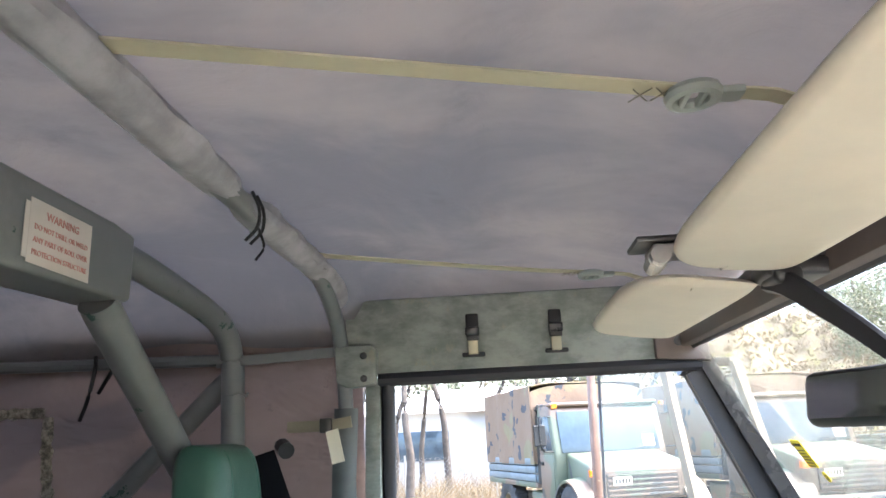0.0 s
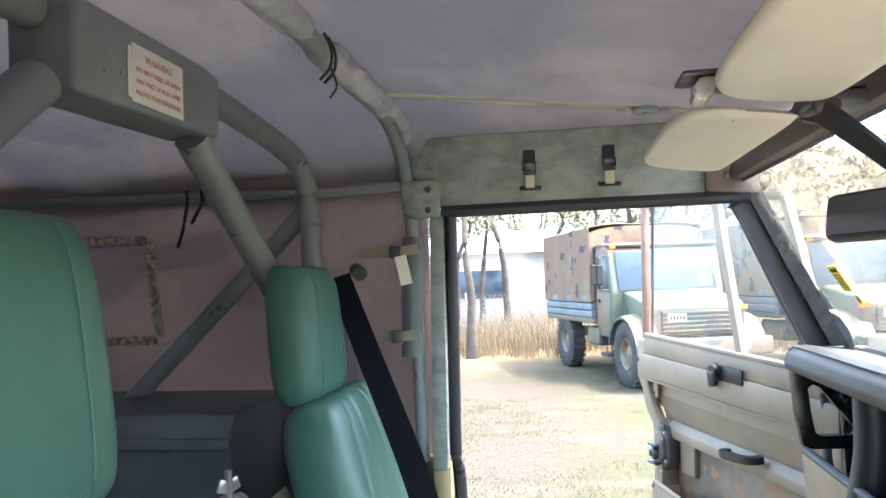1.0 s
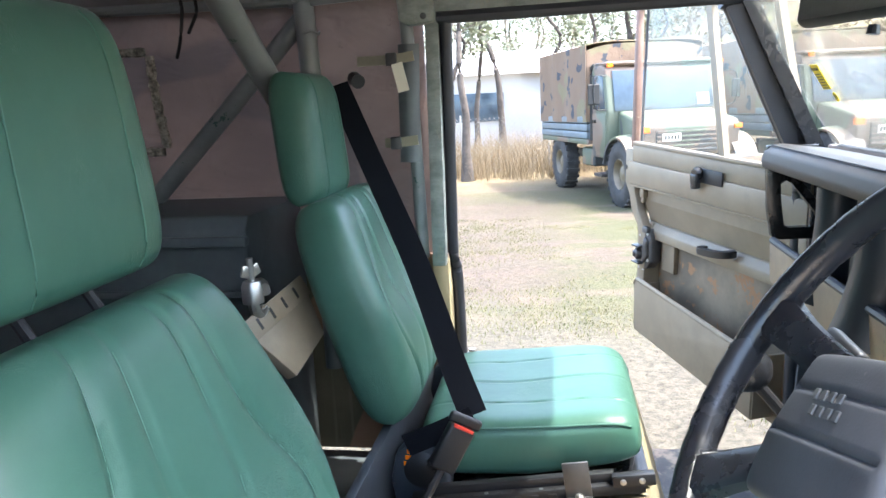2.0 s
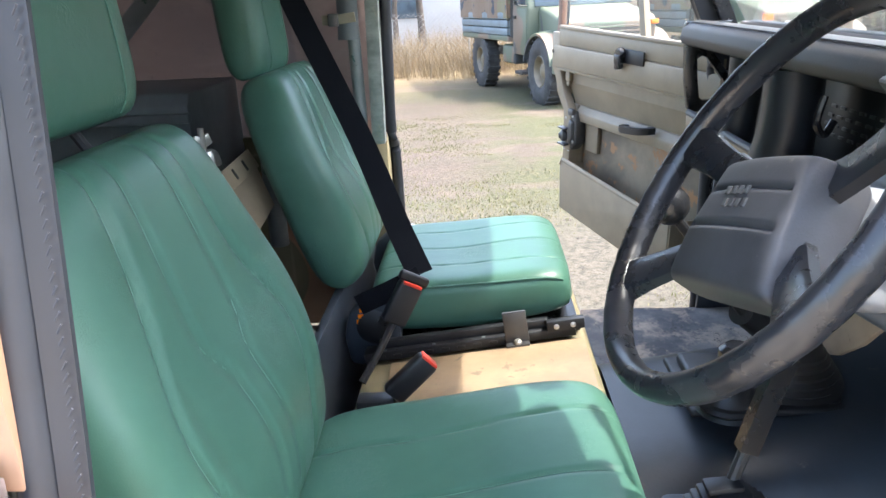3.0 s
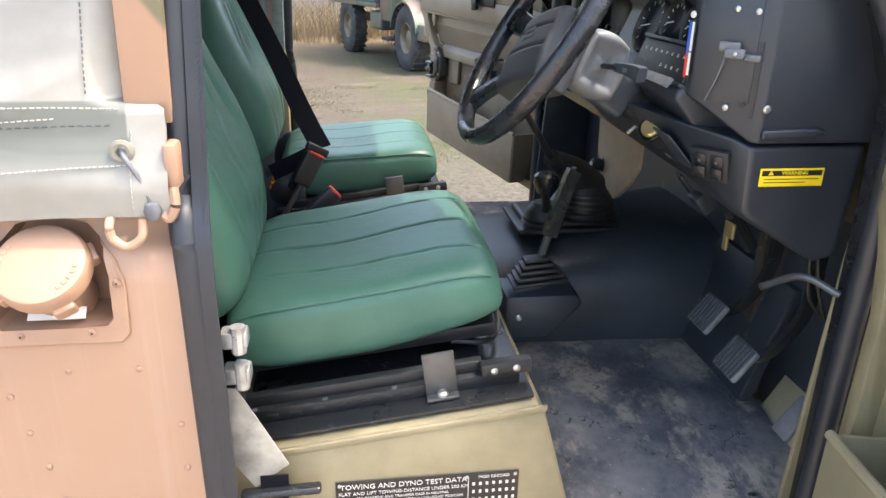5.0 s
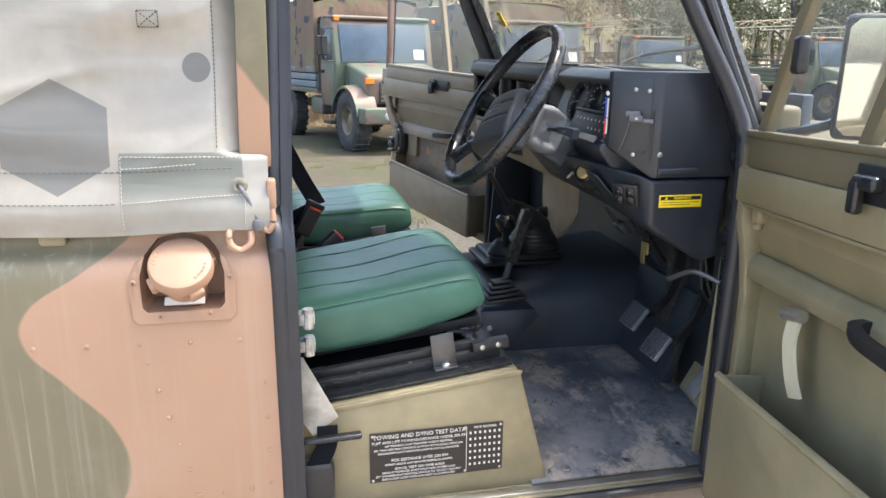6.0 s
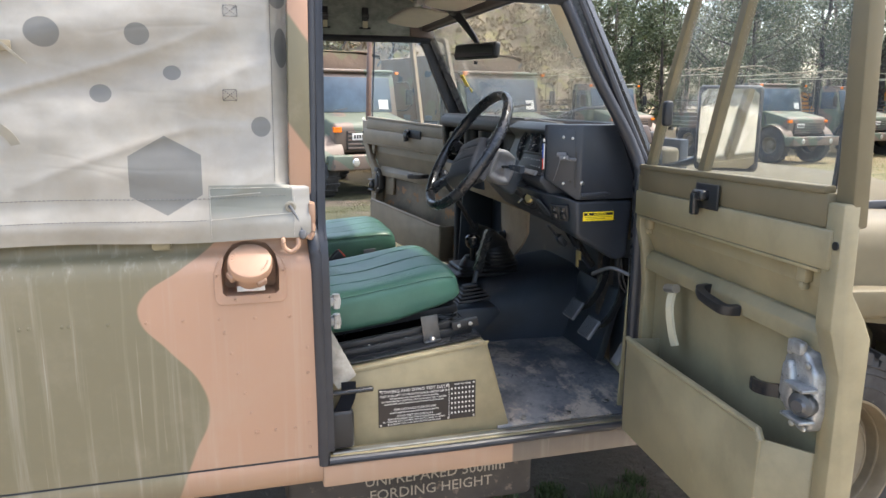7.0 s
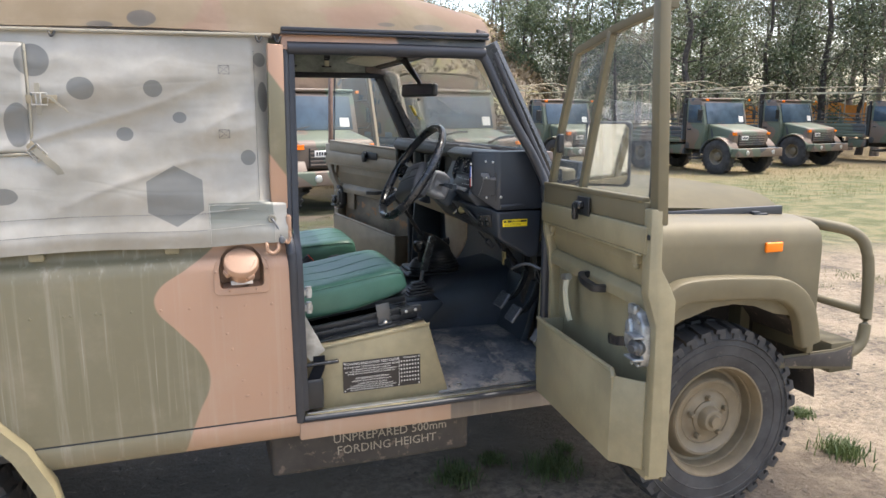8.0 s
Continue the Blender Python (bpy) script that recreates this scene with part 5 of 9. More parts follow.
# gauges behind the wheel
gm = Vector((-0.94, 0.0, 0.34)).to_track_quat("Z", "Y").to_matrix().to_4x4()
for y, z, r in ((0.430, 1.482, 0.050), (0.334, 1.493, 0.035), (0.256, 1.493, 0.035)):
    g = part("gauge", lathe([(0, 0), (r * 0.93, 0), (r * 0.95, 0.010), (r, 0.014), (r * 1.06, 0.010), (r * 1.06, -0.02), (0, -0.02)], Matrix.Translation((0.713, y, z)) @ gm, 36), "black", dash, "round dial with pale needle and ticks")
    f = axes((0.706, y, z + 0.001), (0, -1, 0), (0.34, 0, 0.94))
    for i in range(11):
        a = radians(-130 + 26 * i)
        part("tick", moved(box(-0.0008, 0.0008, r * 0.72, r * 0.88, 0, 0.0006, 0), f @ pose(0, 0, 0.001, 0, 0, math.degrees(a))), "bone", g)
    part("needle", moved(box(-0.001, 0.001, 0, r * 0.7, 0.001, 0.002, 0), f @ pose(0, 0, 0.001, 0, 0, 100)), "bone", g)
wl = part("warning_lamp_panel", moved(box(-0.100, 0.100, -0.027, 0.027, -0.006, 0.004, 0.003), axes((0.672, 0.280, 1.441), (0, -1, 0), (0.42, 0, 0.91))), "black", dash, "black warning lamp panel")
wf = axes((0.6675, 0.280, 1.443), (0, -1, 0), (0.42, 0, 0.91))
for i in range(8):
    for j in range(2):
        if j and i in (2, 3):
            continue
        f = wf @ pose(-0.074 + 0.0205 * i, 0.010 - 0.020 * j, 0)
        k = (i * 3 + j * 2) % 5
        part("symbol", moved(merge(box(-0.0035, 0.0035, 0.0022, 0.0031, 0, 0.0006, 0), box(-0.0035, -0.0025, -0.003, 0.0022, 0, 0.0006, 0), box(0.0006 * k, 0.0006 * k + 0.0010, -0.003, 0.0010, 0, 0.0006, 0), box(-0.001, 0.0035, -0.0030, -0.0021, 0, 0.0006, 0)), f @ Matrix.Scale(0.75, 4)), "cowl" if j and i < 2 else "bone", wl)
for d in (-0.030, 0.030):
    part("panel_rim", moved(box(-0.104, 0.104, d - 0.003, d + 0.003, -0.006, 0.008, 0.002), axes((0.672, 0.280, 1.441), (0, -1, 0), (0.42, 0, 0.91))), "dash", wl)
# lighter grey on the lip paints the light caught by this edge
part("panel_lip", prism([(0.640, 1.412), (0.652, 1.424), (0.656, 1.420), (0.646, 1.408)], "y", 0.20, 0.50, 0.001), "cowl", dash, "grey lip below the dials, its lit edge painted in")
# switch face: knob, toggle, slots, blank plate and a pair of rockers
SLOPE = Vector((0.092, 0, -0.098)).normalized()
OUT = Vector((-0.098, 0, -0.092)).normalized()


def on_face(y, d, lift=0.0):
    """A frame on the switch face at y, d metres below its upper edge: x across, y up the slope, z out."""
    return axes(Vector((0.626, y, 1.369)) + SLOPE * d + OUT * lift, (0, -1, 0), tuple(-SLOPE))


KNOB = Matrix.Translation((0.664, 0.276, 1.330)) @ Vector((-0.70, -0.52, 0.45)).to_track_quat("Z", "Y").to_matrix().to_4x4()
part("lighter_socket", lathe([(0, 0), (0.0225, 0), (0.026, -0.03), (0, -0.03)], KNOB, 24), "black", dash)
part("lighter_socket", lathe([(0, 0.002), (0.017, 0.002), (0.021, 0.008), (0.0225, 0.006), (0.0225, 0), (0, 0)], KNOB, 28), "gloss", dash, "black ringed socket")
part("lighter_knob", lathe([(0, 0.011), (0.013, 0.011), (0.016, 0.008), (0.0165, 0.003), (0, 0.003)], KNOB, 28), "brass", dash, "round brass-faced knob")
tg = part("toggle", lathe([(0, 0.020), (0.003, 0.020), (0.0035, 0.006), (0.006, 0.004), (0.006, 0), (0, 0)], on_face(0.345, 0.062, 0.0), 12), "steel", dash, "small bright toggle switch")
part("toggle_tip", lathe([(0, 0.025), (0.003, 0.024), (0.0035, 0.019), (0, 0.019)], on_face(0.345, 0.062, 0.0), 10), "brass", tg)
for y in (0.395, 0.300):
    part("bright_slot", moved(box(-0.010, 0.010, -0.003, 0.003, 0, 0.0016, 0.001), on_face(y, 0.124)), "cowl", dash)
part("blank_plate", moved(box(-0.030, 0.030, -0.040, 0.040, 0, 0.003, 0.002), on_face(0.215, 0.078, 0.0)), "tunnel", dash, "plain blanking plate")
part("face_panel", moved(box(-0.10, 0.10, -0.052, 0.052, 0, 0.002, 0.001), on_face(0.48, 0.062, 0.0)), "tunnel", dash, "matt black panel beside the column")
rk = axes((0.7060, 0.150, 1.302), (0.62, -0.78, 0.0), (-0.30, -0.1, 0.95))
part("switch_frame", moved(box(-0.030, 0.030, -0.026, 0.026, -0.010, 0.003, 0.003), rk), "black", dash, "black switch surround")
for k in (-0.013, 0.013):
    rs = part("rocker_switch", moved(merge(box(k - 0.010, k + 0.010, -0.020, 0.0, 0.0, 0.009, 0.003), box(k - 0.010, k + 0.010, 0.0, 0.020, 0.0, 0.006, 0.003)), rk), "gloss", dash, "black rocker switch")
    part("switch_mark", moved(box(k - 0.002, k + 0.002, 0.007, 0.011, 0.006, 0.0066, 0), rk), "cowl", rs)
# top pad and parcel shelf to the passenger side
part("top_pad", prism([(0.955, 1.548), (0.800, 1.570), (0.774, 1.567), (0.758, 1.553), (0.752, 1.530), (0.757, 1.515), (0.778, 1.506), (0.955, 1.508)], "y", 0.60, 1.655, 0.005, 3), "dashtop", dash, "sun-faded padded dash top", 0.5)
part("pad_seam", tube([(0.7725, 0.61, 1.5675), (0.7725, 1.1, 1.5675), (0.7725, 1.645, 1.5675)], 0.0016, 6), "ink", dash)
part("top_ledge", box(0.80, 0.985, 0.11, 1.68, 1.520, 1.542, 0.006), "dashtop", dash, "dusty ledge under the windscreen")
part("shelf_back", box(0.90, 0.915, 0.62, 1.62, 1.26, 1.50, 0.003), "black", dash)
part("parcel_shelf", prism([(0.784, 1.252), (0.92, 1.237), (0.92, 1.225), (0.776, 1.238), (0.772, 1.334), (0.784, 1.336)], "y", 0.66, 1.625, 0.003), "tray", dash, "brown painted parcel shelf")
knee = part("knee_panel", prism([(0.765, 1.235), (1.065, 1.235), (1.052, 1.100), (1.000, 1.030), (0.945, 0.990), (0.880, 1.020), (0.810, 1.075), (0.765, 1.125)], "x", 0.858, 0.870, 0.004), "knee", dash, "brown panel under the parcel shelf")
part("vent_knob", lathe([(0, 0.030), (0.013, 0.029), (0.017, 0.024), (0.017, 0.004), (0.022, 0), (0, 0)], Matrix.Translation((0.858, 1.010, 1.074)) @ pose(0, 0, 0, 0, -90, 0), 22), "black", knee, "round black knob with pale cap")
part("cap", lathe([(0, 0.0315), (0.008, 0.0312), (0.010, 0.029), (0, 0.029)], Matrix.Translation((0.858, 1.010, 1.074)) @ pose(0, 0, 0, 0, -90, 0), 18), "bone", knee)
eb = part("end_bracket", prism([(0.762, 1.566), (0.768, 1.42), (0.780, 1.346), (0.800, 1.338), (0.925, 1.340), (0.930, 1.372), (0.835, 1.492), (0.850, 1.520), (0.880, 1.566)], "y", 1.640, 1.662, 0.004, 2), "gloss", dash, "black pressed bracket at the dash end")
cut(eb, prism([(0.797, 1.474), (0.801, 1.420), (0.808, 1.376), (0.818, 1.368), (0.888, 1.370), (0.896, 1.380), (0.822, 1.476), (0.808, 1.482)], "y", 1.60, 1.70, 0))
for y, r in ((1.325, 0.036), (1.075, 0.052)):
    part("air_duct", sweep(smooth_path([(0.812, y, 1.505), (0.812, y + 0.004, 1.42), (0.806, y + 0.016, 1.335), (0.802, y + 0.024, 1.270)], 4), circle(1, 20), scale=[r * (1 + 0.35 * max(0, (i - 5) / 7) ** 1.5) for i in range(13)], up=(1, 0, 0)), "dash", dash, "round black air duct under the pad")
part("shelf_edge", tube([(0.777, 0.62, 1.338), (0.776, 1.1, 1.338), (0.780, 1.625, 1.340)], 0.009, 8), "seal", dash, "black foam edge on the shelf")
for k in range(4):
    for i in range(6):
        part("vent_slot", moved(box(-0.002, 0.002, -0.010, 0.010, -0.003, 0.003, 0.001), pose(0.899, 0.92 + 0.035 * i + 0.01 * k, 1.43 - 0.018 * k)), "darksteel", dash)
part("dash_clip", tube([(0.752, 0.82, 1.49), (0.745, 0.82, 1.45), (0.76, 0.825, 1.43), (0.775, 0.83, 1.45)], 0.006, 8), "gloss", dash)

# ---- steering wheel and column ----
WC = Vector((0.478, 0.345, 1.478))
wq = Matrix.Translation(WC) @ Vector((-0.84, 0, 0.54)).to_track_quat("Z", "Y").to_matrix().to_4x4() 
wr = wq @ pose(0, 0, 0, 0, 0, 18)
sw_ = new("steering_wheel")
sw_.parent, sw_.matrix_parent_inverse = car, Matrix.Translation(-car.location)
tagged(sw_, "black plastic four-spoke steering wheel with padded boss")
R = 0.199
ringp = [wq @ Vector((R * math.cos(2 * math.pi * i / 180), R * math.sin(2 * math.pi * i / 180), 0)) for i in range(180)]
n_ax = (wq.to_3x3() @ Vector((0, 0, 1))).normalized()
oval = [(0.0135 * math.cos(a), 0.0165 * math.sin(a)) for a in [2 * math.pi * i / 14 for i in range(14)]]
grips = [1 + 0.020 * math.cos(2 * math.pi * i / 4) * min(1, max(0, (abs(math.cos(2 * math.pi * i / 180 - 0.3)) - 0.45) * 6)) for i in range(180)]
part("rim", sweep(ringp, oval, True, up=n_ax, scale=grips), "rim", sw_, "glossy black moulded rim", 1.2)
for a in (20, 160, 215, 325):
    c, s = math.cos(radians(a)), math.sin(radians(a))
    pts = [wr @ Vector((c * q, s * q, zz)) for q, zz in ((0.045, -0.030), (0.09, -0.026), (0.15, -0.012), (0.198, -0.002))]
    part("spoke", sweep(smooth_path(pts, 4), [(-0.020, -0.007), (0.020, -0.007), (0.019, 0.004), (0.013, 0.008), (-0.013, 0.008), (-0.019, 0.004)], up=n_ax, scale=[1.35 - 0.42 * math.sin(math.pi * (i / 12) ** 0.8) for i in range(13)]), "rim", sw_)
def boss(u, v, side):
    body = max(0, 1 - abs(u) ** 14) ** 0.22 * max(0, 1 - abs(v) ** 14) ** 0.22
    x, y = 0.082 * v * (1 - 0.12 * u), 0.066 * u
    g = 0.0045 * (math.exp(-((u - 0.46) / 0.035) ** 2) + math.exp(-((u + 0.12) / 0.035) ** 2)) * (1 if abs(v) < 0.86 else 0)
    dome = 0.006 * (1 - v * v) - 0.010 * max(0, -0.2 - u)
    return wr @ Vector((x, y - 0.030, -0.032 + (0.034 * body + dome - g if side > 0 else -0.034 * body)))


pad = part("boss_pad", pillow(boss, 60, 48), "bossp", sw_, "black padded boss with worn raised badge", 1.0)
for i in range(2):
    for j in range(4):
        part("badge_bar", moved(box(-0.0035, 0.0035, -0.0045, 0.0045, 0, 0.002, 0.0008, 1), wr @ pose(-0.022 + 0.011 * j + 0.006 * i, -0.004 - 0.013 * i, 0.0075)), "darksteel", pad)
col_end = WC - n_ax * 0.36
part("column", tube([WC - n_ax * 0.04, WC - n_ax * 0.12, col_end], 0.032, 18, 1), "black", sw_)
part("column_shroud", moved(box(-0.034, 0.034, -0.044, 0.030, -0.20, -0.105, 0.014, 3), wq), "tunnel", sw_, "black column shroud")
for k, ln in ((-1, 0.15), (1, 0.12)):
    if (wq @ Vector((k, 0, 0))).y < WC.y:
        continue
    p = [wq @ Vector((k * 0.045, 0.0, -0.085)), wq @ Vector((k * 0.09, 0.004, -0.080)), wq @ Vector((k * ln, 0.008, -0.070))]
    stk = part("column_stalk", tube(p, 0.006, 8, 4), "gloss", sw_, "black column stalk")
    m = axes(p[-1], tuple(p[-1] - p[-2]), tuple(n_ax))
    part("stalk_paddle", moved(box(-0.005, 0.055, -0.008, 0.008, -0.015, 0.015, 0.005, 3), m), "black", stk)
    part("stalk_symbol", moved(box(0.012, 0.028, 0.008, 0.0086, -0.004, 0.004, 0), m), "bone", stk)
side_m = axes((0.572, 0.318, 1.428), (0.90, 0.20, -0.38), (0.36, 0.10, 0.93))


def stalk_boot(u, v, side):
    """Round-cornered rubber boot: thick rolled rim, dished middle, raised collar round the stalk."""
    p, q = u * math.sqrt(1 - 0.36 * v * v), v * math.sqrt(1 - 0.36 * u * u)
    d = max(abs(u), abs(v))
    body = max(0, 1 - d ** 8) ** 0.4
    dish = -0.015 * math.exp(-(d / 0.60) ** 5) + 0.012 * math.exp(-(d / 0.16) ** 2)
    return side_m @ Vector((0.049 * q * (1 - 0.08 * u), 0.055 * p, (0.028 + dish) * body if side > 0 else -0.024 * body))


cb = part("stalk_boot", pillow(stalk_boot, 40, 40), "cowl", sw_, "scuffed grey rubber stalk boot", 1.2)
ps = [side_m @ Vector((0, 0, 0.02)), Vector((0.582, 0.270, 1.430)), Vector((0.590, 0.248, 1.430))]
part("boot_stalk", tube(ps, 0.0045, 8, 4), "gloss", cb)
pp = smooth_path([(0.586, 0.262, 1.431), (0.594, 0.238, 1.431), (0.602, 0.212, 1.429), (0.604, 0.200, 1.427)], 4)
part("boot_paddle", sweep(pp, [(-0.006, -0.009), (0.006, -0.009), (0.007, 0.0), (0.006, 0.009), (-0.006, 0.009), (-0.007, 0.0)], scale=[0.7 + 0.5 * min(1, i / 9) for i in range(len(pp))]), "tunnel", cb, "grey-black stalk paddle with wiper symbol")
part("stalk_symbol", moved(box(-0.005, 0.005, -0.003, 0.003, 0, 0.0006, 0), axes((0.5865, 0.226, 1.431), (0.3, -0.95, 0), (0, 0, 1))), "cowl", cb)

# ---- levers and pedals ----
def gaiter(o, rings, m=None):
    prof = []
    for r, z in rings:
        prof += [(r, z), (r * 0.9, z + 0.006)]
    prof.append((0, prof[-1][1]))
    return lathe(prof, Matrix.Translation(o) @ (m or Matrix()), 30)


gl = part("gear_lever", tube([(0.745, 0.86, 1.06), (0.70, 0.825, 1.115), (0.652, 0.795, 1.150), (0.58, 0.770, 1.255), (0.517, 0.742, 1.335)], 0.008, 10), "black", car, "long black gear lever with ball knob")
part("knob", lathe([(0, 0.030), (0.016, 0.027), (0.027, 0.014), (0.031, 0), (0.028, -0.012), (0.018, -0.026), (0.010, -0.033), (0, -0.033)], Matrix.Translation((0.508, 0.735, 1.352)) @ pose(0, 0, 0, 25, -30, 0), 24), "gloss", gl)
part("gaiter", gaiter((0.765, 0.87, 0.985), [(0.098, 0), (0.094, 0.012), (0.087, 0.024), (0.079, 0.036), (0.071, 0.048), (0.063, 0.060), (0.055, 0.074)]), "black", gl, "ribbed black rubber gaiter")
part("gaiter_sleeve", sweep(smooth_path([(0.775, 0.875, 1.050), (0.735, 0.850, 1.092), (0.690, 0.820, 1.125), (0.650, 0.794, 1.150)], 4), circle(1, 18), scale=[0.050 - 0.028 * min(1, i / 11) for i in range(13)]), "black", gl, "moulded sleeve round the lever")
part("gaiter_plate", merge(box(0.580, 0.850, 0.785, 0.985, 0.955, 0.970, 0.012, 3), box(0.60, 0.84, 0.80, 0.97, 0.966, 0.988, 0.012, 3)), "black", gl, "stepped rubber base flange")
tl = part("transfer_lever", tube([(0.640, 0.765, 0.99), (0.616, 0.70, 1.10)], 0.010, 10, 1), "black", car, "short black transfer lever")
part("knob", lathe([(0, 0.024), (0.018, 0.024), (0.027, 0.016), (0.028, -0.004), (0.018, -0.024), (0, -0.026)], Matrix.Translation((0.612, 0.692, 1.118)), 24), "gloss", tl)
part("gaiter", gaiter((0.632, 0.765, 0.985), [(0.050, 0), (0.052, 0.014), (0.049, 0.028), (0.040, 0.044), (0.028, 0.058)]), "black", tl)
hb = part("hand_brake", tube([(0.567, 0.575, 0.94), (0.602, 0.59, 1.045)], 0.009, 10, 1), "darksteel", car, "black hand brake lever with rubber gaiter")
part("grip", sweep([Vector((0.597, 0.588, 1.03)), Vector((0.612, 0.592, 1.08)), Vector((0.637, 0.599, 1.155)), Vector((0.645, 0.601, 1.172))], [(-0.012, -0.015), (0.012, -0.015), (0.012, 0.012), (-0.012, 0.012)], up=(-1, 0, 0.3)), "gloss", hb)
part("button", lathe([(0, 0.006), (0.006, 0.005), (0.007, 0), (0, 0)], Matrix.Translation((0.646, 0.601, 1.173)), 12), "darksteel", hb)
part("gaiter", merge(*[moved(box(-0.062 + 0.008 * i, 0.062 - 0.010 * i, -0.036 + 0.005 * i, 0.036 - 0.005 * i, 0.012 * i, 0.012 * i + 0.010, 0.004, 2), pose(0.575, 0.572, 0.930, 0, -6, 0)) for i in range(5)]), "black", hb, "stepped black rubber gaiter")
for y, nm in ((0.262, "brake_pedal"), (0.406, "clutch_pedal")):
    x = 0.88 if y < 0.3 else 0.893
    z = 0.895 if y < 0.3 else 0.918
    m = Matrix.Translation((x, y, z)) @ pose(0, 0, 0, 0, 36, 0)
    pd = part(nm, moved(box(-0.007, 0.007, -0.040, 0.040, -0.036, 0.036, 0.006, 3), m), "cowl", car, "worn grey ribbed rubber pedal on a black arm")
    for i in range(7):
        part("rib", moved(box(-0.010, -0.006, -0.036 + 0.0105 * i, -0.031 + 0.0105 * i, -0.033, 0.033, 0.001, 1), m), "black", pd)
    part("arm", sweep(smooth_path([(x + 0.008, y - 0.01, z), (x + 0.05, y - 0.03, z + 0.03), (x + 0.085, y - 0.05, z + 0.12), (x + 0.09, y - 0.05, z + 0.24)], 5), [(-0.006, -0.011), (0.006, -0.011), (0.006, 0.011), (-0.006, 0.011)], up=(1, 0, 0)), "gloss", pd)
part("accelerator_pedal", moved(box(-0.005, 0.005, -0.022, 0.022, -0.04, 0.04, 0.005, 2), pose(0.93, 0.135, 0.845, 0, 35, 0)), "cowl", car, "small worn grey accelerator pedal")
part("steering_shaft", tube([col_end, (0.93, 0.36, 1.08)], 0.014, 10, 1), "gloss", car)
part("bracket", merge(box(0.870, 0.876, 0.330, 0.362, 1.108, 1.138, 0.002), box(0.870, 0.876, 0.346, 0.362, 1.080, 1.112, 0.002)), "brass", car, "bent brass-coloured bracket under the dash")
part("under_dash_switch", merge(moved(box(-0.010, 0.010, -0.018, 0.018, -0.020, 0.020, 0.003), pose(0.806, 0.345, 1.178, 0, -40, 0)), moved(box(-0.003, 0.003, -0.012, 0.012, -0.034, 0.034, 0.002), pose(0.786, 0.362, 1.202, 0, -40, 0))), "dash", car, "small box on a bracket under the fascia")
part("handle_rod", tube([(0.795, 0.10, 1.12), (0.86, 0.10, 1.135), (0.90, 0.06, 1.12)], 0.006, 8), "darksteel", car)
for k in range(2):
    c = tube([(0.93, 0.17 + 0.02 * k, 1.15), (0.94, 0.16 + 0.02 * k, 1.08 - 0.02 * k), (0.97, 0.16, 1.02), (1.03, 0.16, 0.98)], 0.003, 6)
    part("cable", c, "ink", car)

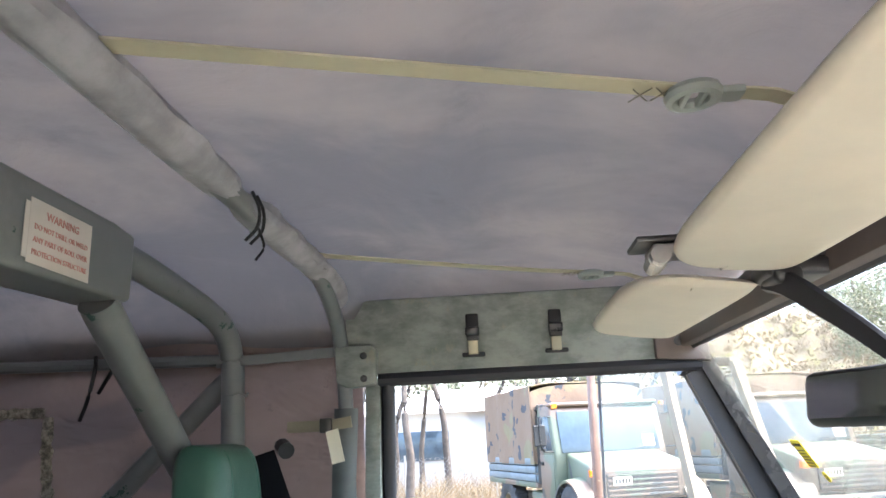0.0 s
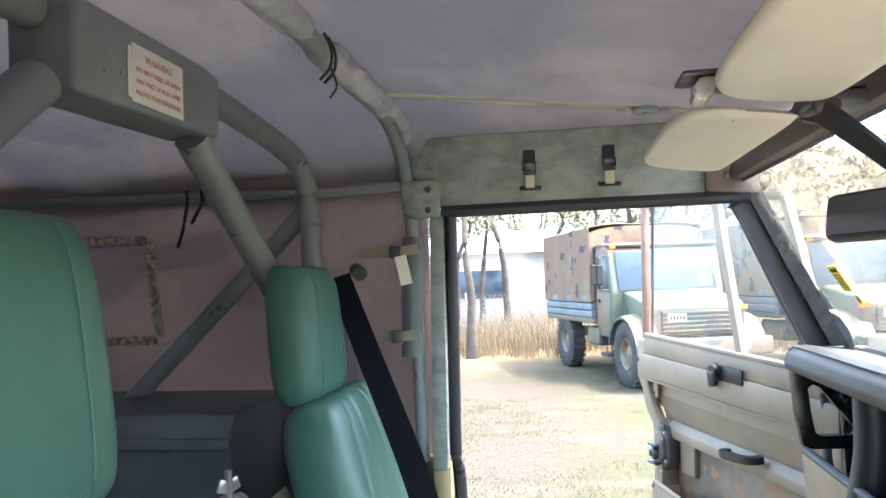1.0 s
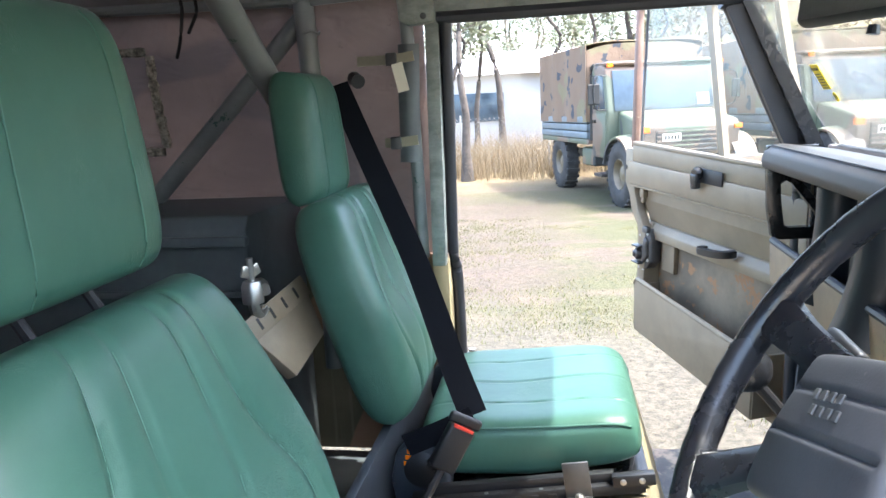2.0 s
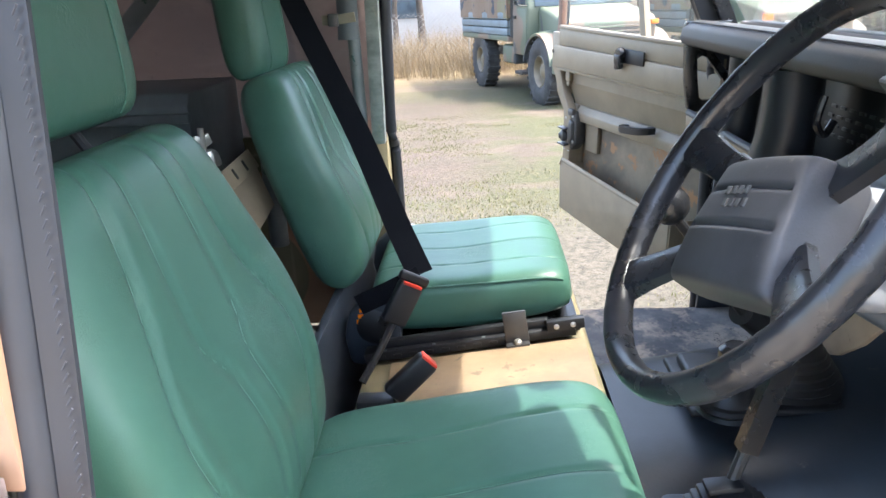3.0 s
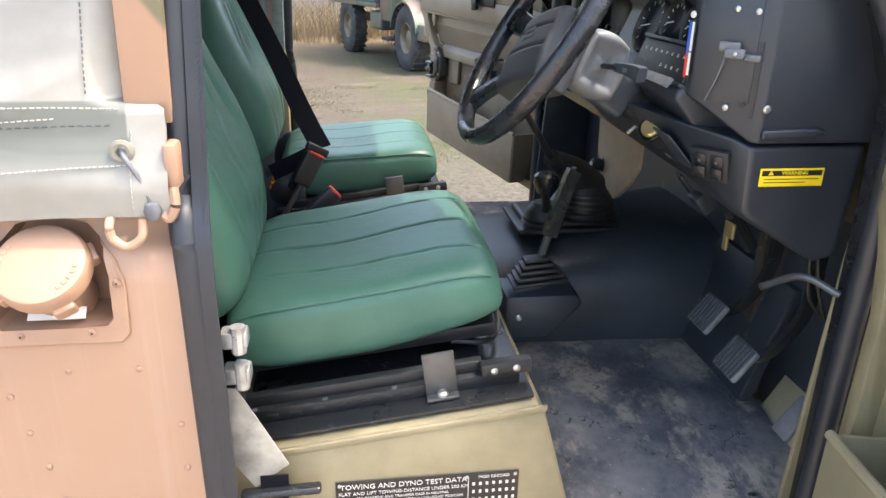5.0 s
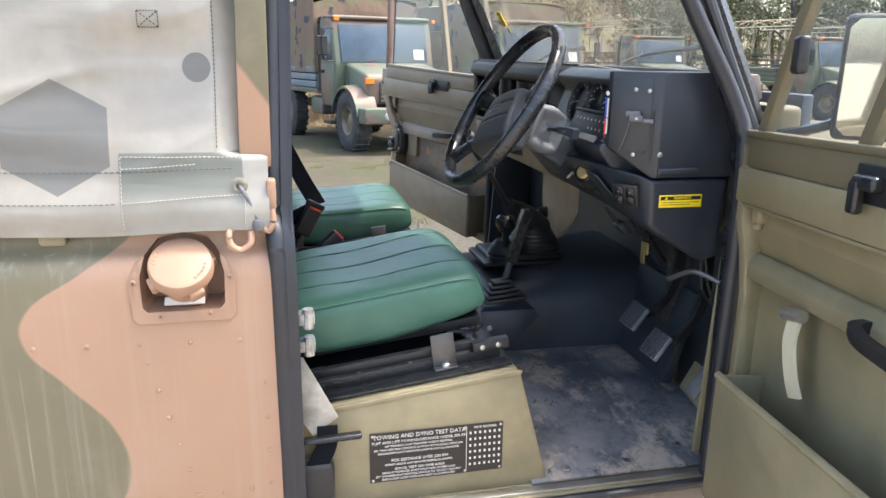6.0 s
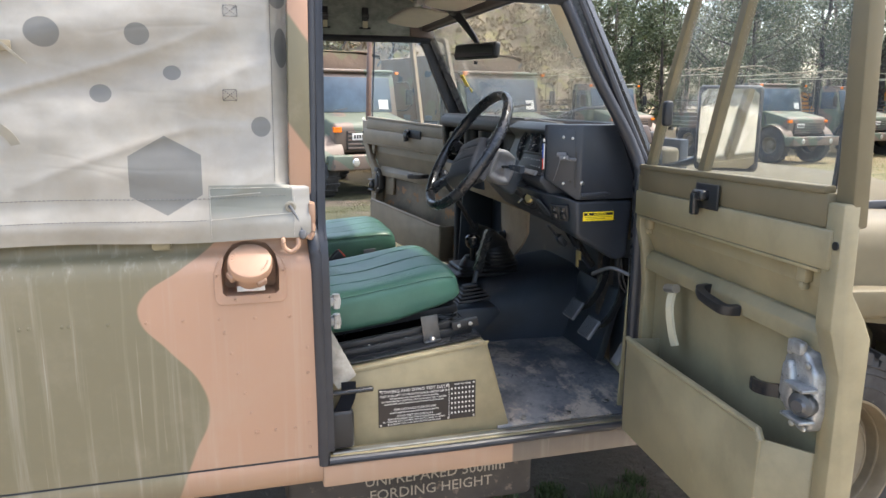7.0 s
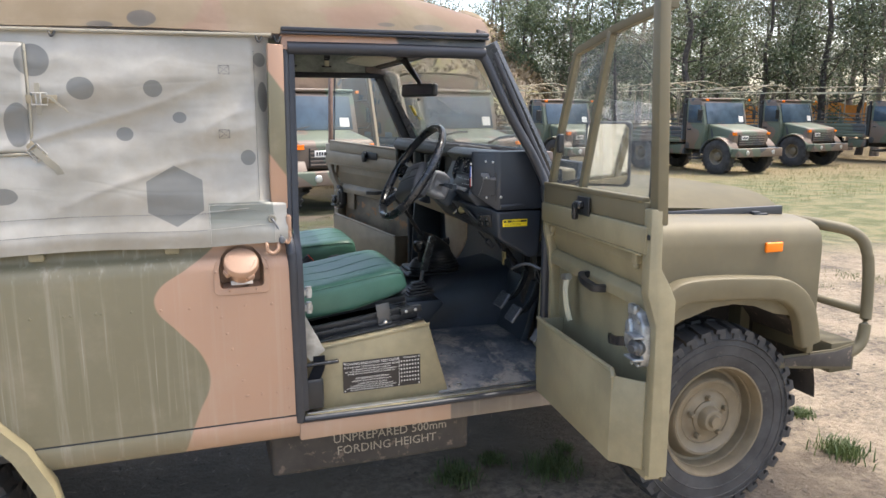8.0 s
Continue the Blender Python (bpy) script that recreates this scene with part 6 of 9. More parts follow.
# ---- doors: s runs from the hinge, y outwards ----
def door(name, hinge, way, rise, flip, label, worn, drop=0.0, shift=0.0, pocket=0.045):
    """Lower shell with shoulder, rails and pocket; upper window frame with two panes."""
    d = new(name)
    d.parent, d.matrix_parent_inverse = car, Matrix.Translation(-car.location)
    tagged(d, label)
    sx = Vector((way[0], way[1], 0)).normalized()
    sx = (sx + Vector((0, 0, math.tan(radians(rise))))).normalized()
    out = Vector((0, 0, 1)).cross(sx) * (1 if not flip else -1)
    m = Matrix((sx, out.normalized(), Vector((0, 0, 1)) - sx * (sx.z if worn else 0))).transposed().to_4x4()
    m.translation = hinge

    def add(nm, bm, mat, lab="", parent=None, sharp=0.6, raw=False):
        for v in bm.verts:
            v.co.z -= drop * min(1, max(0, (v.co.z - 1.20) / 0.2))
            if worn:
                v.co.z += (0.085 + 0.075 * v.co.x) * min(1, max(0, (1.05 - v.co.z) / 0.36)) if not raw else 0
            else:
                v.co.z += 0.045 * v.co.x / 0.895 * min(1, max(0, (1.05 - v.co.z) / 0.35))
        return part(nm, moved(bm, m), mat, parent or d, lab, sharp)

    hs = Matrix.Translation((shift, 0, 0.026 if worn else 0))
    ls = Matrix.Translation((-0.052, 0, 0.030)) if worn else Matrix.Translation((0.81, 0, 0)) @ Matrix.Diagonal((1.28, 1, 1, 1)) @ Matrix.Translation((-0.806, 0, 0))
    LEN = 0.895
    PR = 0.930 if worn else 0.962
    paint = "drab2" if worn else "drab"
    prof = [(0.0, 1.47), (0.0, 1.30), (0.006, 1.262), (0.026, 1.240), (0.040, 1.215), (0.044, 1.19), (0.044, 0.90), (0.040, 0.70), (0.036, 0.665)]

    def skin(u, v):
        n = len(prof) - 1
        k = min(int(v * n + 1e-6), n - 1)
        t = v * n - k
        z = prof[k][1] + (prof[k + 1][1] - prof[k][1]) * t
        end = LEN - 0.02 - (0.095 * min(1, max(0, (1.33 - z) / 0.13)) if worn else 0)
        return (0.01 + end * u, prof[k][0] + (prof[k + 1][0] - prof[k][0]) * t, z)

    LOW = 0.790 if worn else LEN
    add("skin", sheet(skin, 4, len(prof) - 1, 0.003), "wing", "olive outer door skin", None, 0.9)
    # trailing shut face with the shoulder step
    if worn:
        add("shut_face", prism([(0.845, 1.47), (LEN, 1.47), (LEN, 1.345), (0.880, 1.325), (0.862, 1.300), (0.850, 1.255), (0.825, 1.222), (0.800, 1.195), (0.795, 1.150), (0.795, 0.78), (0.750, 0.78), (0.750, 1.19), (0.800, 1.25), (0.830, 1.32)], "y", -0.030, 0.004, 0.004, 2), paint, "folded shut face of the door with a curved shoulder", None, 0.5)
        add("shut_flange", prism([(0.752, 1.215), (0.802, 1.215), (0.797, 1.150), (0.797, 0.778), (0.752, 0.778)], "y", 0.002, 0.046, 0.003, 2), paint)
    else:
        shut = [(-0.030, 1.47), (0.002, 1.47), (0.004, 1.30), (0.030, 1.245), (0.046, 1.20), (0.046, 0.68), (-0.004, 0.68), (-0.004, 1.13), (-0.030, 1.22)]
        add("shut_face", prism(shut, "x", LEN - 0.045, LEN, 0.005, 2), paint, "folded shut face of the door")
    add("hinge_face", prism([(-0.030, 1.47), (0.002, 1.47), (0.004, 1.30), (0.044, 1.20), (0.044, 0.67), (-0.004, 0.67), (-0.004, 1.12), (-0.016, 1.22), (-0.030, 1.30)], "x", 0.0, 0.030, 0.004, 2), paint)
    add("belt_rail", box(0.0, LEN - 0.02, -0.036, 0.004, 1.345, 1.425, 0.006), paint, "flat belt rail")
    add("belt_ledge", prism([(-0.036, 1.345), (-0.034, 1.336), (0.000, 1.334), (0.000, 1.345)], "x", 0.03, LEN - 0.045, 0.002), paint)
    add("upper_panel", prism([(-0.008, 1.335), (-0.008, 1.295), (0.008, 1.248), (0.020, 1.212), (0.026, 1.19), (0.029, 1.19), (0.023, 1.214), (0.011, 1.250), (-0.004, 1.297), (-0.004, 1.335)], "x", 0.03, LOW - 0.045 + (0.05 if worn else 0), 0.001), paint, "inner face of the upper skin", None, 0.9)
    for s0 in (0.055, 0.775):
        add("window_channel_stop", merge(box(s0, s0 + 0.028, -0.026, -0.006, 1.300, 1.338, 0.006, 2), box(s0 + 0.006, s0 + 0.022, -0.024, -0.008, 1.282, 1.302, 0.006, 2)), paint)
    # black disc paints the dark of a hole in the shut face
    add("shut_face_hole", lathe([(0, 0.0012), (0.008, 0.0012), (0.008, -0.001), (0, -0.001)], Matrix.Translation((LEN - 0.010, -0.0315, 1.40)) @ pose(0, 0, 0, 90, 0, 0), 14), "ink")
    add("mid_rail", prism([(-0.006, 1.190), (0.010, 1.215), (0.030, 1.215), (0.030, 1.160), (-0.006, 1.160)], "x", 0.02, LOW - 0.04, 0.004), paint, "folded mid rail")
    add("inner_panel", box(0.03, LOW - 0.045, 0.028, 0.034, 0.69, 1.165, 0.001), "rust" if worn else paint, "rust-stained inner panel" if worn else "inner door panel")
    add("lower_rail", box(0.02, LOW - 0.02, -0.004, 0.040, 0.667, 0.705, 0.004), paint)
    # pocket: front wall, end walls, floor; lower and upper edge at the hinge end and at the far end
    B0, B1, T0, T1, XR = (0.778, 0.832, 0.970, 1.020, 0.745) if worn else (0.690, 0.690, 0.967, 0.980, 0.785)
    pk = add("door_pocket", prism([(pocket, B0), (XR - 0.005, B1), (XR, T1 - 0.020), (XR - 0.012, T1), (pocket + 0.075, T0 + 0.004 * worn), (pocket, T0)], "y", -0.070, -0.062, 0.003), paint, "open steel door pocket", raw=worn)
    add("pocket_lip", sweep([Vector((pocket, -0.066, T0 + 0.001)), Vector((pocket + 0.075, -0.066, T0 + 0.004 * worn)), Vector((XR - 0.012, -0.066, T1 + 0.002)), Vector((XR, -0.066, T1 - 0.018))], circle(0.008, 8)), paint, "", pk, raw=worn)
    add("pocket_end", prism([(0.030, B0), (0.030, T0 - 0.003), (-0.066, T0), (-0.066, B0)], "x", pocket - 0.005, pocket + 0.003, 0.002), paint, "", pk, raw=worn)
    if worn:
        add("pocket_end", prism([(0.030, B1), (0.030, T1 - 0.022), (-0.066, T1 - 0.022), (-0.066, B1)], "x", XR - 0.009, XR - 0.001, 0.002), paint, "", pk, raw=True)
    else:
        add("pocket_end", prism([(XR - 0.006, -0.070), (XR + 0.070, -0.008), (XR + 0.070, 0.0), (XR - 0.006, -0.062)], "z", B1, T1 - 0.014, 0.002), paint, "slanting end of the pocket", pk)
    add("pocket_floor", prism([(pocket, B0 - 0.002), (XR - 0.005, B1 - 0.002), (XR - 0.005, B1 + 0.006), (pocket, B0 + 0.006)], "y", -0.066, 0.03, 0.001), paint, "", pk, raw=worn)
    # latch, grab handle, check strap, lock
    if worn:
        lt = add("latch", box(0.330, 0.445, -0.042, -0.035, 1.408, 1.452, 0.004), "black", "black inner pull latch on a plate")
        add("pull", merge(moved(lathe([(0, 0.020), (0.016, 0.018), (0.021, 0.010), (0.021, 0), (0, 0)], None, 22), axes((0.440, -0.042, 1.436), (1, 0, 0), (0, 0, 1))), prism([(0.425, 1.436), (0.459, 1.436), (0.452, 1.385), (0.422, 1.392)], "y", -0.064, -0.044, 0.006, 3)), "gloss", "", lt)
    else:
        lt = add("latch", box(0.385, 0.490, -0.042, -0.035, 1.415, 1.472, 0.004), "black", "black inner pull latch on a plate")
        add("pull", merge(box(0.402, 0.455, -0.062, -0.038, 1.435, 1.458, 0.007, 3), box(0.402, 0.424, -0.064, -0.046, 1.400, 1.45, 0.006, 3)), "gloss", "", lt)
    add("grab_handle", moved(sweep(smooth_path([(0.345, -0.006, 1.188), (0.352, -0.030, 1.186), (0.385, -0.040, 1.180), (0.44, -0.040, 1.174), (0.478, -0.034, 1.170), (0.488, -0.006, 1.170)], 5), [(-0.009, -0.010), (0.007, -0.012), (0.010, -0.004), (0.010, 0.009), (-0.009, 0.010)], up=(0, 0, 1)), hs), "black", "black rubber grab handle")
    if not worn:
        ck = add("check_strap", moved(strip([(0.168, -0.012, 1.150), (0.174, -0.022, 1.10), (0.186, -0.018, 1.04), (0.200, -0.012, 1.0)], 0.036, 0.006, up=(0, -1, 0)), hs), "strap", "pale webbing door check strap")
        add("roller", moved(tube([(0.138, -0.016, 1.142), (0.192, -0.016, 1.152)], 0.012, 10, 1), hs), "steel", "", ck)
    if worn:
        add("lock_cover", box(0.630, 0.706, 0.012, 0.030, 1.055, 1.195, 0.004), paint, "raised olive plate beside the lock")
    lock = add("door_lock", moved(merge(prism([(0.768, 1.050), (0.772, 1.135), (0.790, 1.168), (0.822, 1.160), (0.846, 1.128), (0.852, 1.060), (0.846, 1.018), (0.822, 1.004), (0.796, 1.022)], "y", -0.026, 0.020, 0.008, 3),
                                  prism([(0.778, 1.068), (0.782, 1.128), (0.800, 1.140), (0.812, 1.095), (0.806, 1.040)], "y", -0.038, -0.020, 0.007, 3),
                                  box(0.806, 0.854, -0.052, -0.020, 1.096, 1.104, 0.003, 2), box(0.806, 0.854, -0.052, -0.020, 1.036, 1.044, 0.003, 2), box(0.784, 0.818, -0.034, -0.016, 1.150, 1.176, 0.006, 2)), ls), "darksteel" if worn else "castst", "cast door lock body with rotary latch")
    add("rotor", lathe([(0, 0.016), (0.010, 0.016), (0.013, 0.010), (0.021, 0.006), (0.023, 0.0), (0.021, -0.012), (0, -0.012)], ls @ Matrix.Translation((0.838, -0.036, 1.070)) @ pose(0, 0, 0, 90, 0, 20), 20), "darksteel", "worn rotary claw", lock)
    for x, z in ((0.788, 1.150), (0.832, 1.138), (0.782, 1.055), (0.836, 1.018), (0.808, 1.014)):
        add("screw", moved(bolt((x, -0.027, z), (0, -1, 0), 0.006, 0.004), ls), "steel", "", lock)
    if not worn:
        add("lever", sweep(smooth_path([(0.772, -0.030, 1.066), (0.748, -0.044, 1.062), (0.722, -0.050, 1.060), (0.704, -0.047, 1.060)], 3), [(-0.004, -0.013), (0.004, -0.013), (0.005, 0.0), (0.004, 0.013), (-0.004, 0.013), (-0.005, 0.0)], up=(0, 0, 1)), "gloss", "", lock)
    for z in (0.80, 1.36):
        add("hinge", merge(box(-0.035, 0.03, 0.0, 0.030, z - 0.035, z + 0.035, 0.005), tube([(-0.012, 0.035, z - 0.05), (-0.012, 0.035, z + 0.05)], 0.012, 10, 1)), paint, "cast door hinge")
    # upper half: frame bars and panes
    # driver's frame takes the darker wing colour to offset the sun on it
    frame_paint = paint if worn else "wing"
    slim = 0.020 if worn else 0.0
    bar = [(-0.011, -0.010), (0.011, -0.010), (0.011, 0.010), (0.005, 0.013), (-0.011, 0.013)]
    up = [Vector((0.045, -0.012, 1.482)), Vector((0.105, -0.004, 1.66)), Vector((0.215, 0.012, 1.925))]
    wf_ = add("window_frame", merge(sweep(up, bar, up=(0, -1, 0)), sweep([up[-1], Vector((0.55, 0.014, 1.950)), Vector((LEN - 0.02, 0.012, 1.955))], bar, up=(0, -1, 0)),
                                    box(0.005, LEN - 0.045, -0.030, 0.004, 1.425, 1.485, 0.005), box(0.01, LEN - 0.05, -0.034, -0.012, 1.483, 1.497, 0.004)), frame_paint, "olive steel window frame")
    rs_ = prism([(LEN - 0.048 + slim, 1.43), (LEN + 0.0, 1.43), (LEN - 0.004, 1.965), (LEN - 0.042 + slim, 1.965)], "y", -0.020 + slim * 0.5, 0.022 - slim * 0.3, 0.005)
    if not worn:
        for v in rs_.verts:
            v.co.y = v.co.y * 0.66 - 0.020 * max(0, (v.co.z - 1.43) / 0.535)
    add("rear_stile", rs_, "rail" if worn else frame_paint, "", wf_)
    add("divider", sweep([Vector((0.36, -0.014, 1.485)), Vector((0.50, 0.010, 1.945))], [(-0.013, -0.010), (0.013, -0.010), (0.013, 0.010), (-0.013, 0.010)], up=(0, -1, 0)), frame_paint, "", wf_)
    add("stile_seal", sweep([Vector((LEN - 0.066, -0.006, 1.49)), Vector((LEN - 0.056, 0.008, 1.94))], circle(0.005, 6), up=(0, -1, 0)), "seal", "", wf_)
    add("window_catch", box(0.130, 0.160, -0.030, -0.008, 1.60, 1.665, 0.008, 3), "black", "", wf_)
    q1 = [(0.05, 1.49), (0.36, 1.49), (0.50, 1.94), (0.22, 1.92)]
    q2 = [(0.37, 1.49), (LEN - 0.06, 1.49), (LEN - 0.05, 1.945), (0.51, 1.945)]
    for q, lab in ((q1, "front pane"), (q2, "sliding pane")):
        bm = prism(q, "y", -0.002, 0.002, 0)
        for v in bm.verts:
            v.co.y += -0.012 + 0.024 * (v.co.z - 1.49) / 0.45
        pn = add("pane", bm, "glass", lab, wf_)
        pn.visible_shadow = False
    return d, m


door_r, MR = door("driver_door", Vector((0.905, -0.005, 0)), (-0.168, -0.986), 2.4, False, "olive steel door standing open, with sliding window", False, 0.040, 0.072, 0.085)
door_l, ML = door("passenger_door", Vector((0.885, W + 0.005, 0)), (-0.42, 0.907), 3.0, True, "khaki steel door standing open, rust-stained inside", True, 0.0, -0.050, 0.11)

# ---- windscreen, mirrors, visors ----
part("windscreen_frame", merge(
    prism([(0.655, 1.950), (0.690, 1.950), (0.696, 1.985), (0.660, 1.994)], "y", 0.11, W - 0.11, 0.006),
    prism([(0.915, 1.500), (0.965, 1.510), (0.950, 1.560), (0.920, 1.560)], "y", 0.08, W - 0.08, 0.005)), "headp", car, "dark brown painted windscreen frame")
pane = part("windscreen", moved(box(-0.002, 0.002, -0.77, 0.77, -0.220, 0.240, 0), Matrix.Translation((0.815, W / 2, 1.740)) @ pose(0, 0, 0, 0, -31.0, 0)), "screen", car, "dusty flat windscreen pane with haze painted in its film")
pane.visible_shadow = False
part("screen_seal", tube([(0.930, 0.14, 1.555), (0.930, W / 2, 1.555), (0.930, W - 0.14, 1.555)], 0.010, 8), "seal", car)
part("screen_seal", tube([(0.684, 0.15, 1.950), (0.684, W - 0.15, 1.950)], 0.006, 8, 1), "seal", car)
cs = part("caution_label", moved(box(-0.0030, -0.0022, -0.022, 0.022, -0.030, 0.030, 0), Matrix.Translation((0.8255, 1.490, 1.720)) @ pose(0, 0, 0, 0, -31.0, 0)), "yellow", pane, "yellow caution label")
cm = axes((0.8218, 1.490, 1.7178), (0, -1, 0), (-0.515, 0, 0.857))
part("lettering", words("CAUTION", 0.0095, cm @ pose(0, 0.020, 0.0006)), "ink", cs)
for k in range(6):
    part("print_line", moved(box(-0.017, 0.017, -0.001, 0.001, 0, 0.0004, 0), cm @ pose(0, 0.008 - 0.0068 * k, 0)), "ink", cs)
rd = part("round_label", moved(lathe([(0, 0.0004), (0.011, 0.0004), (0.011, 0), (0, 0)], None, 28), axes((0.8500, 1.470, 1.676), (0, -1, 0), (-0.515, 0, 0.857))), "yellow", pane, "round yellow numbered label")
part("lettering", words("12", 0.016, axes((0.8490, 1.470, 1.6755), (0, -1, 0), (-0.515, 0, 0.857))), "ink", rd)
part("paper_slip", moved(box(-0.003, -0.002, -0.045, 0.045, -0.09, 0.09, 0), Matrix.Translation((0.752, 0.235, 1.838)) @ pose(0, 0, 0, 0, -31.0, 0)), "paper", pane, "white paper slip behind the glass")
part("wiper_pivot", lathe([(0, 0.02), (0.012, 0.016), (0.014, 0), (0, 0)], Matrix.Translation((0.86, 0.70, 1.545)), 14), "gloss", car)
part("wiper", tube([(0.965, 0.75, 1.57), (0.952, 0.55, 1.60), (0.945, 0.28, 1.615)], 0.006, 6), "gloss", car, "black wiper arm")
part("wiper", tube([(0.965, 1.45, 1.57), (0.952, 1.25, 1.60), (0.945, 0.98, 1.615)], 0.006, 6), "gloss", car, "black wiper arm")
mm = Matrix.Translation((0.622, 0.700, 1.800)) @ pose(0, 0, 0, 0, 8, 22)
rm = part("rear_view_mirror", moved(box(-0.016, 0.012, -0.115, 0.115, -0.028, 0.028, 0.013, 4), mm), "black", car, "black rear-view mirror on a stalk")
part("glass_face", moved(box(-0.0175, -0.0165, -0.104, 0.104, -0.021, 0.021, 0), mm), "mirror", rm)
part("stalk", sweep(smooth_path([(0.625, 0.700, 1.826), (0.620, 0.755, 1.862), (0.614, 0.815, 1.898), (0.606, 0.885, 1.938), (0.602, 0.930, 1.955)], 3), [(-0.010, -0.006), (0.010, -0.006), (0.012, 0.0), (0.010, 0.006), (-0.010, 0.006), (-0.012, 0.0)], up=(-1, 0, 0.3), scale=[0.75 + 0.75 * (i / 12) for i in range(13)]), "seal", rm, "thick black mirror stalk")
part("stalk_foot", merge(box(0.585, 0.665, 0.885, 0.955, 1.950, 1.972, 0.008, 3), box(0.590, 0.625, 0.880, 0.935, 1.940, 1.962, 0.008, 3)), "darksteel", rm)
part("knob", lathe([(0, 0.01), (0.006, 0.01), (0.007, 0), (0, 0)], mm @ pose(0.0, 0, -0.045), 10), "gloss", rm)


def visor(name, y0, y1, xr, zr, xf, zf, lab):
    def f(u, v, side):
        body = max(0, 1 - abs(u) ** 8) ** 0.4 * max(0, 1 - abs(v) ** 8) ** 0.4
        k = (u + 1) / 2
        y = (y0 + y1) / 2 + (y1 - y0) / 2 * v * (1 - 0.05 * abs(u) ** 4 - (0.10 if u < 0 else 0) * abs(u) ** 3)
        return Vector((xr + (xf - xr) * k + (0.020 * abs(v) ** 6 if u < 0 else 0), y, zr + (zf - zr) * k + side * 0.011 * body))
    vs = part(name, pillow(f, 20, 30), "visor", car, lab, 1.2)
    return vs


v1 = visor("sun_visor", 0.19, 0.885, 0.445, 1.972, 0.605, 1.958, "cream vinyl sun visor folded up")
v2 = visor("sun_visor", 0.925, 1.45, 0.428, 1.968, 0.590, 1.950, "cream vinyl sun visor folded up")
for y, v in ((0.895, v1), (0.915, v2)):
    part("pivot", merge(tube([(0.455, y - 0.035, 1.980), (0.462, y + 0.03, 1.982)], 0.012, 10, 1), box(0.45, 0.50, y - 0.02, y + 0.02, 1.985, 1.998, 0.005)), "steel", v)
part("visor_bracket", box(0.43, 0.50, 0.87, 0.94, 1.998, 2.006, 0.003), "darksteel", car, "dark visor bracket")
part("visor_rod", tube([(0.57, 0.90, 1.985), (0.70, 0.90, 1.98)], 0.010, 8, 1), "darksteel", car)

# ---- canvas top ----
def roof_z(x, y):
    t = min(1.0, abs(y - W / 2) / 0.785)
    z = 2.145 - 0.19 * t ** (11 if y < W / 2 or x < -0.06 else 11 + 34 * min(1, (x + 0.06) / 0.1))
    if x > 0.25:
        z -= ((x - 0.25) / 0.5) ** 1.6 * 0.125 * (1 - t ** 8)
    else:
        z -= 0.012 * math.sin((x + 0.1) * math.pi / 0.8) ** 2 * (1 - t ** 3)
    return z


def roof(off, wave):
    def f(u, v):
        x = -2.2 + 2.905 * u
        y = 0.108 + (W - 0.216) * v
        return (x, y, roof_z(x, y) + off + wave * noise.noise(Vector((x * 4, y * 4, 7))))
    return f


part("canvas_roof", sheet(roof(0.010, 0.006), 90, 50), "roof", car, "tan camouflage canvas roof", 1.5)
part("roof_lining", sheet(roof(0.0, 0.004), 90, 50), "lining", car, "brown canvas roof seen from inside", 1.5)
part("roof_hem", sheet(lambda u, v: (-2.2 + 2.89 * u, 0.104 - 0.012 * v - 0.002 * math.sin(u * 40), 1.980 - 0.022 * v + 0.003 * math.sin(u * 23)), 60, 3, 0.003), "roof", car, "canvas hem hanging over the door", 1.5)
part("roof_edge_cord", tube([(-2.2, 0.088, 1.948), (-0.8, 0.086, 1.944), (-0.06, 0.088, 1.948)], 0.006, 8), "strapw", car, "pale roped canvas edge")
part("front_hem", tube([(0.688, 0.12, 1.975), (0.694, 0.5, 2.010), (0.696, W / 2, 2.022), (0.694, 1.3, 2.010), (0.688, W - 0.12, 1.975)], 0.012, 8), "roof", car)
part("front_lip", sheet(lambda u, v: (0.690 + 0.008 * math.sin(math.pi * u) - 0.010 * v, 0.115 + (W - 0.23) * u, 1.965 + (0.020 + 0.050 * (1 - abs(2 * u - 1) ** 4)) * v + 0.003 * math.sin(u * 31)), 50, 4, 0.003), "lining", car, "canvas lip fastened over the windscreen header", 1.5)


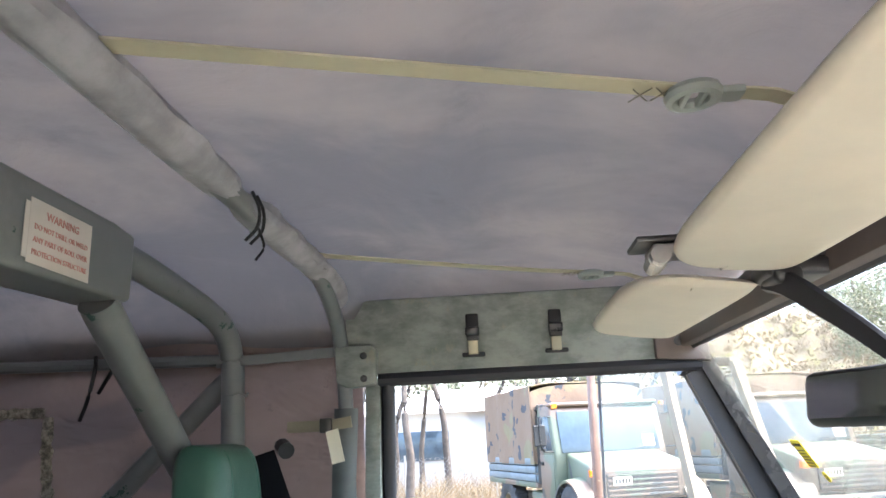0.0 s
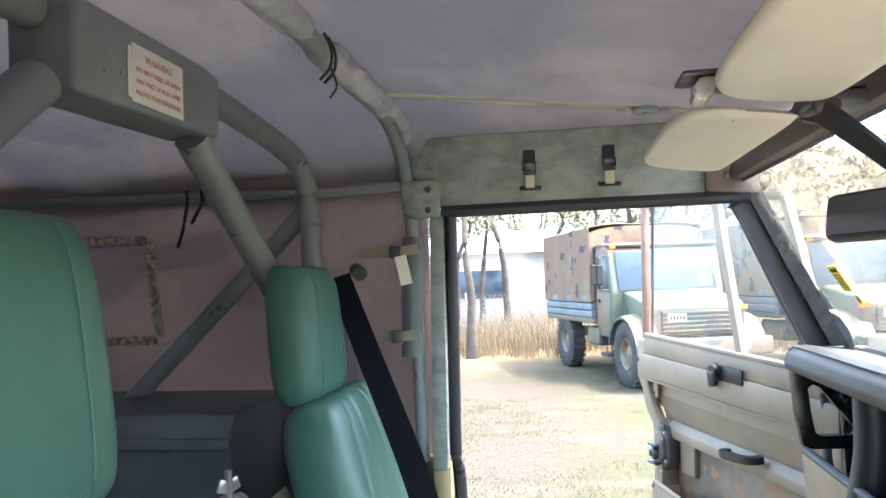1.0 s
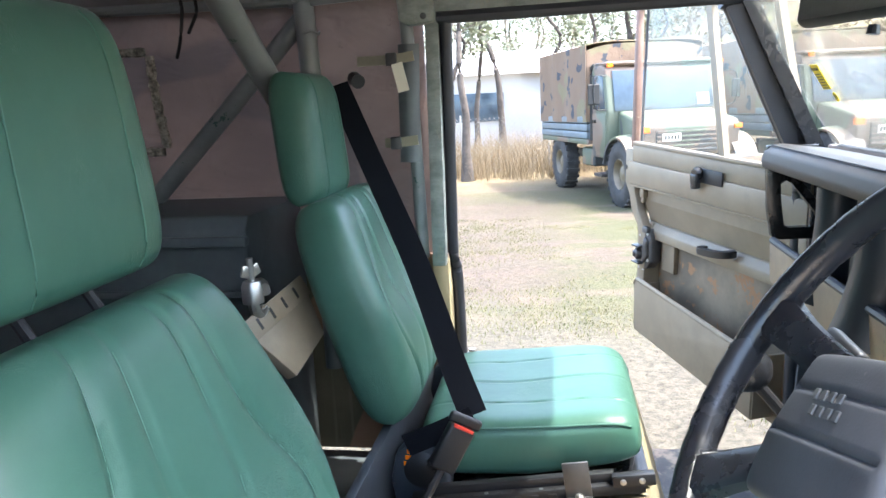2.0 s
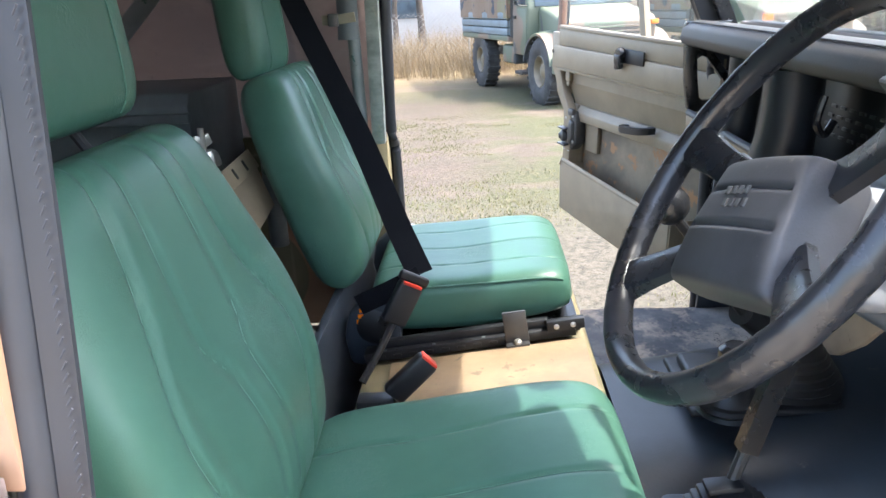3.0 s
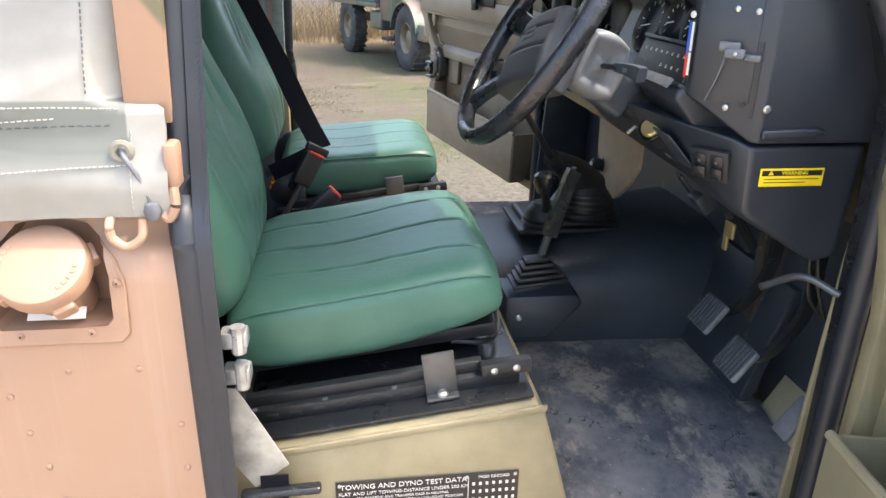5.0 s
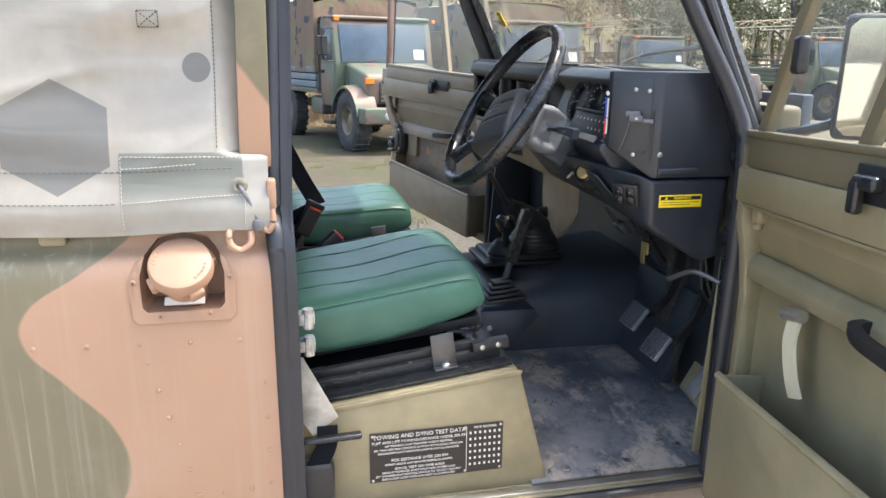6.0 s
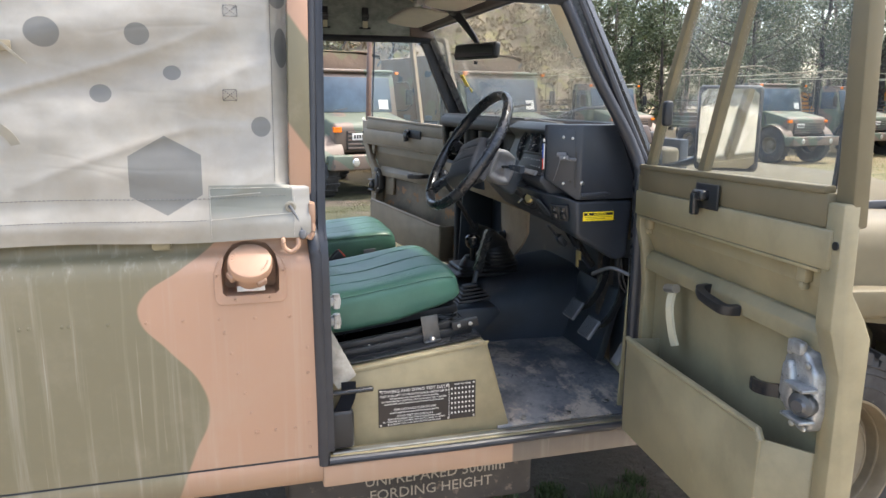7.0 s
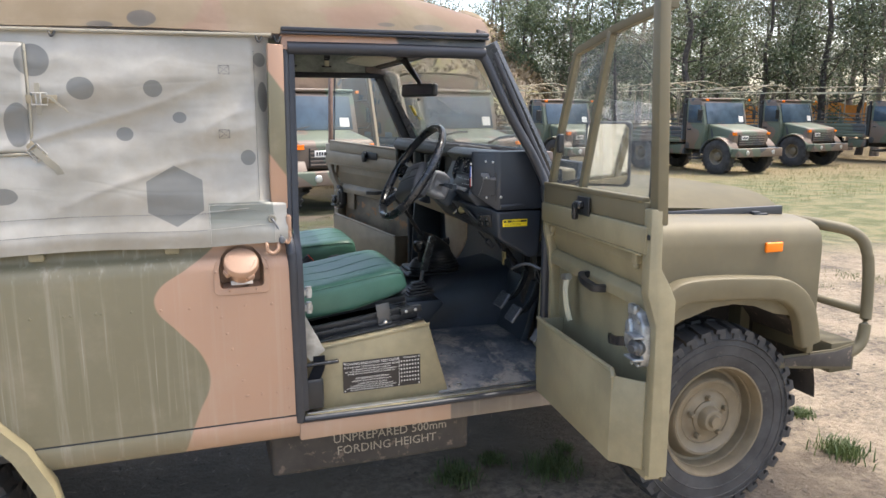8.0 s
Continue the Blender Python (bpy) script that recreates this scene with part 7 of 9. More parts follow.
def side_canvas(u, v):
    """The rolled-down side: long soft folds that sag between its fixings, tucked behind the door post."""
    x = -2.2 + (2.158 if v < 0.195 else 2.134) * u
    z = 1.290 + 0.655 * v
    y = 0.008 + 0.088 * v
    k = math.sin(math.pi * min(1, max(0, v))) * min(1, (1 - u) * 14)
    f = 0.007 * math.sin(2.6 * x + 17.0 * z) + 0.005 * math.sin(-4.5 * x + 24 * z + 1.3) + 0.007 * noise.noise(Vector((x * 2.2, 0, z * 6.0)))
    f += 0.024 * noise.noise(Vector((x * 0.9 + z * 0.9, 5, z * 7.5 - x * 2.0))) + 0.005 * noise.noise(Vector((x * 3 - z * 2, 2, z * 17 + x * 3)))
    ridge = 1 - abs(noise.noise(Vector((x * 1.3 + z * 0.8, 8, z * 8 - x * 2.6))))
    f += -0.010 * ridge ** 7 + 0.0012 * noise.noise(Vector((x * 22, 1, z * 22)))
    low = 0.008 * math.exp(-(v / 0.10) ** 2) * noise.noise(Vector((x * 6, 9, 0)))
    tuck = min(1, max(0, (x + 0.125) / 0.045)) * (1 if v >= 0.195 else 0)
    return Vector((x, y + k * f * (1 - tuck) + low + 0.030 * tuck - 0.012 * math.exp(-((v - 0.06) / 0.05) ** 2), z + 0.006 * math.sin(x * 7) * (1 - v) * (1 - max(0, min(1, (x + 0.35) / 0.2)))))


sc = part("canvas_side", sheet(side_canvas, 260, 90), "side", car, "bleached canvas side curtain with printed grey spots and folds", 2.0)
part("side_lining", sheet(lambda u, v: side_canvas(u, v) + Vector((0, 0.006, 0)), 60, 24), "wall", car, "brown inner face of the side curtain", 2.0)


def on_canvas(x, z, lift=0.004):
    v = (z - 1.29) / 0.655
    p = side_canvas((x + 2.2) / (2.158 if v < 0.195 else 2.134), v)
    return p + Vector((0, -lift, 0))


def stitch(a, b, n, mat="tread", r=0.0009):
    """A dashed seam on the canvas."""
    bms = None
    for i in range(n):
        p, q = (Vector(a).lerp(Vector(b), (i + 0.12) / n), Vector(a).lerp(Vector(b), (i + 0.74) / n))
        t = tube([on_canvas(p.x, p.y, 0.0015), on_canvas(q.x, q.y, 0.0015)], r, 4, 1)
        bms = t if bms is None else merge(bms, t)
    return part("seam", bms, mat, sc)


stitch((-0.95, 1.392), (-0.10, 1.396), 90, "darksteel", 0.0009)
stitch((-0.281, 1.345), (-0.085, 1.352), 30)
stitch((-0.281, 1.400), (-0.16, 1.404), 18)
stitch((-0.084, 1.30), (-0.080, 1.392), 14)
stitch((-0.281, 1.30), (-0.281, 1.421), 18)
stitch((-0.281, 1.420), (-0.09, 1.414), 26)
stitch((-1.6, 1.335), (-0.29, 1.345), 150, "darksteel", 0.0008)
stitch((-0.125, 1.43), (-0.118, 1.90), 66, "darksteel", 0.0009)
for cx, cz in ((-0.212, 1.838), (-0.222, 1.640)):
    for a, b in (((-1, -1), (1, 1)), ((-1, 1), (1, -1)), ((-1, -1), (1, -1)), ((-1, 1), (1, 1)), ((-1, -1), (-1, 1)), ((1, -1), (1, 1))):
        stitch((cx + a[0] * 0.016, cz + a[1] * 0.013), (cx + b[0] * 0.016, cz + b[1] * 0.013), 7, "darksteel", 0.0008)
# eyelet, rope and hook at the corner
ey = on_canvas(-0.091, 1.367, 0.003)
part("eyelet", lathe([(0.006, 0.003), (0.010, 0.004), (0.014, 0.002), (0.014, -0.001), (0.006, -0.001)], Matrix.Translation(ey) @ pose(0, 0, 0, 90, 0, 0), 20), "strapw", sc)
part("rope", tube([ey + Vector((-0.002, 0.006, 0.002)), ey + Vector((0.004, -0.006, -0.006)), ey + Vector((0.018, -0.007, -0.032)), ey + Vector((0.027, -0.008, -0.062)), ey + Vector((0.029, -0.004, -0.082))], 0.0032, 8), "cowl", car, "grey cord tied to the body hook")
part("knot", lathe([(0, 0.012), (0.008, 0.009), (0.011, 0), (0.008, -0.01), (0, -0.014)], Matrix.Translation(ey + Vector((0.028, -0.008, -0.069))), 12), "cowl", car)
part("rope_hook", tube([(-0.110, 0.03, 1.288), (-0.112, -0.004, 1.286), (-0.110, -0.008, 1.268), (-0.094, -0.009, 1.257), (-0.077, -0.008, 1.268), (-0.075, -0.001, 1.288)], 0.0055, 10), "tan", car, "bent brown rope hook")
part("post_bracket", merge(box(-0.046, -0.030, 0.004, 0.05, 1.322, 1.376, 0.005), tube([(-0.038, 0.006, 1.325), (-0.037, 0.002, 1.305), (-0.044, 0.002, 1.288), (-0.052, 0.004, 1.292)], 0.006, 8)), "tan", car, "brown socket bracket on the post foot")
for x in (-0.40, -0.78):
    part("turn_hook", box(x - 0.022, x + 0.022, 0.022, 0.046, 1.268, 1.292, 0.006), "drab", car)
# rolled window flap with straps
part("window_flap", sheet(lambda u, v: on_canvas(-1.6 + 0.832 * u, 1.590 + 0.315 * v, 0.007 + 0.003 * noise.noise(Vector((u * 9, v * 7, 3)))), 60, 30, 0.002), "side", sc, "canvas window flap strapped down", 2.0)
part("flap_edge", tube([on_canvas(-1.6, 1.585), on_canvas(-0.83, 1.583), on_canvas(-0.778, 1.600), on_canvas(-0.765, 1.65), on_canvas(-0.764, 1.86), on_canvas(-0.766, 1.902)], 0.0042, 8), "strapw", sc, "pale bound edge of the window flap")
part("flap_top", tube([on_canvas(-1.6, 1.905), on_canvas(-0.766, 1.905)], 0.003, 6, 4), "strapw", sc)


def ladder_buckle(x, z, turn, tails):
    """Wire ladder buckle on a sewn webbing stub, with loose tails; x runs along the strap."""
    p = on_canvas(x, z, 0.006)
    m = axes(p, (math.cos(radians(turn)), 0, math.sin(radians(turn))), (-math.sin(radians(turn)), 0, math.cos(radians(turn))))
    w = part("strap_stub", moved(box(-0.036, 0.046, -0.012, 0.012, -0.003, 0.000, 0.001), m), "hoopw", sc, "olive webbing stub sewn to the canvas")
    loop = [m @ Vector(q) for q in ((-0.020, -0.017, 0.006), (0.020, -0.017, 0.006), (0.024, 0.0, 0.007), (0.020, 0.017, 0.006), (-0.020, 0.017, 0.006), (-0.020, -0.017, 0.006))]
    bk_ = part("strap_buckle", merge(tube(loop, 0.0028, 8, 1), tube([m @ Vector((0.004, -0.016, 0.007)), m @ Vector((0.004, 0.016, 0.007))], 0.0028, 8, 1), tube([m @ Vector((-0.009, -0.016, 0.005)), m @ Vector((-0.009, 0.016, 0.005))], 0.0024, 8, 1)), "scuff", w, "dull wire ladder buckle")
    for pts, wide, lab in tails:
        part("strap_tail", strip([m @ Vector(q) for q in pts], wide, 0.0022, up=(0, -1, 0)), "strapw", w, lab)
    return bk_


ladder_buckle(-0.734, 1.743, 0, ((((0.0, 0.0, 0.006), (0.024, 0.008, 0.012), (0.050, -0.014, 0.018), (0.076, -0.040, 0.014)), 0.006, "thin pale strap end"),
                                 (((-0.004, 0.046, 0.001), (-0.004, 0.0, 0.004), (-0.004, -0.046, 0.001)), 0.013, "")))
ladder_buckle(-0.752, 1.588, -50, ((((-0.01, 0.0, 0.006), (0.030, 0.004, 0.014), (0.075, 0.006, 0.012), (0.125, -0.014, 0.006)), 0.020, "pale loose webbing tail"),))
for x in (-0.69, -0.10, -0.042):
    part("cord_loop", tube([(x - 0.01, 0.086, 1.946), (x, 0.076, 1.925), (x + 0.012, 0.086, 1.946)], 0.003, 6), "ink", car)

# left side, seen from inside
LEFT_TALL = 0.77


def left_canvas(u, v):
    x = -2.2 + 2.14 * u
    z = 1.29 + LEFT_TALL * v
    return Vector((x, W - 0.03 - 0.11 * v + 0.008 * noise.noise(Vector((x * 4, 3, z * 6))) + 0.006 * math.sin(9 * x + 14 * z), z))


# unseen second layer, added to cut the light coming through the curtain
part("outer_curtain", sheet(lambda u, v: left_canvas(u, v) + Vector((0, 0.008, 0)), 60, 24), "roof", car, "unseen camouflage outer layer added to dim light through the side curtain", 2.0)
part("canvas_side", sheet(left_canvas, 90, 40), "wall", car, "brown canvas side curtain seen from inside", 2.0)
fr = [(-1.06, 1.605), (-0.805, 1.607), (-0.805, 1.875), (-1.06, 1.875)]
for (a, b) in zip(fr, fr[1:] + fr[:1]):
    pts = []
    for i in range(17):
        t = 0.04 + 0.92 * i / 16
        x, z = a[0] + (b[0] - a[0]) * t, a[1] + (b[1] - a[1]) * t
        pts.append(Vector((x, left_canvas((x + 2.2) / 2.14, (z - 1.29) / LEFT_TALL).y - 0.010, z)))
    part("window_binding", sweep(pts, [(-0.009, -0.003), (0.009, -0.003), (0.007, 0.004), (-0.007, 0.004)], up=(0, -1, 0), scale=[1 + 0.35 * (i % 2) + 0.2 * (i % 3) for i in range(17)]), "binding", car, "crumpled pale binding round a canvas window")
part("rear_canvas", sheet(lambda u, v: (-2.19 + 0.01 * noise.noise(Vector((u * 8, v * 6, 1))), 0.10 + (W - 0.2) * u, 1.0 + 1.14 * v), 30, 20), "wall", car, "brown rear canvas curtain", 2.0)
part("tailgate", box(-2.21, -2.17, 0.06, W - 0.06, 0.64, 1.30, 0.005), "body", car)
part("side_batten", tube([(-2.0, 1.645, 1.985), (-1.2, 1.645, 1.985), (-0.37, 1.640, 1.972)], 0.014, 10), "cage", car, "grey side batten tube")
part("tie_bar", strip([(-0.39, 1.632, 1.965), (-0.10, 1.640, 1.978)], 0.022, 0.006, 1, up=(0, -1, 0)), "cage", car)
for x, dz in ((-0.675, 0.13), (-0.635, 0.07)):
    part("cord", tube([(x, 1.625, 1.995), (x + 0.004, 1.618, 1.96), (x - 0.01, 1.62, 1.985 - dz * 0.7), (x - 0.028, 1.625, 1.98 - dz)], 0.0045, 6), "ink", car, "black cord hanging from the batten")

# hoop, cage and braces
def arc_hoop(x, h, side):
    y = lambda q: q if side > 0 else W - q
    return [(x, W / 2, h), (x, y(1.30), h), (x, y(1.45), h - 0.018), (x, y(1.575), h - 0.075), (x, y(1.645), h - 0.16), (x + 0.004, y(1.665), h - 0.30), (x + 0.01, y(1.675), 1.40), (x + 0.01, y(1.68), 1.30)]


for sd in (1, -1):
    part("hood_hoop", tube(arc_hoop(-0.10, 2.118, sd), 0.017, 12, 5), "cage", car, "grey hood hoop under the canvas")
    part("hood_hoop", tube(arc_hoop(-1.25, 2.118, sd), 0.017, 12, 5), "cage", car)


def sleeve(u, v):
    y = 0.33 + 1.24 * u
    a = math.pi * 2 * v
    z = roof_z(-0.1, y)
    fold = noise.noise(Vector((u * 5, 2.2 * math.cos(a), 2.2 * math.sin(a)))) + 0.5 * noise.noise(Vector((u * 16, 4 * math.cos(a), 4 * math.sin(a))))
    r = 0.019 + 0.008 * fold
    tuck = 0.010 * math.exp(-((u - 0.50) / 0.035) ** 2)
    return (-0.10 + (r - tuck) * 1.45 * math.cos(a), y, z - 0.026 + (0.021 - tuck) * math.sin(a) + 0.006 * fold)


part("hoop_sleeve", sheet(sleeve, 110, 28), "sleeve", car, "pale grey canvas sleeve laced over the hoop", 1.5)
for k in (0.0, 0.02):
    part("lace", tube([(-0.075, 0.945 + k, 2.125), (-0.066, 0.95 + k, 2.10), (-0.07, 0.955 + k, 2.075), (-0.085, 0.95 + k, 2.055)], 0.0025, 6), "ink", car)
part("lace_end", tube([(-0.07, 0.96, 2.075), (-0.065, 0.97, 2.05), (-0.075, 0.965, 2.03)], 0.002, 6), "ink", car)
part("cage_box", prism([(0.725, 2.002), (1.118, 2.012), (1.122, 2.124), (1.06, 2.130), (0.735, 2.130), (0.722, 2.118)], "x", -0.430, -0.332, 0.008, 3), "cage", car, "chipped grey roll cage box")
for sd in (1, -1):
    y = (lambda q: q) if sd > 0 else (lambda q: W - q)
    part("cage_tube", tube([(-0.385, y(1.08), 2.108), (-0.380, y(1.20), 2.103), (-0.375, y(1.40), 2.083), (-0.370, y(1.54), 2.062), (-0.364, y(1.605), 2.036), (-0.358, y(1.638), 1.985), (-0.354, y(1.645), 1.90), (-0.350, y(1.648), 1.60), (-0.350, y(1.648), 1.0)], 0.0265, 18), "cage", car, "chipped grey roll cage tube")
    part("weld_bead", tube([(-0.3500 + 0.028 * math.cos(a), y(1.648) + 0.028 * math.sin(a), 1.893 + 0.003 * math.sin(5 * a)) for a in [math.pi * i / 9 for i in range(19)]], 0.003, 6, 1), "cage", car)
    part("cage_brace", tube([(-0.37, y(1.085), 2.01), (-0.36, y(1.40), 1.755), (-0.35, y(1.62), 1.58)], 0.030, 16, 1), "cage", car, "grey roll cage brace")
    part("cage_stay", tube([(-0.365, y(1.662), 1.935), (-0.60, y(1.655), 1.700), (-1.30, y(1.650), 1.03)], 0.024, 14, 1), "cage", car, "grey diagonal cage stay")
sg = part("warning_notice", moved(box(-0.071, 0.071, -0.043, 0.043, 0, 0.0012, 0.0004), axes((-0.3312, 0.917, 2.060), (0, 1, 0), (0, 0, 1))), "white", car, "peeling white warning notice with faded red print")
sf = axes((-0.3296, 0.917, 2.060), (0, 1, 0), (0, 0, 1))
part("under_sheet", moved(box(-0.080, -0.05, -0.038, 0.036, -0.0006, 0.0004, 0), axes((-0.3308, 0.917, 2.060), (0, 1, 0), (0, 0, 1))), "white", sg)
for txt, y, s in (("WARNING", 0.025, 0.0155), ("DO NOT DRILL OR WELD", 0.006, 0.0105), ("ANY PART OF ROLL OVER", -0.011, 0.0105), ("PROTECTION STRUCTURE", -0.028, 0.0105)):
    part("lettering", words(txt, s, sf @ pose(0, y, 0.0004)), "redtext", sg)

# roof straps with buckles
def roof_strap(y0, y1, x1, mat):
    pts = []
    for i in range(11):
        x = -0.12 + (x1 + 0.12) * i / 10
        y = y0 + (y1 - y0) * i / 10
        pts.append((x, y, roof_z(-0.1, y) - 0.012 + (roof_z(x1, y) - roof_z(-0.1, y) - 0.006) * i / 10))
    return strip(pts, 0.026, 0.0025, 2), pts[-1]


for y0, y1 in ((0.548, 0.672), (1.33, 1.52)):
    s_, end = roof_strap(y0, y1, 0.44, "strap")
    st_ = part("roof_strap", s_, "strap", car, "khaki webbing roof strap with buckle")
    e = Vector(end)
    ring = [(e.x + 0.020 + 0.021 * math.cos(a), e.y + 0.023 * math.sin(a), e.z - 0.008) for a in [math.pi * i / 8 for i in range(17)]]
    part("buckle", merge(tube(ring, 0.0075, 8, 1), box(e.x + 0.008, e.x + 0.015, e.y - 0.021, e.y + 0.021, e.z - 0.014, e.z - 0.005, 0.003, 2), box(e.x + 0.025, e.x + 0.032, e.y - 0.020, e.y + 0.020, e.z - 0.014, e.z - 0.005, 0.003, 2), box(e.x + 0.042, e.x + 0.068, e.y - 0.013, e.y + 0.013, e.z - 0.013, e.z - 0.004, 0.004, 2)), "clip", st_, "pale grey ladder buckle")
    for dx in (-0.040, -0.018):
        for sg in (-1, 1):
            part("stitching", tube([(e.x + dx, e.y - 0.014 * sg, e.z - 0.0035), (e.x + dx + 0.018, e.y + 0.014 * sg, e.z - 0.0035)], 0.0008, 5, 1), "strapw", st_)
    part("strap_end", strip([(e.x + 0.04, e.y, e.z - 0.006), (e.x + 0.12, e.y + 0.005, e.z - 0.02), (0.69, e.y + 0.01, 1.99)], 0.024, 0.0025, 4), "strap", st_)
# flap, strap and tag by the left post
part("post_flap", sheet(lambda u, v: (-0.124 + 0.050 * u + 0.010 * v, 1.630 - 0.012 * math.sin(3.1 * u) + 0.003 * math.sin(9 * v), 1.560 + 0.290 * v), 8, 16, 0.003), "bin", car, "grey-green canvas flap on the post")
for z, x0 in ((1.815, -0.225), (1.610, -0.165)):
    st_ = part("retaining_strap", strip([(x0, 1.640, z), (-0.13, 1.622, z), (-0.075, 1.615, z + 0.006)], 0.024, 0.003, 4, up=(0, -1, 0)), "strapd", car, "khaki retaining strap with buckle")
    part("buckle", box(-0.145, -0.118, 1.608, 1.620, z - 0.016, z + 0.016, 0.003), "darksteel", st_)
part("paper_tag", moved(box(-0.014, 0.014, -0.001, 0.001, -0.035, 0.035, 0), pose(-0.108, 1.600, 1.770, 0, -12, 0)), "paper", car, "pale paper tag on a string")
part("belt_anchor", tube([(-0.235, 1.635, 1.775), (-0.215, 1.60, 1.765)], 0.018, 10, 1), "black", car)

# load space behind the seats
part("load_floor", box(-2.17, -0.06, 0.05, W - 0.05, 0.66, 0.70, 0.003), "bin", car)
part("side_bench", prism([(1.34, 0.70), (1.36, 1.44), (1.38, 1.47), (W - 0.06, 1.47), (W - 0.06, 0.70)], "x", -2.1, -0.44, 0.008), "bin", car, "dark grey-green side locker")
part("locker_lip", box(-2.1, -0.43, 1.328, 1.352, 1.405, 1.428, 0.006), "bin", car)
part("locker_lip", box(-2.1, -0.43, 1.330, 1.350, 1.285, 1.300, 0.005), "bin", car)
part("side_bench", prism([(0.06, 0.70), (0.06, 1.40), (0.36, 1.40), (0.40, 1.37), (0.42, 0.70)], "x", -2.1, -0.5, 0.008), "bin", car, "dark grey-green side locker")
bf = axes((-0.31, 1.02, 1.322), (0.037, 0.205, 0.038), (-0.45, -0.1, 0.9))
bx = part("radio_bracket", moved(merge(box(0, 0.22, -0.044, 0, -0.002, 0.001, 0.001), prism([(0.01, -0.044), (0.215, -0.044), (0.19, -0.13), (0.05, -0.15)], "z", -0.030, -0.003, 0.002)), bf), "drab2", car, "khaki slotted bracket with a wing nut")
for k in range(4):
    # black strips paint the dark of the bracket's slots
    part("slot", moved(box(0.034 + 0.046 * k, 0.041 + 0.046 * k, -0.034, -0.010, 0.0005, 0.0018, 0), bf @ pose(0, 0, 0, 0, 0, 0)), "ink", bx)
part("bracket_post", box(-0.36, -0.32, 1.05, 1.12, 0.70, 1.26, 0.005), "bin", car)
wn_ = part("clamp", merge(tube([(-0.30, 1.056, 1.37), (-0.30, 1.056, 1.438)], 0.0065, 10, 1), lathe([(0, 0.022), (0.016, 0.022), (0.020, 0.012), (0.020, -0.02), (0, -0.02)], Matrix.Translation((-0.30, 1.056, 1.372)), 14), sweep([Vector((-0.30, 1.085 + 0.030 * math.cos(a), 1.352 + 0.030 * math.sin(a))) for a in [0.1 + 5.2 * i / 14 for i in range(15)]], circle(0.011, 8), up=(1, 0, 0))), "steel", car, "cast clamp with wing nut")
for k in (-1, 1):
    part("wing", moved(box(0.004, 0.024, -0.003, 0.003, -0.004, 0.018, 0.003), pose(-0.30, 1.056, 1.402, 0, -20, 60 + 90 * (1 - k))), "steel", wn_)

# ---- front wing, bonnet, wheels, bar ----
wing_prof = [(0.34, 1.305), (0.16, 1.300), (0.075, 1.290), (0.030, 1.270), (0.008, 1.235), (0.0, 1.19), (0.0, 1.0), (0.0, 0.66)]
wg = part("front_wing", along(wing_prof, 0.965, 2.20, 0.006, 16), "wing", car, "olive front wing with rounded top edge", 0.9)
cut(wg, arch_cutter(FRONT_X + 0.02, 0.46, 0.49, -0.1, 0.12))
for v in wg.data.vertices:
    if v.co.z > 0.9:
        v.co.z -= 0.05 * max(0, (v.co.x - 0.965) / 1.235) ** 1.3
wl_ = part("front_wing", mirror_y(along(wing_prof, 0.965, 2.20, 0.006, 16)), "wing", car, "olive front wing", 0.9)
cut(wl_, arch_cutter(FRONT_X + 0.02, 0.46, 0.49, W - 0.12, W + 0.1))
part("wing_front", prism([(0.002, 0.66), (0.004, 1.17), (0.03, 1.215), (0.08, 1.238), (0.34, 1.25), (0.34, 0.66)], "x", 2.17, 2.205, 0.008), "wing", car)
part("front_panel", box(2.10, 2.16, 0.34, W - 0.34, 0.66, 1.24, 0.01), "wing", car)
for y in (0.19, W - 0.19):
    part("headlamp", lathe([(0, 0.035), (0.05, 0.03), (0.085, 0.012), (0.095, 0.006), (0.10, 0), (0, 0)], Matrix.Translation((2.205, y, 1.0)) @ pose(0, 0, 0, 0, 90, 0), 28), "steel", car, "round headlamp")
flp = [Vector((1.24, -0.012, 0.70)), Vector((1.30, -0.020, 0.86)), Vector((1.42, -0.024, 0.97)), Vector((1.55, -0.026, 1.005)), Vector((1.90, -0.026, 0.985)), Vector((2.02, -0.024, 0.95)), Vector((2.10, -0.022, 0.87)), Vector((2.150, -0.018, 0.72))]
part("wheel_arch_flare", sweep(smooth_path(flp, 6), [(-0.050, -0.024), (-0.048, 0.020), (-0.043, 0.028), (-0.034, 0.031), (0.034, 0.026), (0.043, 0.022), (0.048, 0.014), (0.050, -0.024)], up=(0, -1, 0)), "wing", car, "pressed olive wheel arch flare")
part("inner_arch", sheet(lambda u, v: (FRONT_X + 0.02 + 0.50 * math.cos(math.pi * u), 0.02 + 0.42 * v, 0.44 + 0.50 * math.sin(math.pi * u)), 24, 4), "under", car)
part("inner_wing", box(1.0, 2.1, 0.42, 0.45, 0.66, 1.24, 0.004), "under", car)
part("bonnet", sheet(lambda u, v: (1.0 + 1.17 * u, 0.21 + (W - 0.42) * v, 1.325 + 0.085 * (1 - abs(2 * v - 1) ** 6) - 0.06 * u ** 1.6), 24, 30, 0.02), "bonnetp", car, "olive bonnet with raised middle", 0.9)
part("bonnet_gap", box(1.0, 2.16, 0.195, 0.215, 1.24, 1.292, 0.004), "seal", car)
part("bonnet_catch", merge(box(1.98, 2.02, 0.17, 0.20, 1.25, 1.275, 0.005), tube([(2.0, 0.175, 1.26), (2.05, 0.17, 1.262)], 0.007, 8, 1)), "black", car)
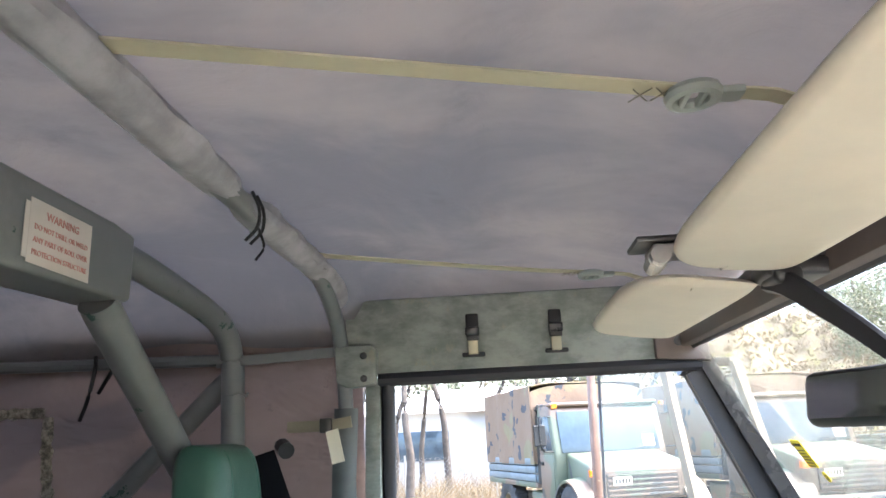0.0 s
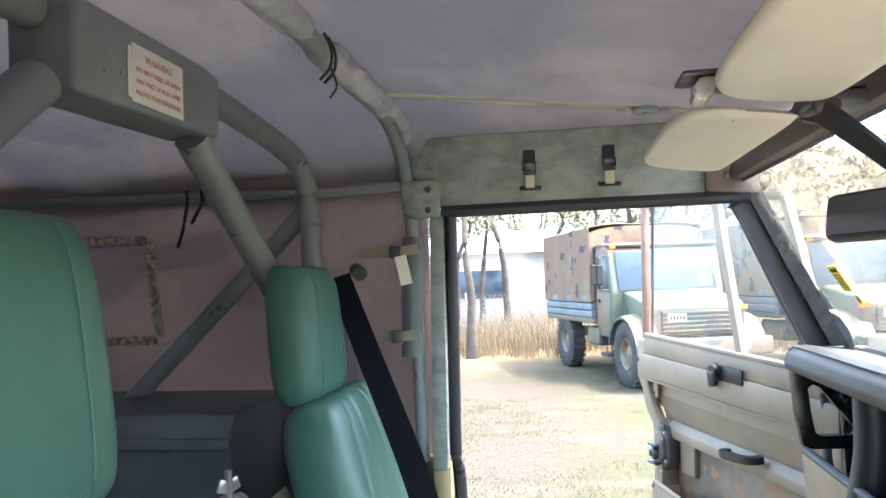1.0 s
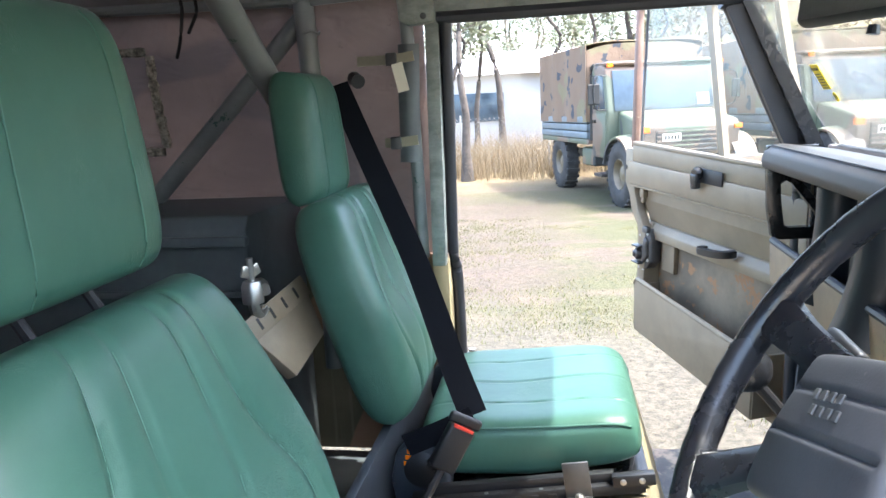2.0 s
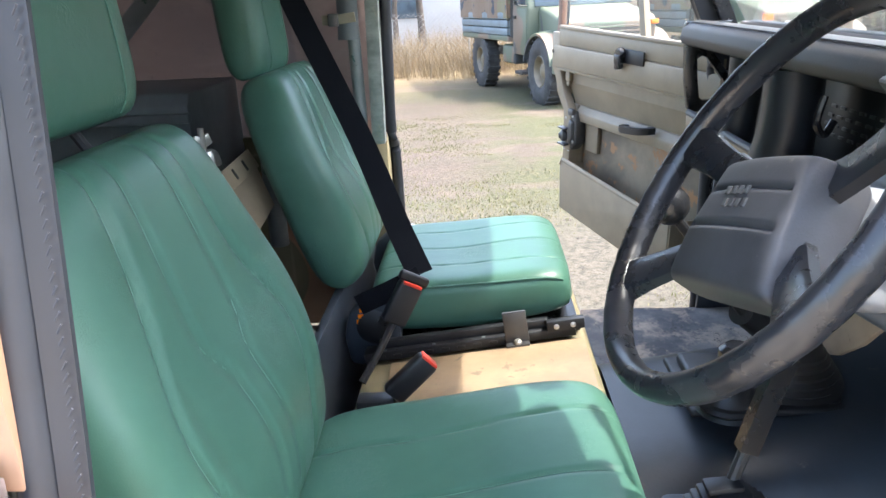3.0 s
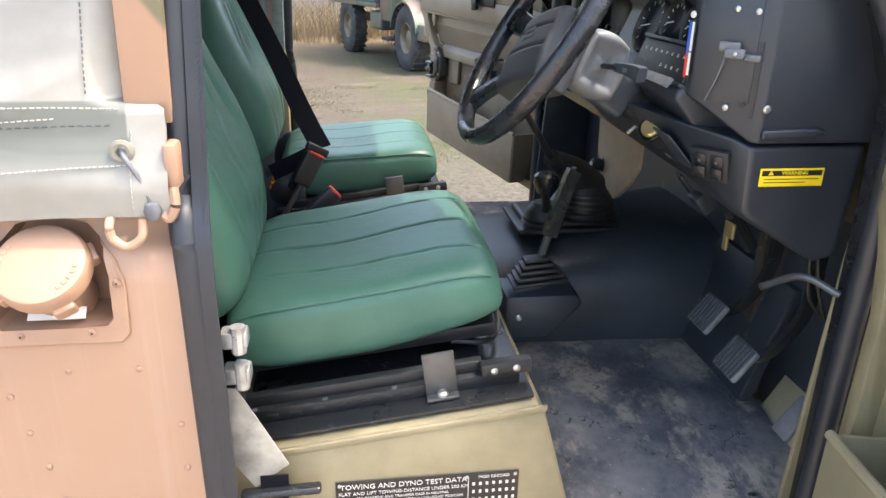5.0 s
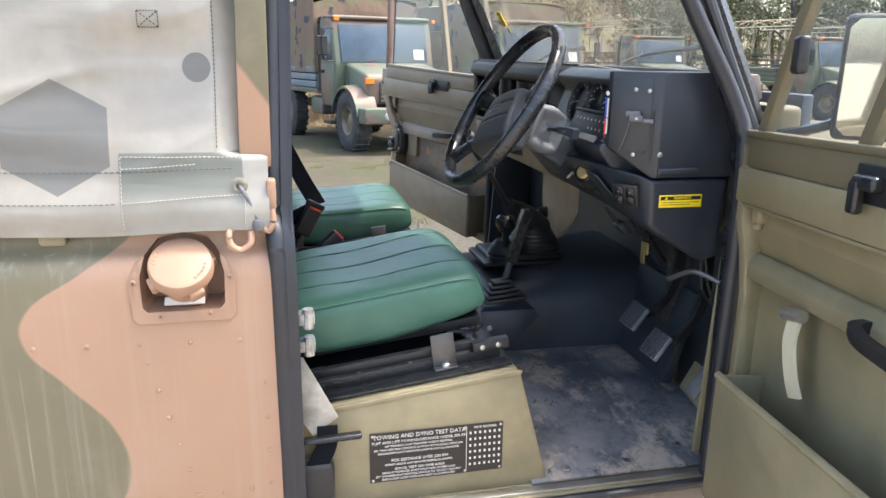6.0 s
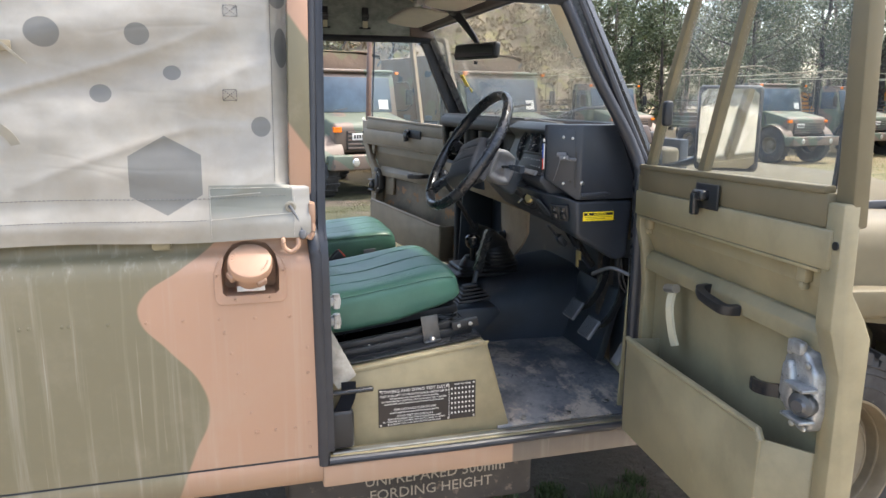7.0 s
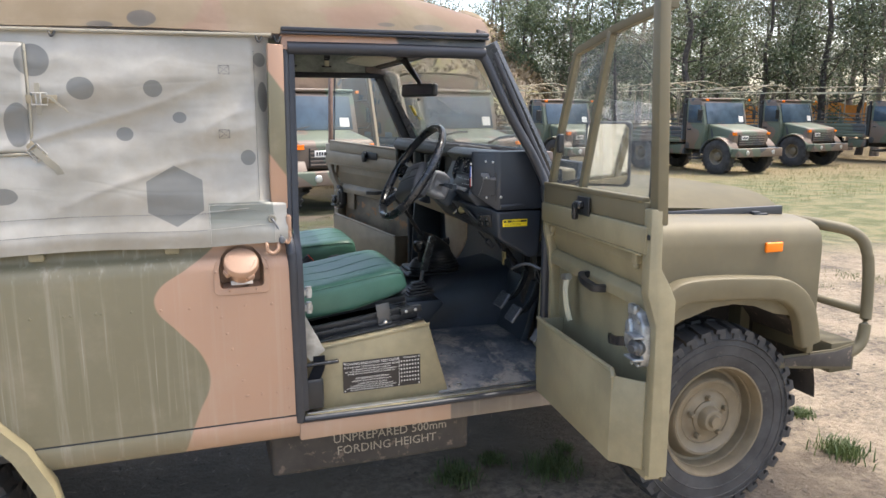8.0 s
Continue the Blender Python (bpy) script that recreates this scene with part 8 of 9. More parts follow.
part("indicator_lamp", box(1.895, 1.982, -0.012, 0.004, 1.130, 1.172, 0.006, 3), "orange", car, "orange side indicator lamp")
wm = axes((1.035, -0.160, 1.560), (0.74, -0.67, 0), (0, 0, 1))
wmr = part("wing_mirror", moved(box(-0.080, 0.080, -0.112, 0.112, -0.030, 0.0, 0.024, 4), wm), "black", car, "black framed wing mirror on an arm")
part("glass_face", moved(prism([(-0.071, -0.088), (-0.056, -0.103), (0.056, -0.103), (0.071, -0.088), (0.071, 0.088), (0.056, 0.103), (-0.056, 0.103), (-0.071, 0.088)], "z", 0.0002, 0.0012, 0), wm), "mirror", wmr)
part("arm", tube([(0.955, 0.03, 1.44), (1.010, -0.06, 1.47), (1.046, -0.13, 1.52)], 0.010, 8), "gloss", wmr)
part("bulkhead_scuttle", box(0.955, 1.02, 0.02, W - 0.02, 1.20, 1.50, 0.015, 3), "wing", car, "olive scuttle below the windscreen")


shoulder = bpy.data.meshes.new("shoulder_lug")
bm = box(0.366, 0.404, -0.017, 0.017, 0.096, 0.113, 0.003, 1)
for v in bm.verts:
    v.co.z -= 0.10 * max(0, v.co.x - 0.375)
bm.to_mesh(shoulder)
bm.free()
shoulder.materials.append(M["rubber"])


def wheel(x, y, flip):
    wh = new("wheel")
    wh.parent, wh.matrix_parent_inverse = car, Matrix.Translation(-car.location)
    tagged(wh, "olive steel wheel with knobbly black tyre")
    m = Matrix.Translation((x, y, 0.392)) @ pose(0, 0, 0, 90 if not flip else -90, 0, 0)
    RT = 0.425
    tyre = lathe([(0.238, 0.085), (0.252, 0.102), (0.29, 0.112), (0.35, 0.112), (0.392, 0.102), (RT - 0.014, 0.088), (RT - 0.012, 0.0), (RT - 0.014, -0.088), (0.392, -0.102), (0.35, -0.112), (0.252, -0.10), (0.238, -0.085)], m, 64)
    part("tyre", tyre, "rubber", wh, "black mud-terrain tyre", 0.5)
    block = bpy.data.meshes.new("tread_lug")
    bm = prism([(-0.026, 0.0), (0.026, 0.0), (0.021, 0.019), (-0.021, 0.019)], "y", 0.014, 0.112, 0)
    for v in bm.verts:
        if v.co.y > 0.09:
            v.co.z -= 0.010
        v.co.x += 0.010 * v.co.y / 0.1
    bm.to_mesh(block)
    bm.free()
    block.materials.append(M["rubber"])
    turn_ = Matrix(((0, 0, 1, 0), (1, 0, 0, 0), (0, 1, 0, 0), (0, 0, 0, 1)))
    for i in range(34):
        for k in (-1, 1):
            ob = new("tread_lug", block)
            ob.parent = wh
            a = 360 / 34 * (i + (0.5 if k > 0 else 0))
            ob.matrix_basis = m @ pose(0, 0, 0, 0, 0, a) @ Matrix.Translation((RT - 0.017, 0, 0)) @ turn_ @ Matrix.Diagonal((1, k, 1, 1))
            sh = new("shoulder_lug", shoulder)
            sh.parent = wh
            sh.matrix_basis = m @ pose(0, 0, 0, 0, 0, a) @ Matrix.Diagonal((1, 1, k, 1))
    for r in (0.30, 0.345, 0.372):
        part("sidewall_rib", moved(lathe([(r - 0.003, 0.1115), (r, 0.1155), (r + 0.003, 0.1115)], None, 64), m), "rubber", wh)
    part("rim", lathe([(0.252, 0.096), (0.249, 0.104), (0.242, 0.103), (0.236, 0.092), (0.230, 0.070), (0.222, 0.030), (0.214, 0.012), (0.203, 0.008), (0.190, 0.020), (0.184, 0.040), (0.176, 0.050), (0.162, 0.052), (0.150, 0.044), (0.118, 0.034), (0.100, 0.036), (0.086, 0.044), (0.0, 0.044)], m, 64), "wheelp", wh, "olive pressed-steel rim", 0.7)
    part("hub", lathe([(0.075, 0.034), (0.075, 0.050), (0.058, 0.056), (0.050, 0.085), (0.044, 0.092), (0.030, 0.094), (0.024, 0.110), (0, 0.112)], m, 28), "wheelp", wh, "olive hub cap")
    for i in range(5):
        a = math.radians(72 * i + 20)
        part("wheel_nut", lathe([(0, 0.066), (0.008, 0.066), (0.012, 0.060), (0.013, 0.045), (0, 0.045)], m @ pose(0.092 * math.cos(a), 0.092 * math.sin(a), 0), 6), "wheelp", wh)
    for r, h in ((0.170, 0.0515), (0.124, 0.0360), (0.226, 0.052)):
        part("rim_ring", lathe([(r - 0.005, h - 0.004), (r - 0.002, h + 0.003), (r + 0.002, h + 0.003), (r + 0.005, h - 0.004)], m, 48), "wheelp", wh)


for x in (FRONT_X, REAR_X):
    wheel(x, 0.135, False)
    wheel(x, W - 0.135, True)
part("front_bumper", merge(box(2.34, 2.48, 0.03, W - 0.03, 0.54, 0.68, 0.008), box(2.10, 2.36, 0.42, 0.56, 0.58, 0.66, 0.005)), "bonnetp", car, "dusty olive steel front bumper")
part("bumper_end", prism([(2.05, 0.655), (2.36, 0.655), (2.47, 0.672), (2.47, 0.548), (2.36, 0.560), (2.05, 0.600)], "y", 0.024, 0.034, 0.003), "bonnetp", car, "folded end of the bumper channel")
# dark plate on the solid end paints the shade of an open channel
part("bumper_hollow", prism([(2.07, 0.645), (2.36, 0.645), (2.455, 0.660), (2.455, 0.562), (2.36, 0.573), (2.07, 0.610)], "y", 0.0205, 0.0245, 0.001), "under", car, "dark plate painting the shade inside the bumper channel")
part("bull_bar", merge(tube([(2.42, 0.05, 0.60), (2.52, 0.04, 0.66), (2.56, 0.06, 0.80), (2.56, 0.08, 1.05), (2.52, 0.12, 1.155), (2.42, 0.22, 1.19), (2.34, 0.42, 1.20), (2.32, W / 2, 1.20), (2.34, W - 0.42, 1.20), (2.42, W - 0.22, 1.19), (2.56, W - 0.08, 1.05), (2.56, W - 0.06, 0.80), (2.42, W - 0.05, 0.60)], 0.026, 14), tube([(2.56, 0.07, 0.80), (2.42, 0.36, 0.84), (2.36, 0.6, 0.84)], 0.020, 12)), "wing", car, "olive tubular bull bar")

# ---- trucks: x forward, origin on the ground under the middle ----
def truck(name, label, cover, seed):
    """Short-bonnet army truck with drop-side bed; cover: canvas tilt, else bare hoops."""
    t = thing(name, (0, 0, 0), label, "truck", "parked army trucks")

    def add(nm, bm, mat, lab="", parent=None):
        return part(nm, bm, mat, parent or t, lab)

    add("chassis", merge(box(-3.0, 2.35, -0.42, -0.30, 0.62, 0.80, 0.01), box(-3.0, 2.35, 0.30, 0.42, 0.62, 0.80, 0.01)), "under", "dark chassis rails")
    cab = add("cab", prism([(0.20, 0.80), (0.95, 0.80), (1.00, 1.62), (0.83, 2.38), (0.70, 2.46), (0.28, 2.46), (0.20, 2.40)], "y", -1.06, 1.06, 0.05, 3), "truck", "camouflaged cab")
    add("roof_rim", box(0.22, 0.86, -1.04, 1.04, 2.43, 2.50, 0.03, 3), "truck", "", cab)
    ws_ = add("windscreen", moved(box(-0.008, 0.008, -0.92, 0.92, -0.36, 0.36, 0.004), Matrix.Translation((0.935, 0, 1.985)) @ pose(0, 0, 0, 0, -12.6, 0)), "tglass", "dark truck windscreen", cab)
    add("permit", moved(box(0.009, 0.013, 0.62, 0.84, -0.30, -0.10, 0), Matrix.Translation((0.935, 0, 1.985)) @ pose(0, 0, 0, 0, -12.6, 0)), "white", "white paper behind the glass", ws_)
    for k in (-0.4, 0.45):
        add("wiper", tube([(1.02, k, 1.66), (0.99, k + 0.35, 1.72)], 0.012, 6, 1), "ink", "", cab)
    for sd in (-1, 1):
        add("side_window", prism([(0.30, 1.68), (0.90, 1.68), (0.78, 2.28), (0.30, 2.28)], "y", sd * 1.055, sd * 1.070, 0.004), "tglass", "", cab)
        add("cab_door", prism([(0.26, 0.92), (0.93, 0.92), (0.95, 1.60), (0.26, 1.60)], "y", sd * 1.055, sd * 1.075, 0.006), "truck", "", cab)
        add("handle", box(0.32, 0.45, sd * 1.06, sd * 1.10, 1.44, 1.48, 0.008), "ink", "", cab)
        add("mirror", merge(tube([(0.92, sd * 1.05, 2.25), (1.06, sd * 1.30, 2.22), (1.06, sd * 1.30, 1.72), (0.95, sd * 1.06, 1.66)], 0.012, 6, 4), box(1.02, 1.06, sd * 1.24, sd * 1.40, 1.78, 2.10, 0.02)), "ink", "truck door mirror on a loop arm")
        add("marker", box(1.02, 1.06, sd * 0.98, sd * 1.06, 2.40, 2.46, 0.01), "orange", "", cab)
    hood = add("bonnet", prism([(0.95, 0.88), (2.02, 0.88), (2.06, 1.36), (1.98, 1.44), (1.00, 1.64)], "y", -0.86, 0.86, 0.06, 3), "truck", "camouflaged sloping bonnet")
    add("grille", box(2.03, 2.075, -0.62, 0.62, 0.93, 1.30, 0.012), "under", "dark slatted grille", hood)
    for i in range(5):
        add("slat", box(2.06, 2.085, -0.60, 0.60, 0.955 + 0.075 * i, 0.985 + 0.075 * i, 0.006), "truck", "", hood)
    add("plate", box(2.086, 2.094, -0.52, -0.20, 1.12, 1.25, 0.004), "white", "white registration plate with dark bars", hood)
    for i in range(5):
        add("plate_mark", box(2.094, 2.098, -0.485 + 0.055 * i, -0.450 + 0.055 * i, 1.15, 1.22, 0), "ink", "", hood)
    for sd in (-1, 1):
        add("headlamp", lathe([(0, 0.03), (0.06, 0.025), (0.09, 0.0), (0, 0)], Matrix.Translation((2.44, sd * 0.62, 0.72)) @ pose(0, 0, 0, 0, 90, 0), 18), "steel", "", hood)
        add("indicator", box(2.02, 2.08, sd * 0.74, sd * 0.88, 1.28, 1.36, 0.01), "orange", "", hood)
        add("mudguard", sheet(lambda u, v, sd=sd: (1.55 + 0.66 * math.cos(math.pi * (0.06 + 0.88 * u)), sd * (0.72 + 0.40 * v), 0.60 + (0.66 - 0.05 * v * v) * math.sin(math.pi * (0.06 + 0.88 * u))), 16, 4, 0.04), "truck", "rounded front mudguard")
    add("bumper", box(2.15, 2.45, -1.08, 1.08, 0.58, 0.86, 0.03, 3), "truck", "camouflaged front bumper")
    add("step", box(0.40, 0.80, -1.10, 1.10, 0.46, 0.52, 0.01), "under")
    bed = add("load_bed", merge(box(-3.15, 0.08, -1.10, 1.10, 1.02, 1.12, 0.01)), "truck", "drop-side load bed")
    for i in range(3):
        z = 1.13 + 0.145 * i
        for sd in (-1, 1):
            add("side_board", box(-3.12, 0.05, sd * 1.10 - 0.02, sd * 1.10 + 0.02, z, z + 0.13, 0.015), "boards" if cover else "truck", "", bed)
        add("head_board", box(0.03, 0.07, -1.08, 1.08, z, z + 0.13, 0.015), "boards", "", bed)
        add("tail_board", box(-3.15, -3.11, -1.08, 1.08, z, z + 0.13, 0.015), "boards", "", bed)
    if cover:
        def tilt(u, v):
            x = -3.17 + 3.28 * u
            a = v * 2 - 1
            e = abs(a)
            y = math.copysign(min(1.13, e * 2.3) if e < 0.5 else 1.13 + 0.02 * math.sin(u * 20), a)
            z = (2.92 - 0.30 * max(0, e * 2 - 0.55) ** 2 if e < 0.5 else 2.86 - (e - 0.5) * 2 * 1.42)
            z -= 0.05 * abs(math.sin(u * math.pi * 4)) * (1 if e < 0.5 else 0)
            return (x, y, z + 0.02 * noise.noise(Vector((x * 2, y * 2, seed))))
        add("canvas_tilt", sheet(tilt, 40, 40, 0.02), "cover", "camouflage canvas tilt")
        for x in (-3.17, 0.11):
            add("tilt_end", sheet(lambda u, v, x=x: (x + 0.03 * noise.noise(Vector((u * 4, v * 4, seed))), -1.12 + 2.24 * u, 1.45 + (1.42 - 0.12 * abs(2 * u - 1) ** 4) * v), 12, 10, 0.02), "cover")
    else:
        for i in range(5):
            x = -3.0 + 0.72 * i
            add("hoop", tube([(x, -1.08, 1.5), (x, -1.08, 2.72), (x, -0.9, 2.98), (x, 0, 3.10), (x, 0.9, 2.98), (x, 1.08, 2.72), (x, 1.08, 1.5)], 0.018, 8, 4), "hoopw", "bare tilt hoop")
        for y, z in ((-1.0, 2.84), (0, 3.10), (1.0, 2.84)):
            add("ridge_pole", tube([(-3.05, y, z), (0.1, y, z)], 0.018, 6, 1), "strap")
        for i in range(3):
            for sd in (-1, 1):
                add("bed_rail", box(-3.1, 0.05, sd * 1.09 - 0.012, sd * 1.09 + 0.012, 1.62 + 0.16 * i, 1.66 + 0.16 * i, 0.004), "truck")
    for wx in (1.55, -1.95):
        for sd in (-1, 1):
            m = Matrix.Translation((wx, sd * 0.93, 0.575)) @ pose(0, 0, 0, -90 * sd, 0, 0)
            w = part("wheel", lathe([(0.27, 0.12), (0.34, 0.155), (0.48, 0.155), (0.555, 0.125), (0.575, 0.10), (0.575, -0.10), (0.555, -0.125), (0.48, -0.155), (0.30, -0.15), (0.27, -0.12)], m, 36), "rubber", t, "large black truck tyre")
            part("rim", lathe([(0.275, 0.115), (0.26, 0.13), (0.235, 0.10), (0.22, 0.03), (0.15, 0.0), (0.13, 0.06), (0.10, 0.08), (0, 0.085)], m, 24), "wheelp", w)
            lug = None
            for i in range(24):
                b = moved(box(0.555, 0.592, -0.03, 0.03, -0.14, 0.14, 0), m @ pose(0, 0, 0, 0, 0, 15 * i))
                lug = b if lug is None else merge(lug, b)
            part("tread", lug, "rubber", w)
    add("fuel_tank", box(-0.6, 0.1, -1.0, -0.55, 0.60, 0.95, 0.05, 3), "truck", "boxy fuel tank")
    add("air_cleaner", tube([(0.10, -0.98, 1.1), (0.10, -0.98, 2.3), (0.16, -0.98, 2.42)], 0.09, 12, 3), "ink")
    return t


M["boards"] = plain("blue-grey bed boards", (0.135, 0.165, 0.18), 0.55, vary=0.2, scale=3)
TS = 1.0


def park(ob, x, y, face, scale=TS):
    """face: degrees of the bonnet's heading from +x."""
    a = math.radians(face)
    dx, dy = math.cos(a), math.sin(a)
    zf, zr = height(x + 1.45 * dx, y + 1.45 * dy), height(x - 1.8 * dx, y - 1.8 * dy)
    pitch = math.degrees(math.atan2(zf - zr, 3.25))
    z = zr + (zf - zr) * 1.8 / 3.25
    return Matrix.Translation((x, y, z)) @ pose(0, 0, 0, 0, 0, face) @ pose(0, 0, 0, 0, -pitch, 0) @ Matrix.Diagonal((scale, scale, scale, 1))


def put_truck(ob, x, y, face, scale=TS):
    ob.matrix_basis = park(ob, x, y, face, scale)
    return ob


t1 = put_truck(truck("army_truck", "camouflaged army truck with canvas tilt parked nose-on", True, 1.0), 2.05, 16.07, -73.5, 1.12)
copy_thing(t1, park(t1, 5.8, 16.2, -75))
t3 = put_truck(truck("army_truck", "camouflaged army truck with bare tilt hoops over the bed", False, 4.0), 18.4, 21.4, -80, 1.1)
copy_thing(t3, park(t3, 23.9, 23.6, -78))
copy_thing(t3, park(t3, 29.6, 23.6, -66))
copy_thing(t3, park(t3, 13.4, 24.4, -80))

# ---- far things: bank, shed, fence, trees ----
def bank(u, v):
    a = math.radians(4 + 25 * u)
    r = 31 + 14 * v
    x, y = r * math.sin(a), r * math.cos(a)
    edge = math.sin(math.pi * min(1, max(0, u))) ** 0.5
    z = height(x, y) - 0.1 + 8.6 * edge * (v * v * (3 - 2 * v)) * (1 + 0.25 * noise.noise(Vector((x * 0.3, y * 0.3, 2)))) + 0.5 * noise.noise(Vector((x * 0.8, y * 0.8, 5))) * v
    return (x, y, z)


tagged(part("earth_bank", sheet(bank, 70, 30), "bank", None, "sandy earth bank with dry grass tufts", 2.0), category="bank", kind="structure")
bar_ = thing("barrier_fence", (30, 31, height(30, 31)), "orange plastic barrier fence beyond the trucks", "fence")
for i in range(7):
    a = math.radians(41 + 1.6 * i)
    x, y = 44 * math.sin(a), 44 * math.cos(a)
    part("post", tube([(x, y, height(x, y) - 0.1), (x, y, height(x, y) + 2.6)], 0.04, 6, 1), "wire", bar_)
part("mesh_panel", sheet(lambda u, v: (44 * math.sin(math.radians(41 + 9.6 * u)), 44 * math.cos(math.radians(41 + 9.6 * u)), -0.4 + 1.2 + 1.5 * v + 0.15 * math.sin(u * 19)), 40, 4, 0.02), "barrier", bar_, "orange mesh")
shed = thing("shed", (-5.2, 34, height(-5.2, 34)), "long white shed with a dark window beyond the fence", "building")
gz = height(-5.2, 34)
part("wall", box(-11.0, 1.2, 34, 40, gz, gz + 3.4, 0.02), "shedw", shed, "white sheet wall")
part("roof", prism([(33.5, gz + 3.3), (40.5, gz + 3.3), (37, gz + 4.5)], "x", -11.4, 1.6, 0.02), "shedw", shed, "pale metal roof")
win = part("window", box(-4.6, -2.2, 33.92, 34.02, gz + 1.2, gz + 2.5, 0.02), "tglass", shed, "dark window")
part("window_frame", box(-3.43, -3.37, 33.88, 33.93, gz + 1.2, gz + 2.5, 0.01), "shedw", win)
fence = thing("wire_fence", (-3, 21.5, height(-3, 21.5)), "sagging chain-link fence on steel posts", "fence")
for i in range(9):
    x = -13 + 2.6 * i
    part("post", tube([(x, 21.5, height(x, 21.5) - 0.2), (x, 21.5, height(x, 21.5) + 1.75)], 0.03, 8, 1), "wire", fence)
wires = None
for k in range(150):
    for sg_ in (-1, 1):
        x = -13.0 + 0.14 * k
        h = 1.65
        x2 = x + sg_ * h
        if not (-13 <= x2 <= 7.9):
            continue
        a, b = Vector((x, 21.5, height(x, 21.5))), Vector((x2, 21.5, height(x2, 21.5) + h))
        t = tube([a, b], 0.004, 3, 1)
        wires = t if wires is None else merge(wires, t)
tagged(part("mesh_wire", wires, "wire", fence), kind="stuff")


def leaf_blob(verts, faces, c, rad, n, size, rng, droop):
    for _ in range(n):
        d = Vector((rng.gauss(0, 1), rng.gauss(0, 1), rng.gauss(0, 0.75)))
        d = d.normalized() * rad * rng.random() ** 0.45
        p = c + d
        a = Vector((rng.gauss(0, 1), rng.gauss(0, 1), rng.gauss(0, 0.5) - droop)).normalized()
        b = a.cross(Vector((rng.gauss(0, 1), rng.gauss(0, 1), rng.gauss(0, 1)))).normalized()
        l, w = size * rng.uniform(0.7, 1.5), size * rng.uniform(0.16, 0.30)
        i = len(verts)
        verts += [p - a * l * 0.5, p + b * w, p + a * l * 0.5, p - b * w]
        faces.append((i, i + 1, i + 2, i + 3))


def tree(name, label, seed, tall, crown, leaf, bark, density, size, bare=0.35, lean=0.4):
    rng = random.Random(seed)
    t = thing(name, (0, 0, 0), label, "tree", "trees round the yard")
    pts = [Vector((0, 0, -0.3))]
    n = 9
    for i in range(1, n + 1):
        pts.append(Vector((lean * (i / n) ** 1.5 + rng.gauss(0, 0.10), rng.gauss(0, 0.10), tall * 0.92 * i / n)))
    path = smooth_path(pts, 3)
    r0 = 0.011 * tall + 0.03
    bm = sweep(path, circle(1, 8), scale=[r0 * (1 - 0.86 * i / len(path)) + (0.08 * max(0, 1 - i / 3)) for i in range(len(path))])
    verts, faces = [], []
    for k in range(int(9 + tall * 0.9)):
        u = rng.uniform(bare, 0.97)
        o = path[int(u * (len(path) - 1))]
        az = rng.uniform(0, 6.283)
        ln = crown * rng.uniform(0.45, 1.0) * (1.15 - 0.6 * u)
        up = rng.uniform(0.15, 0.9)
        tip = o + Vector((math.cos(az) * ln, math.sin(az) * ln, ln * up))
        mid = o.lerp(tip, 0.5) + Vector((rng.gauss(0, 0.1), rng.gauss(0, 0.1), -0.06 * ln))
        lp = smooth_path([o, mid, tip], 3)
        lr = r0 * 0.30 * (1.1 - u)
        bm = merge(bm, sweep(lp, circle(1, 5), scale=[max(0.008, lr * (1 - 0.8 * i / len(lp))) for i in range(len(lp))]))
        for j in range(3):
            q = mid.lerp(tip, 0.25 + 0.4 * j) + Vector((rng.gauss(0, 0.25), rng.gauss(0, 0.25), rng.gauss(0, 0.15))) * crown * 0.3
            leaf_blob(verts, faces, q, crown * rng.uniform(0.20, 0.36), density, size, rng, 0.6)
    part("trunk", bm, bark, t, "grey-brown trunk and limbs", 1.0)
    me = bpy.data.meshes.new("crown")
    me.from_pydata(verts, [], faces)
    me.materials.append(M[leaf])
    ob = new("crown", me)
    ob.parent = t
    tagged(ob, "loose crown of small hanging leaves")
    return t


kinds = [tree("gum_tree", "tall grey-green gum tree with loose hanging leaves", 11, 13, 3.2, "leafg", "bark", 66, 0.18, 0.22),
         tree("gum_tree", "slender gum tree with pale bark and sparse crown", 12, 11, 2.2, "leafg", "bark", 46, 0.17, 0.35, 0.9),
         tree("pine_tree", "dark green bushy pine-like tree", 13, 10, 2.8, "leafp", "bark2", 84, 0.18, 0.06),
         tree("gum_tree", "gum tree with dark trunk and dense crown", 14, 15, 3.6, "leafg", "bark2", 68, 0.18, 0.15)]
thin = tree("sapling", "thin bare-stemmed sapling with few leaves", 15, 7, 1.3, "leafg", "bark2", 9, 0.22, 0.5, 0.5)
rng = random.Random(21)
spots = []
for i in range(64):
    az = math.radians(24 + 66 * i / 63 + rng.uniform(-1, 1))
    r = rng.uniform(36, 44) if i % 2 else rng.uniform(44, 64)
    spots.append((r * math.sin(az), r * math.cos(az), rng.choice((0, 0, 2, 2, 3, 3, 1)), rng.uniform(0.8, 1.25)))
for i in range(22):
    az = math.radians(-24 + 48 * i / 21 + rng.uniform(-0.8, 0.8))
    r = rng.uniform(42, 58)
    spots.append((r * math.sin(az), r * math.cos(az), rng.choice((0, 1, 1, 3)), rng.uniform(0.8, 1.2)))
for i in range(16):
    az = math.radians(22 + 68 * i / 15 + rng.uniform(-0.8, 0.8))
    r = rng.uniform(50, 60)
    spots.append((r * math.sin(az), r * math.cos(az), rng.choice((0, 2, 3)), rng.uniform(0.75, 1.1)))
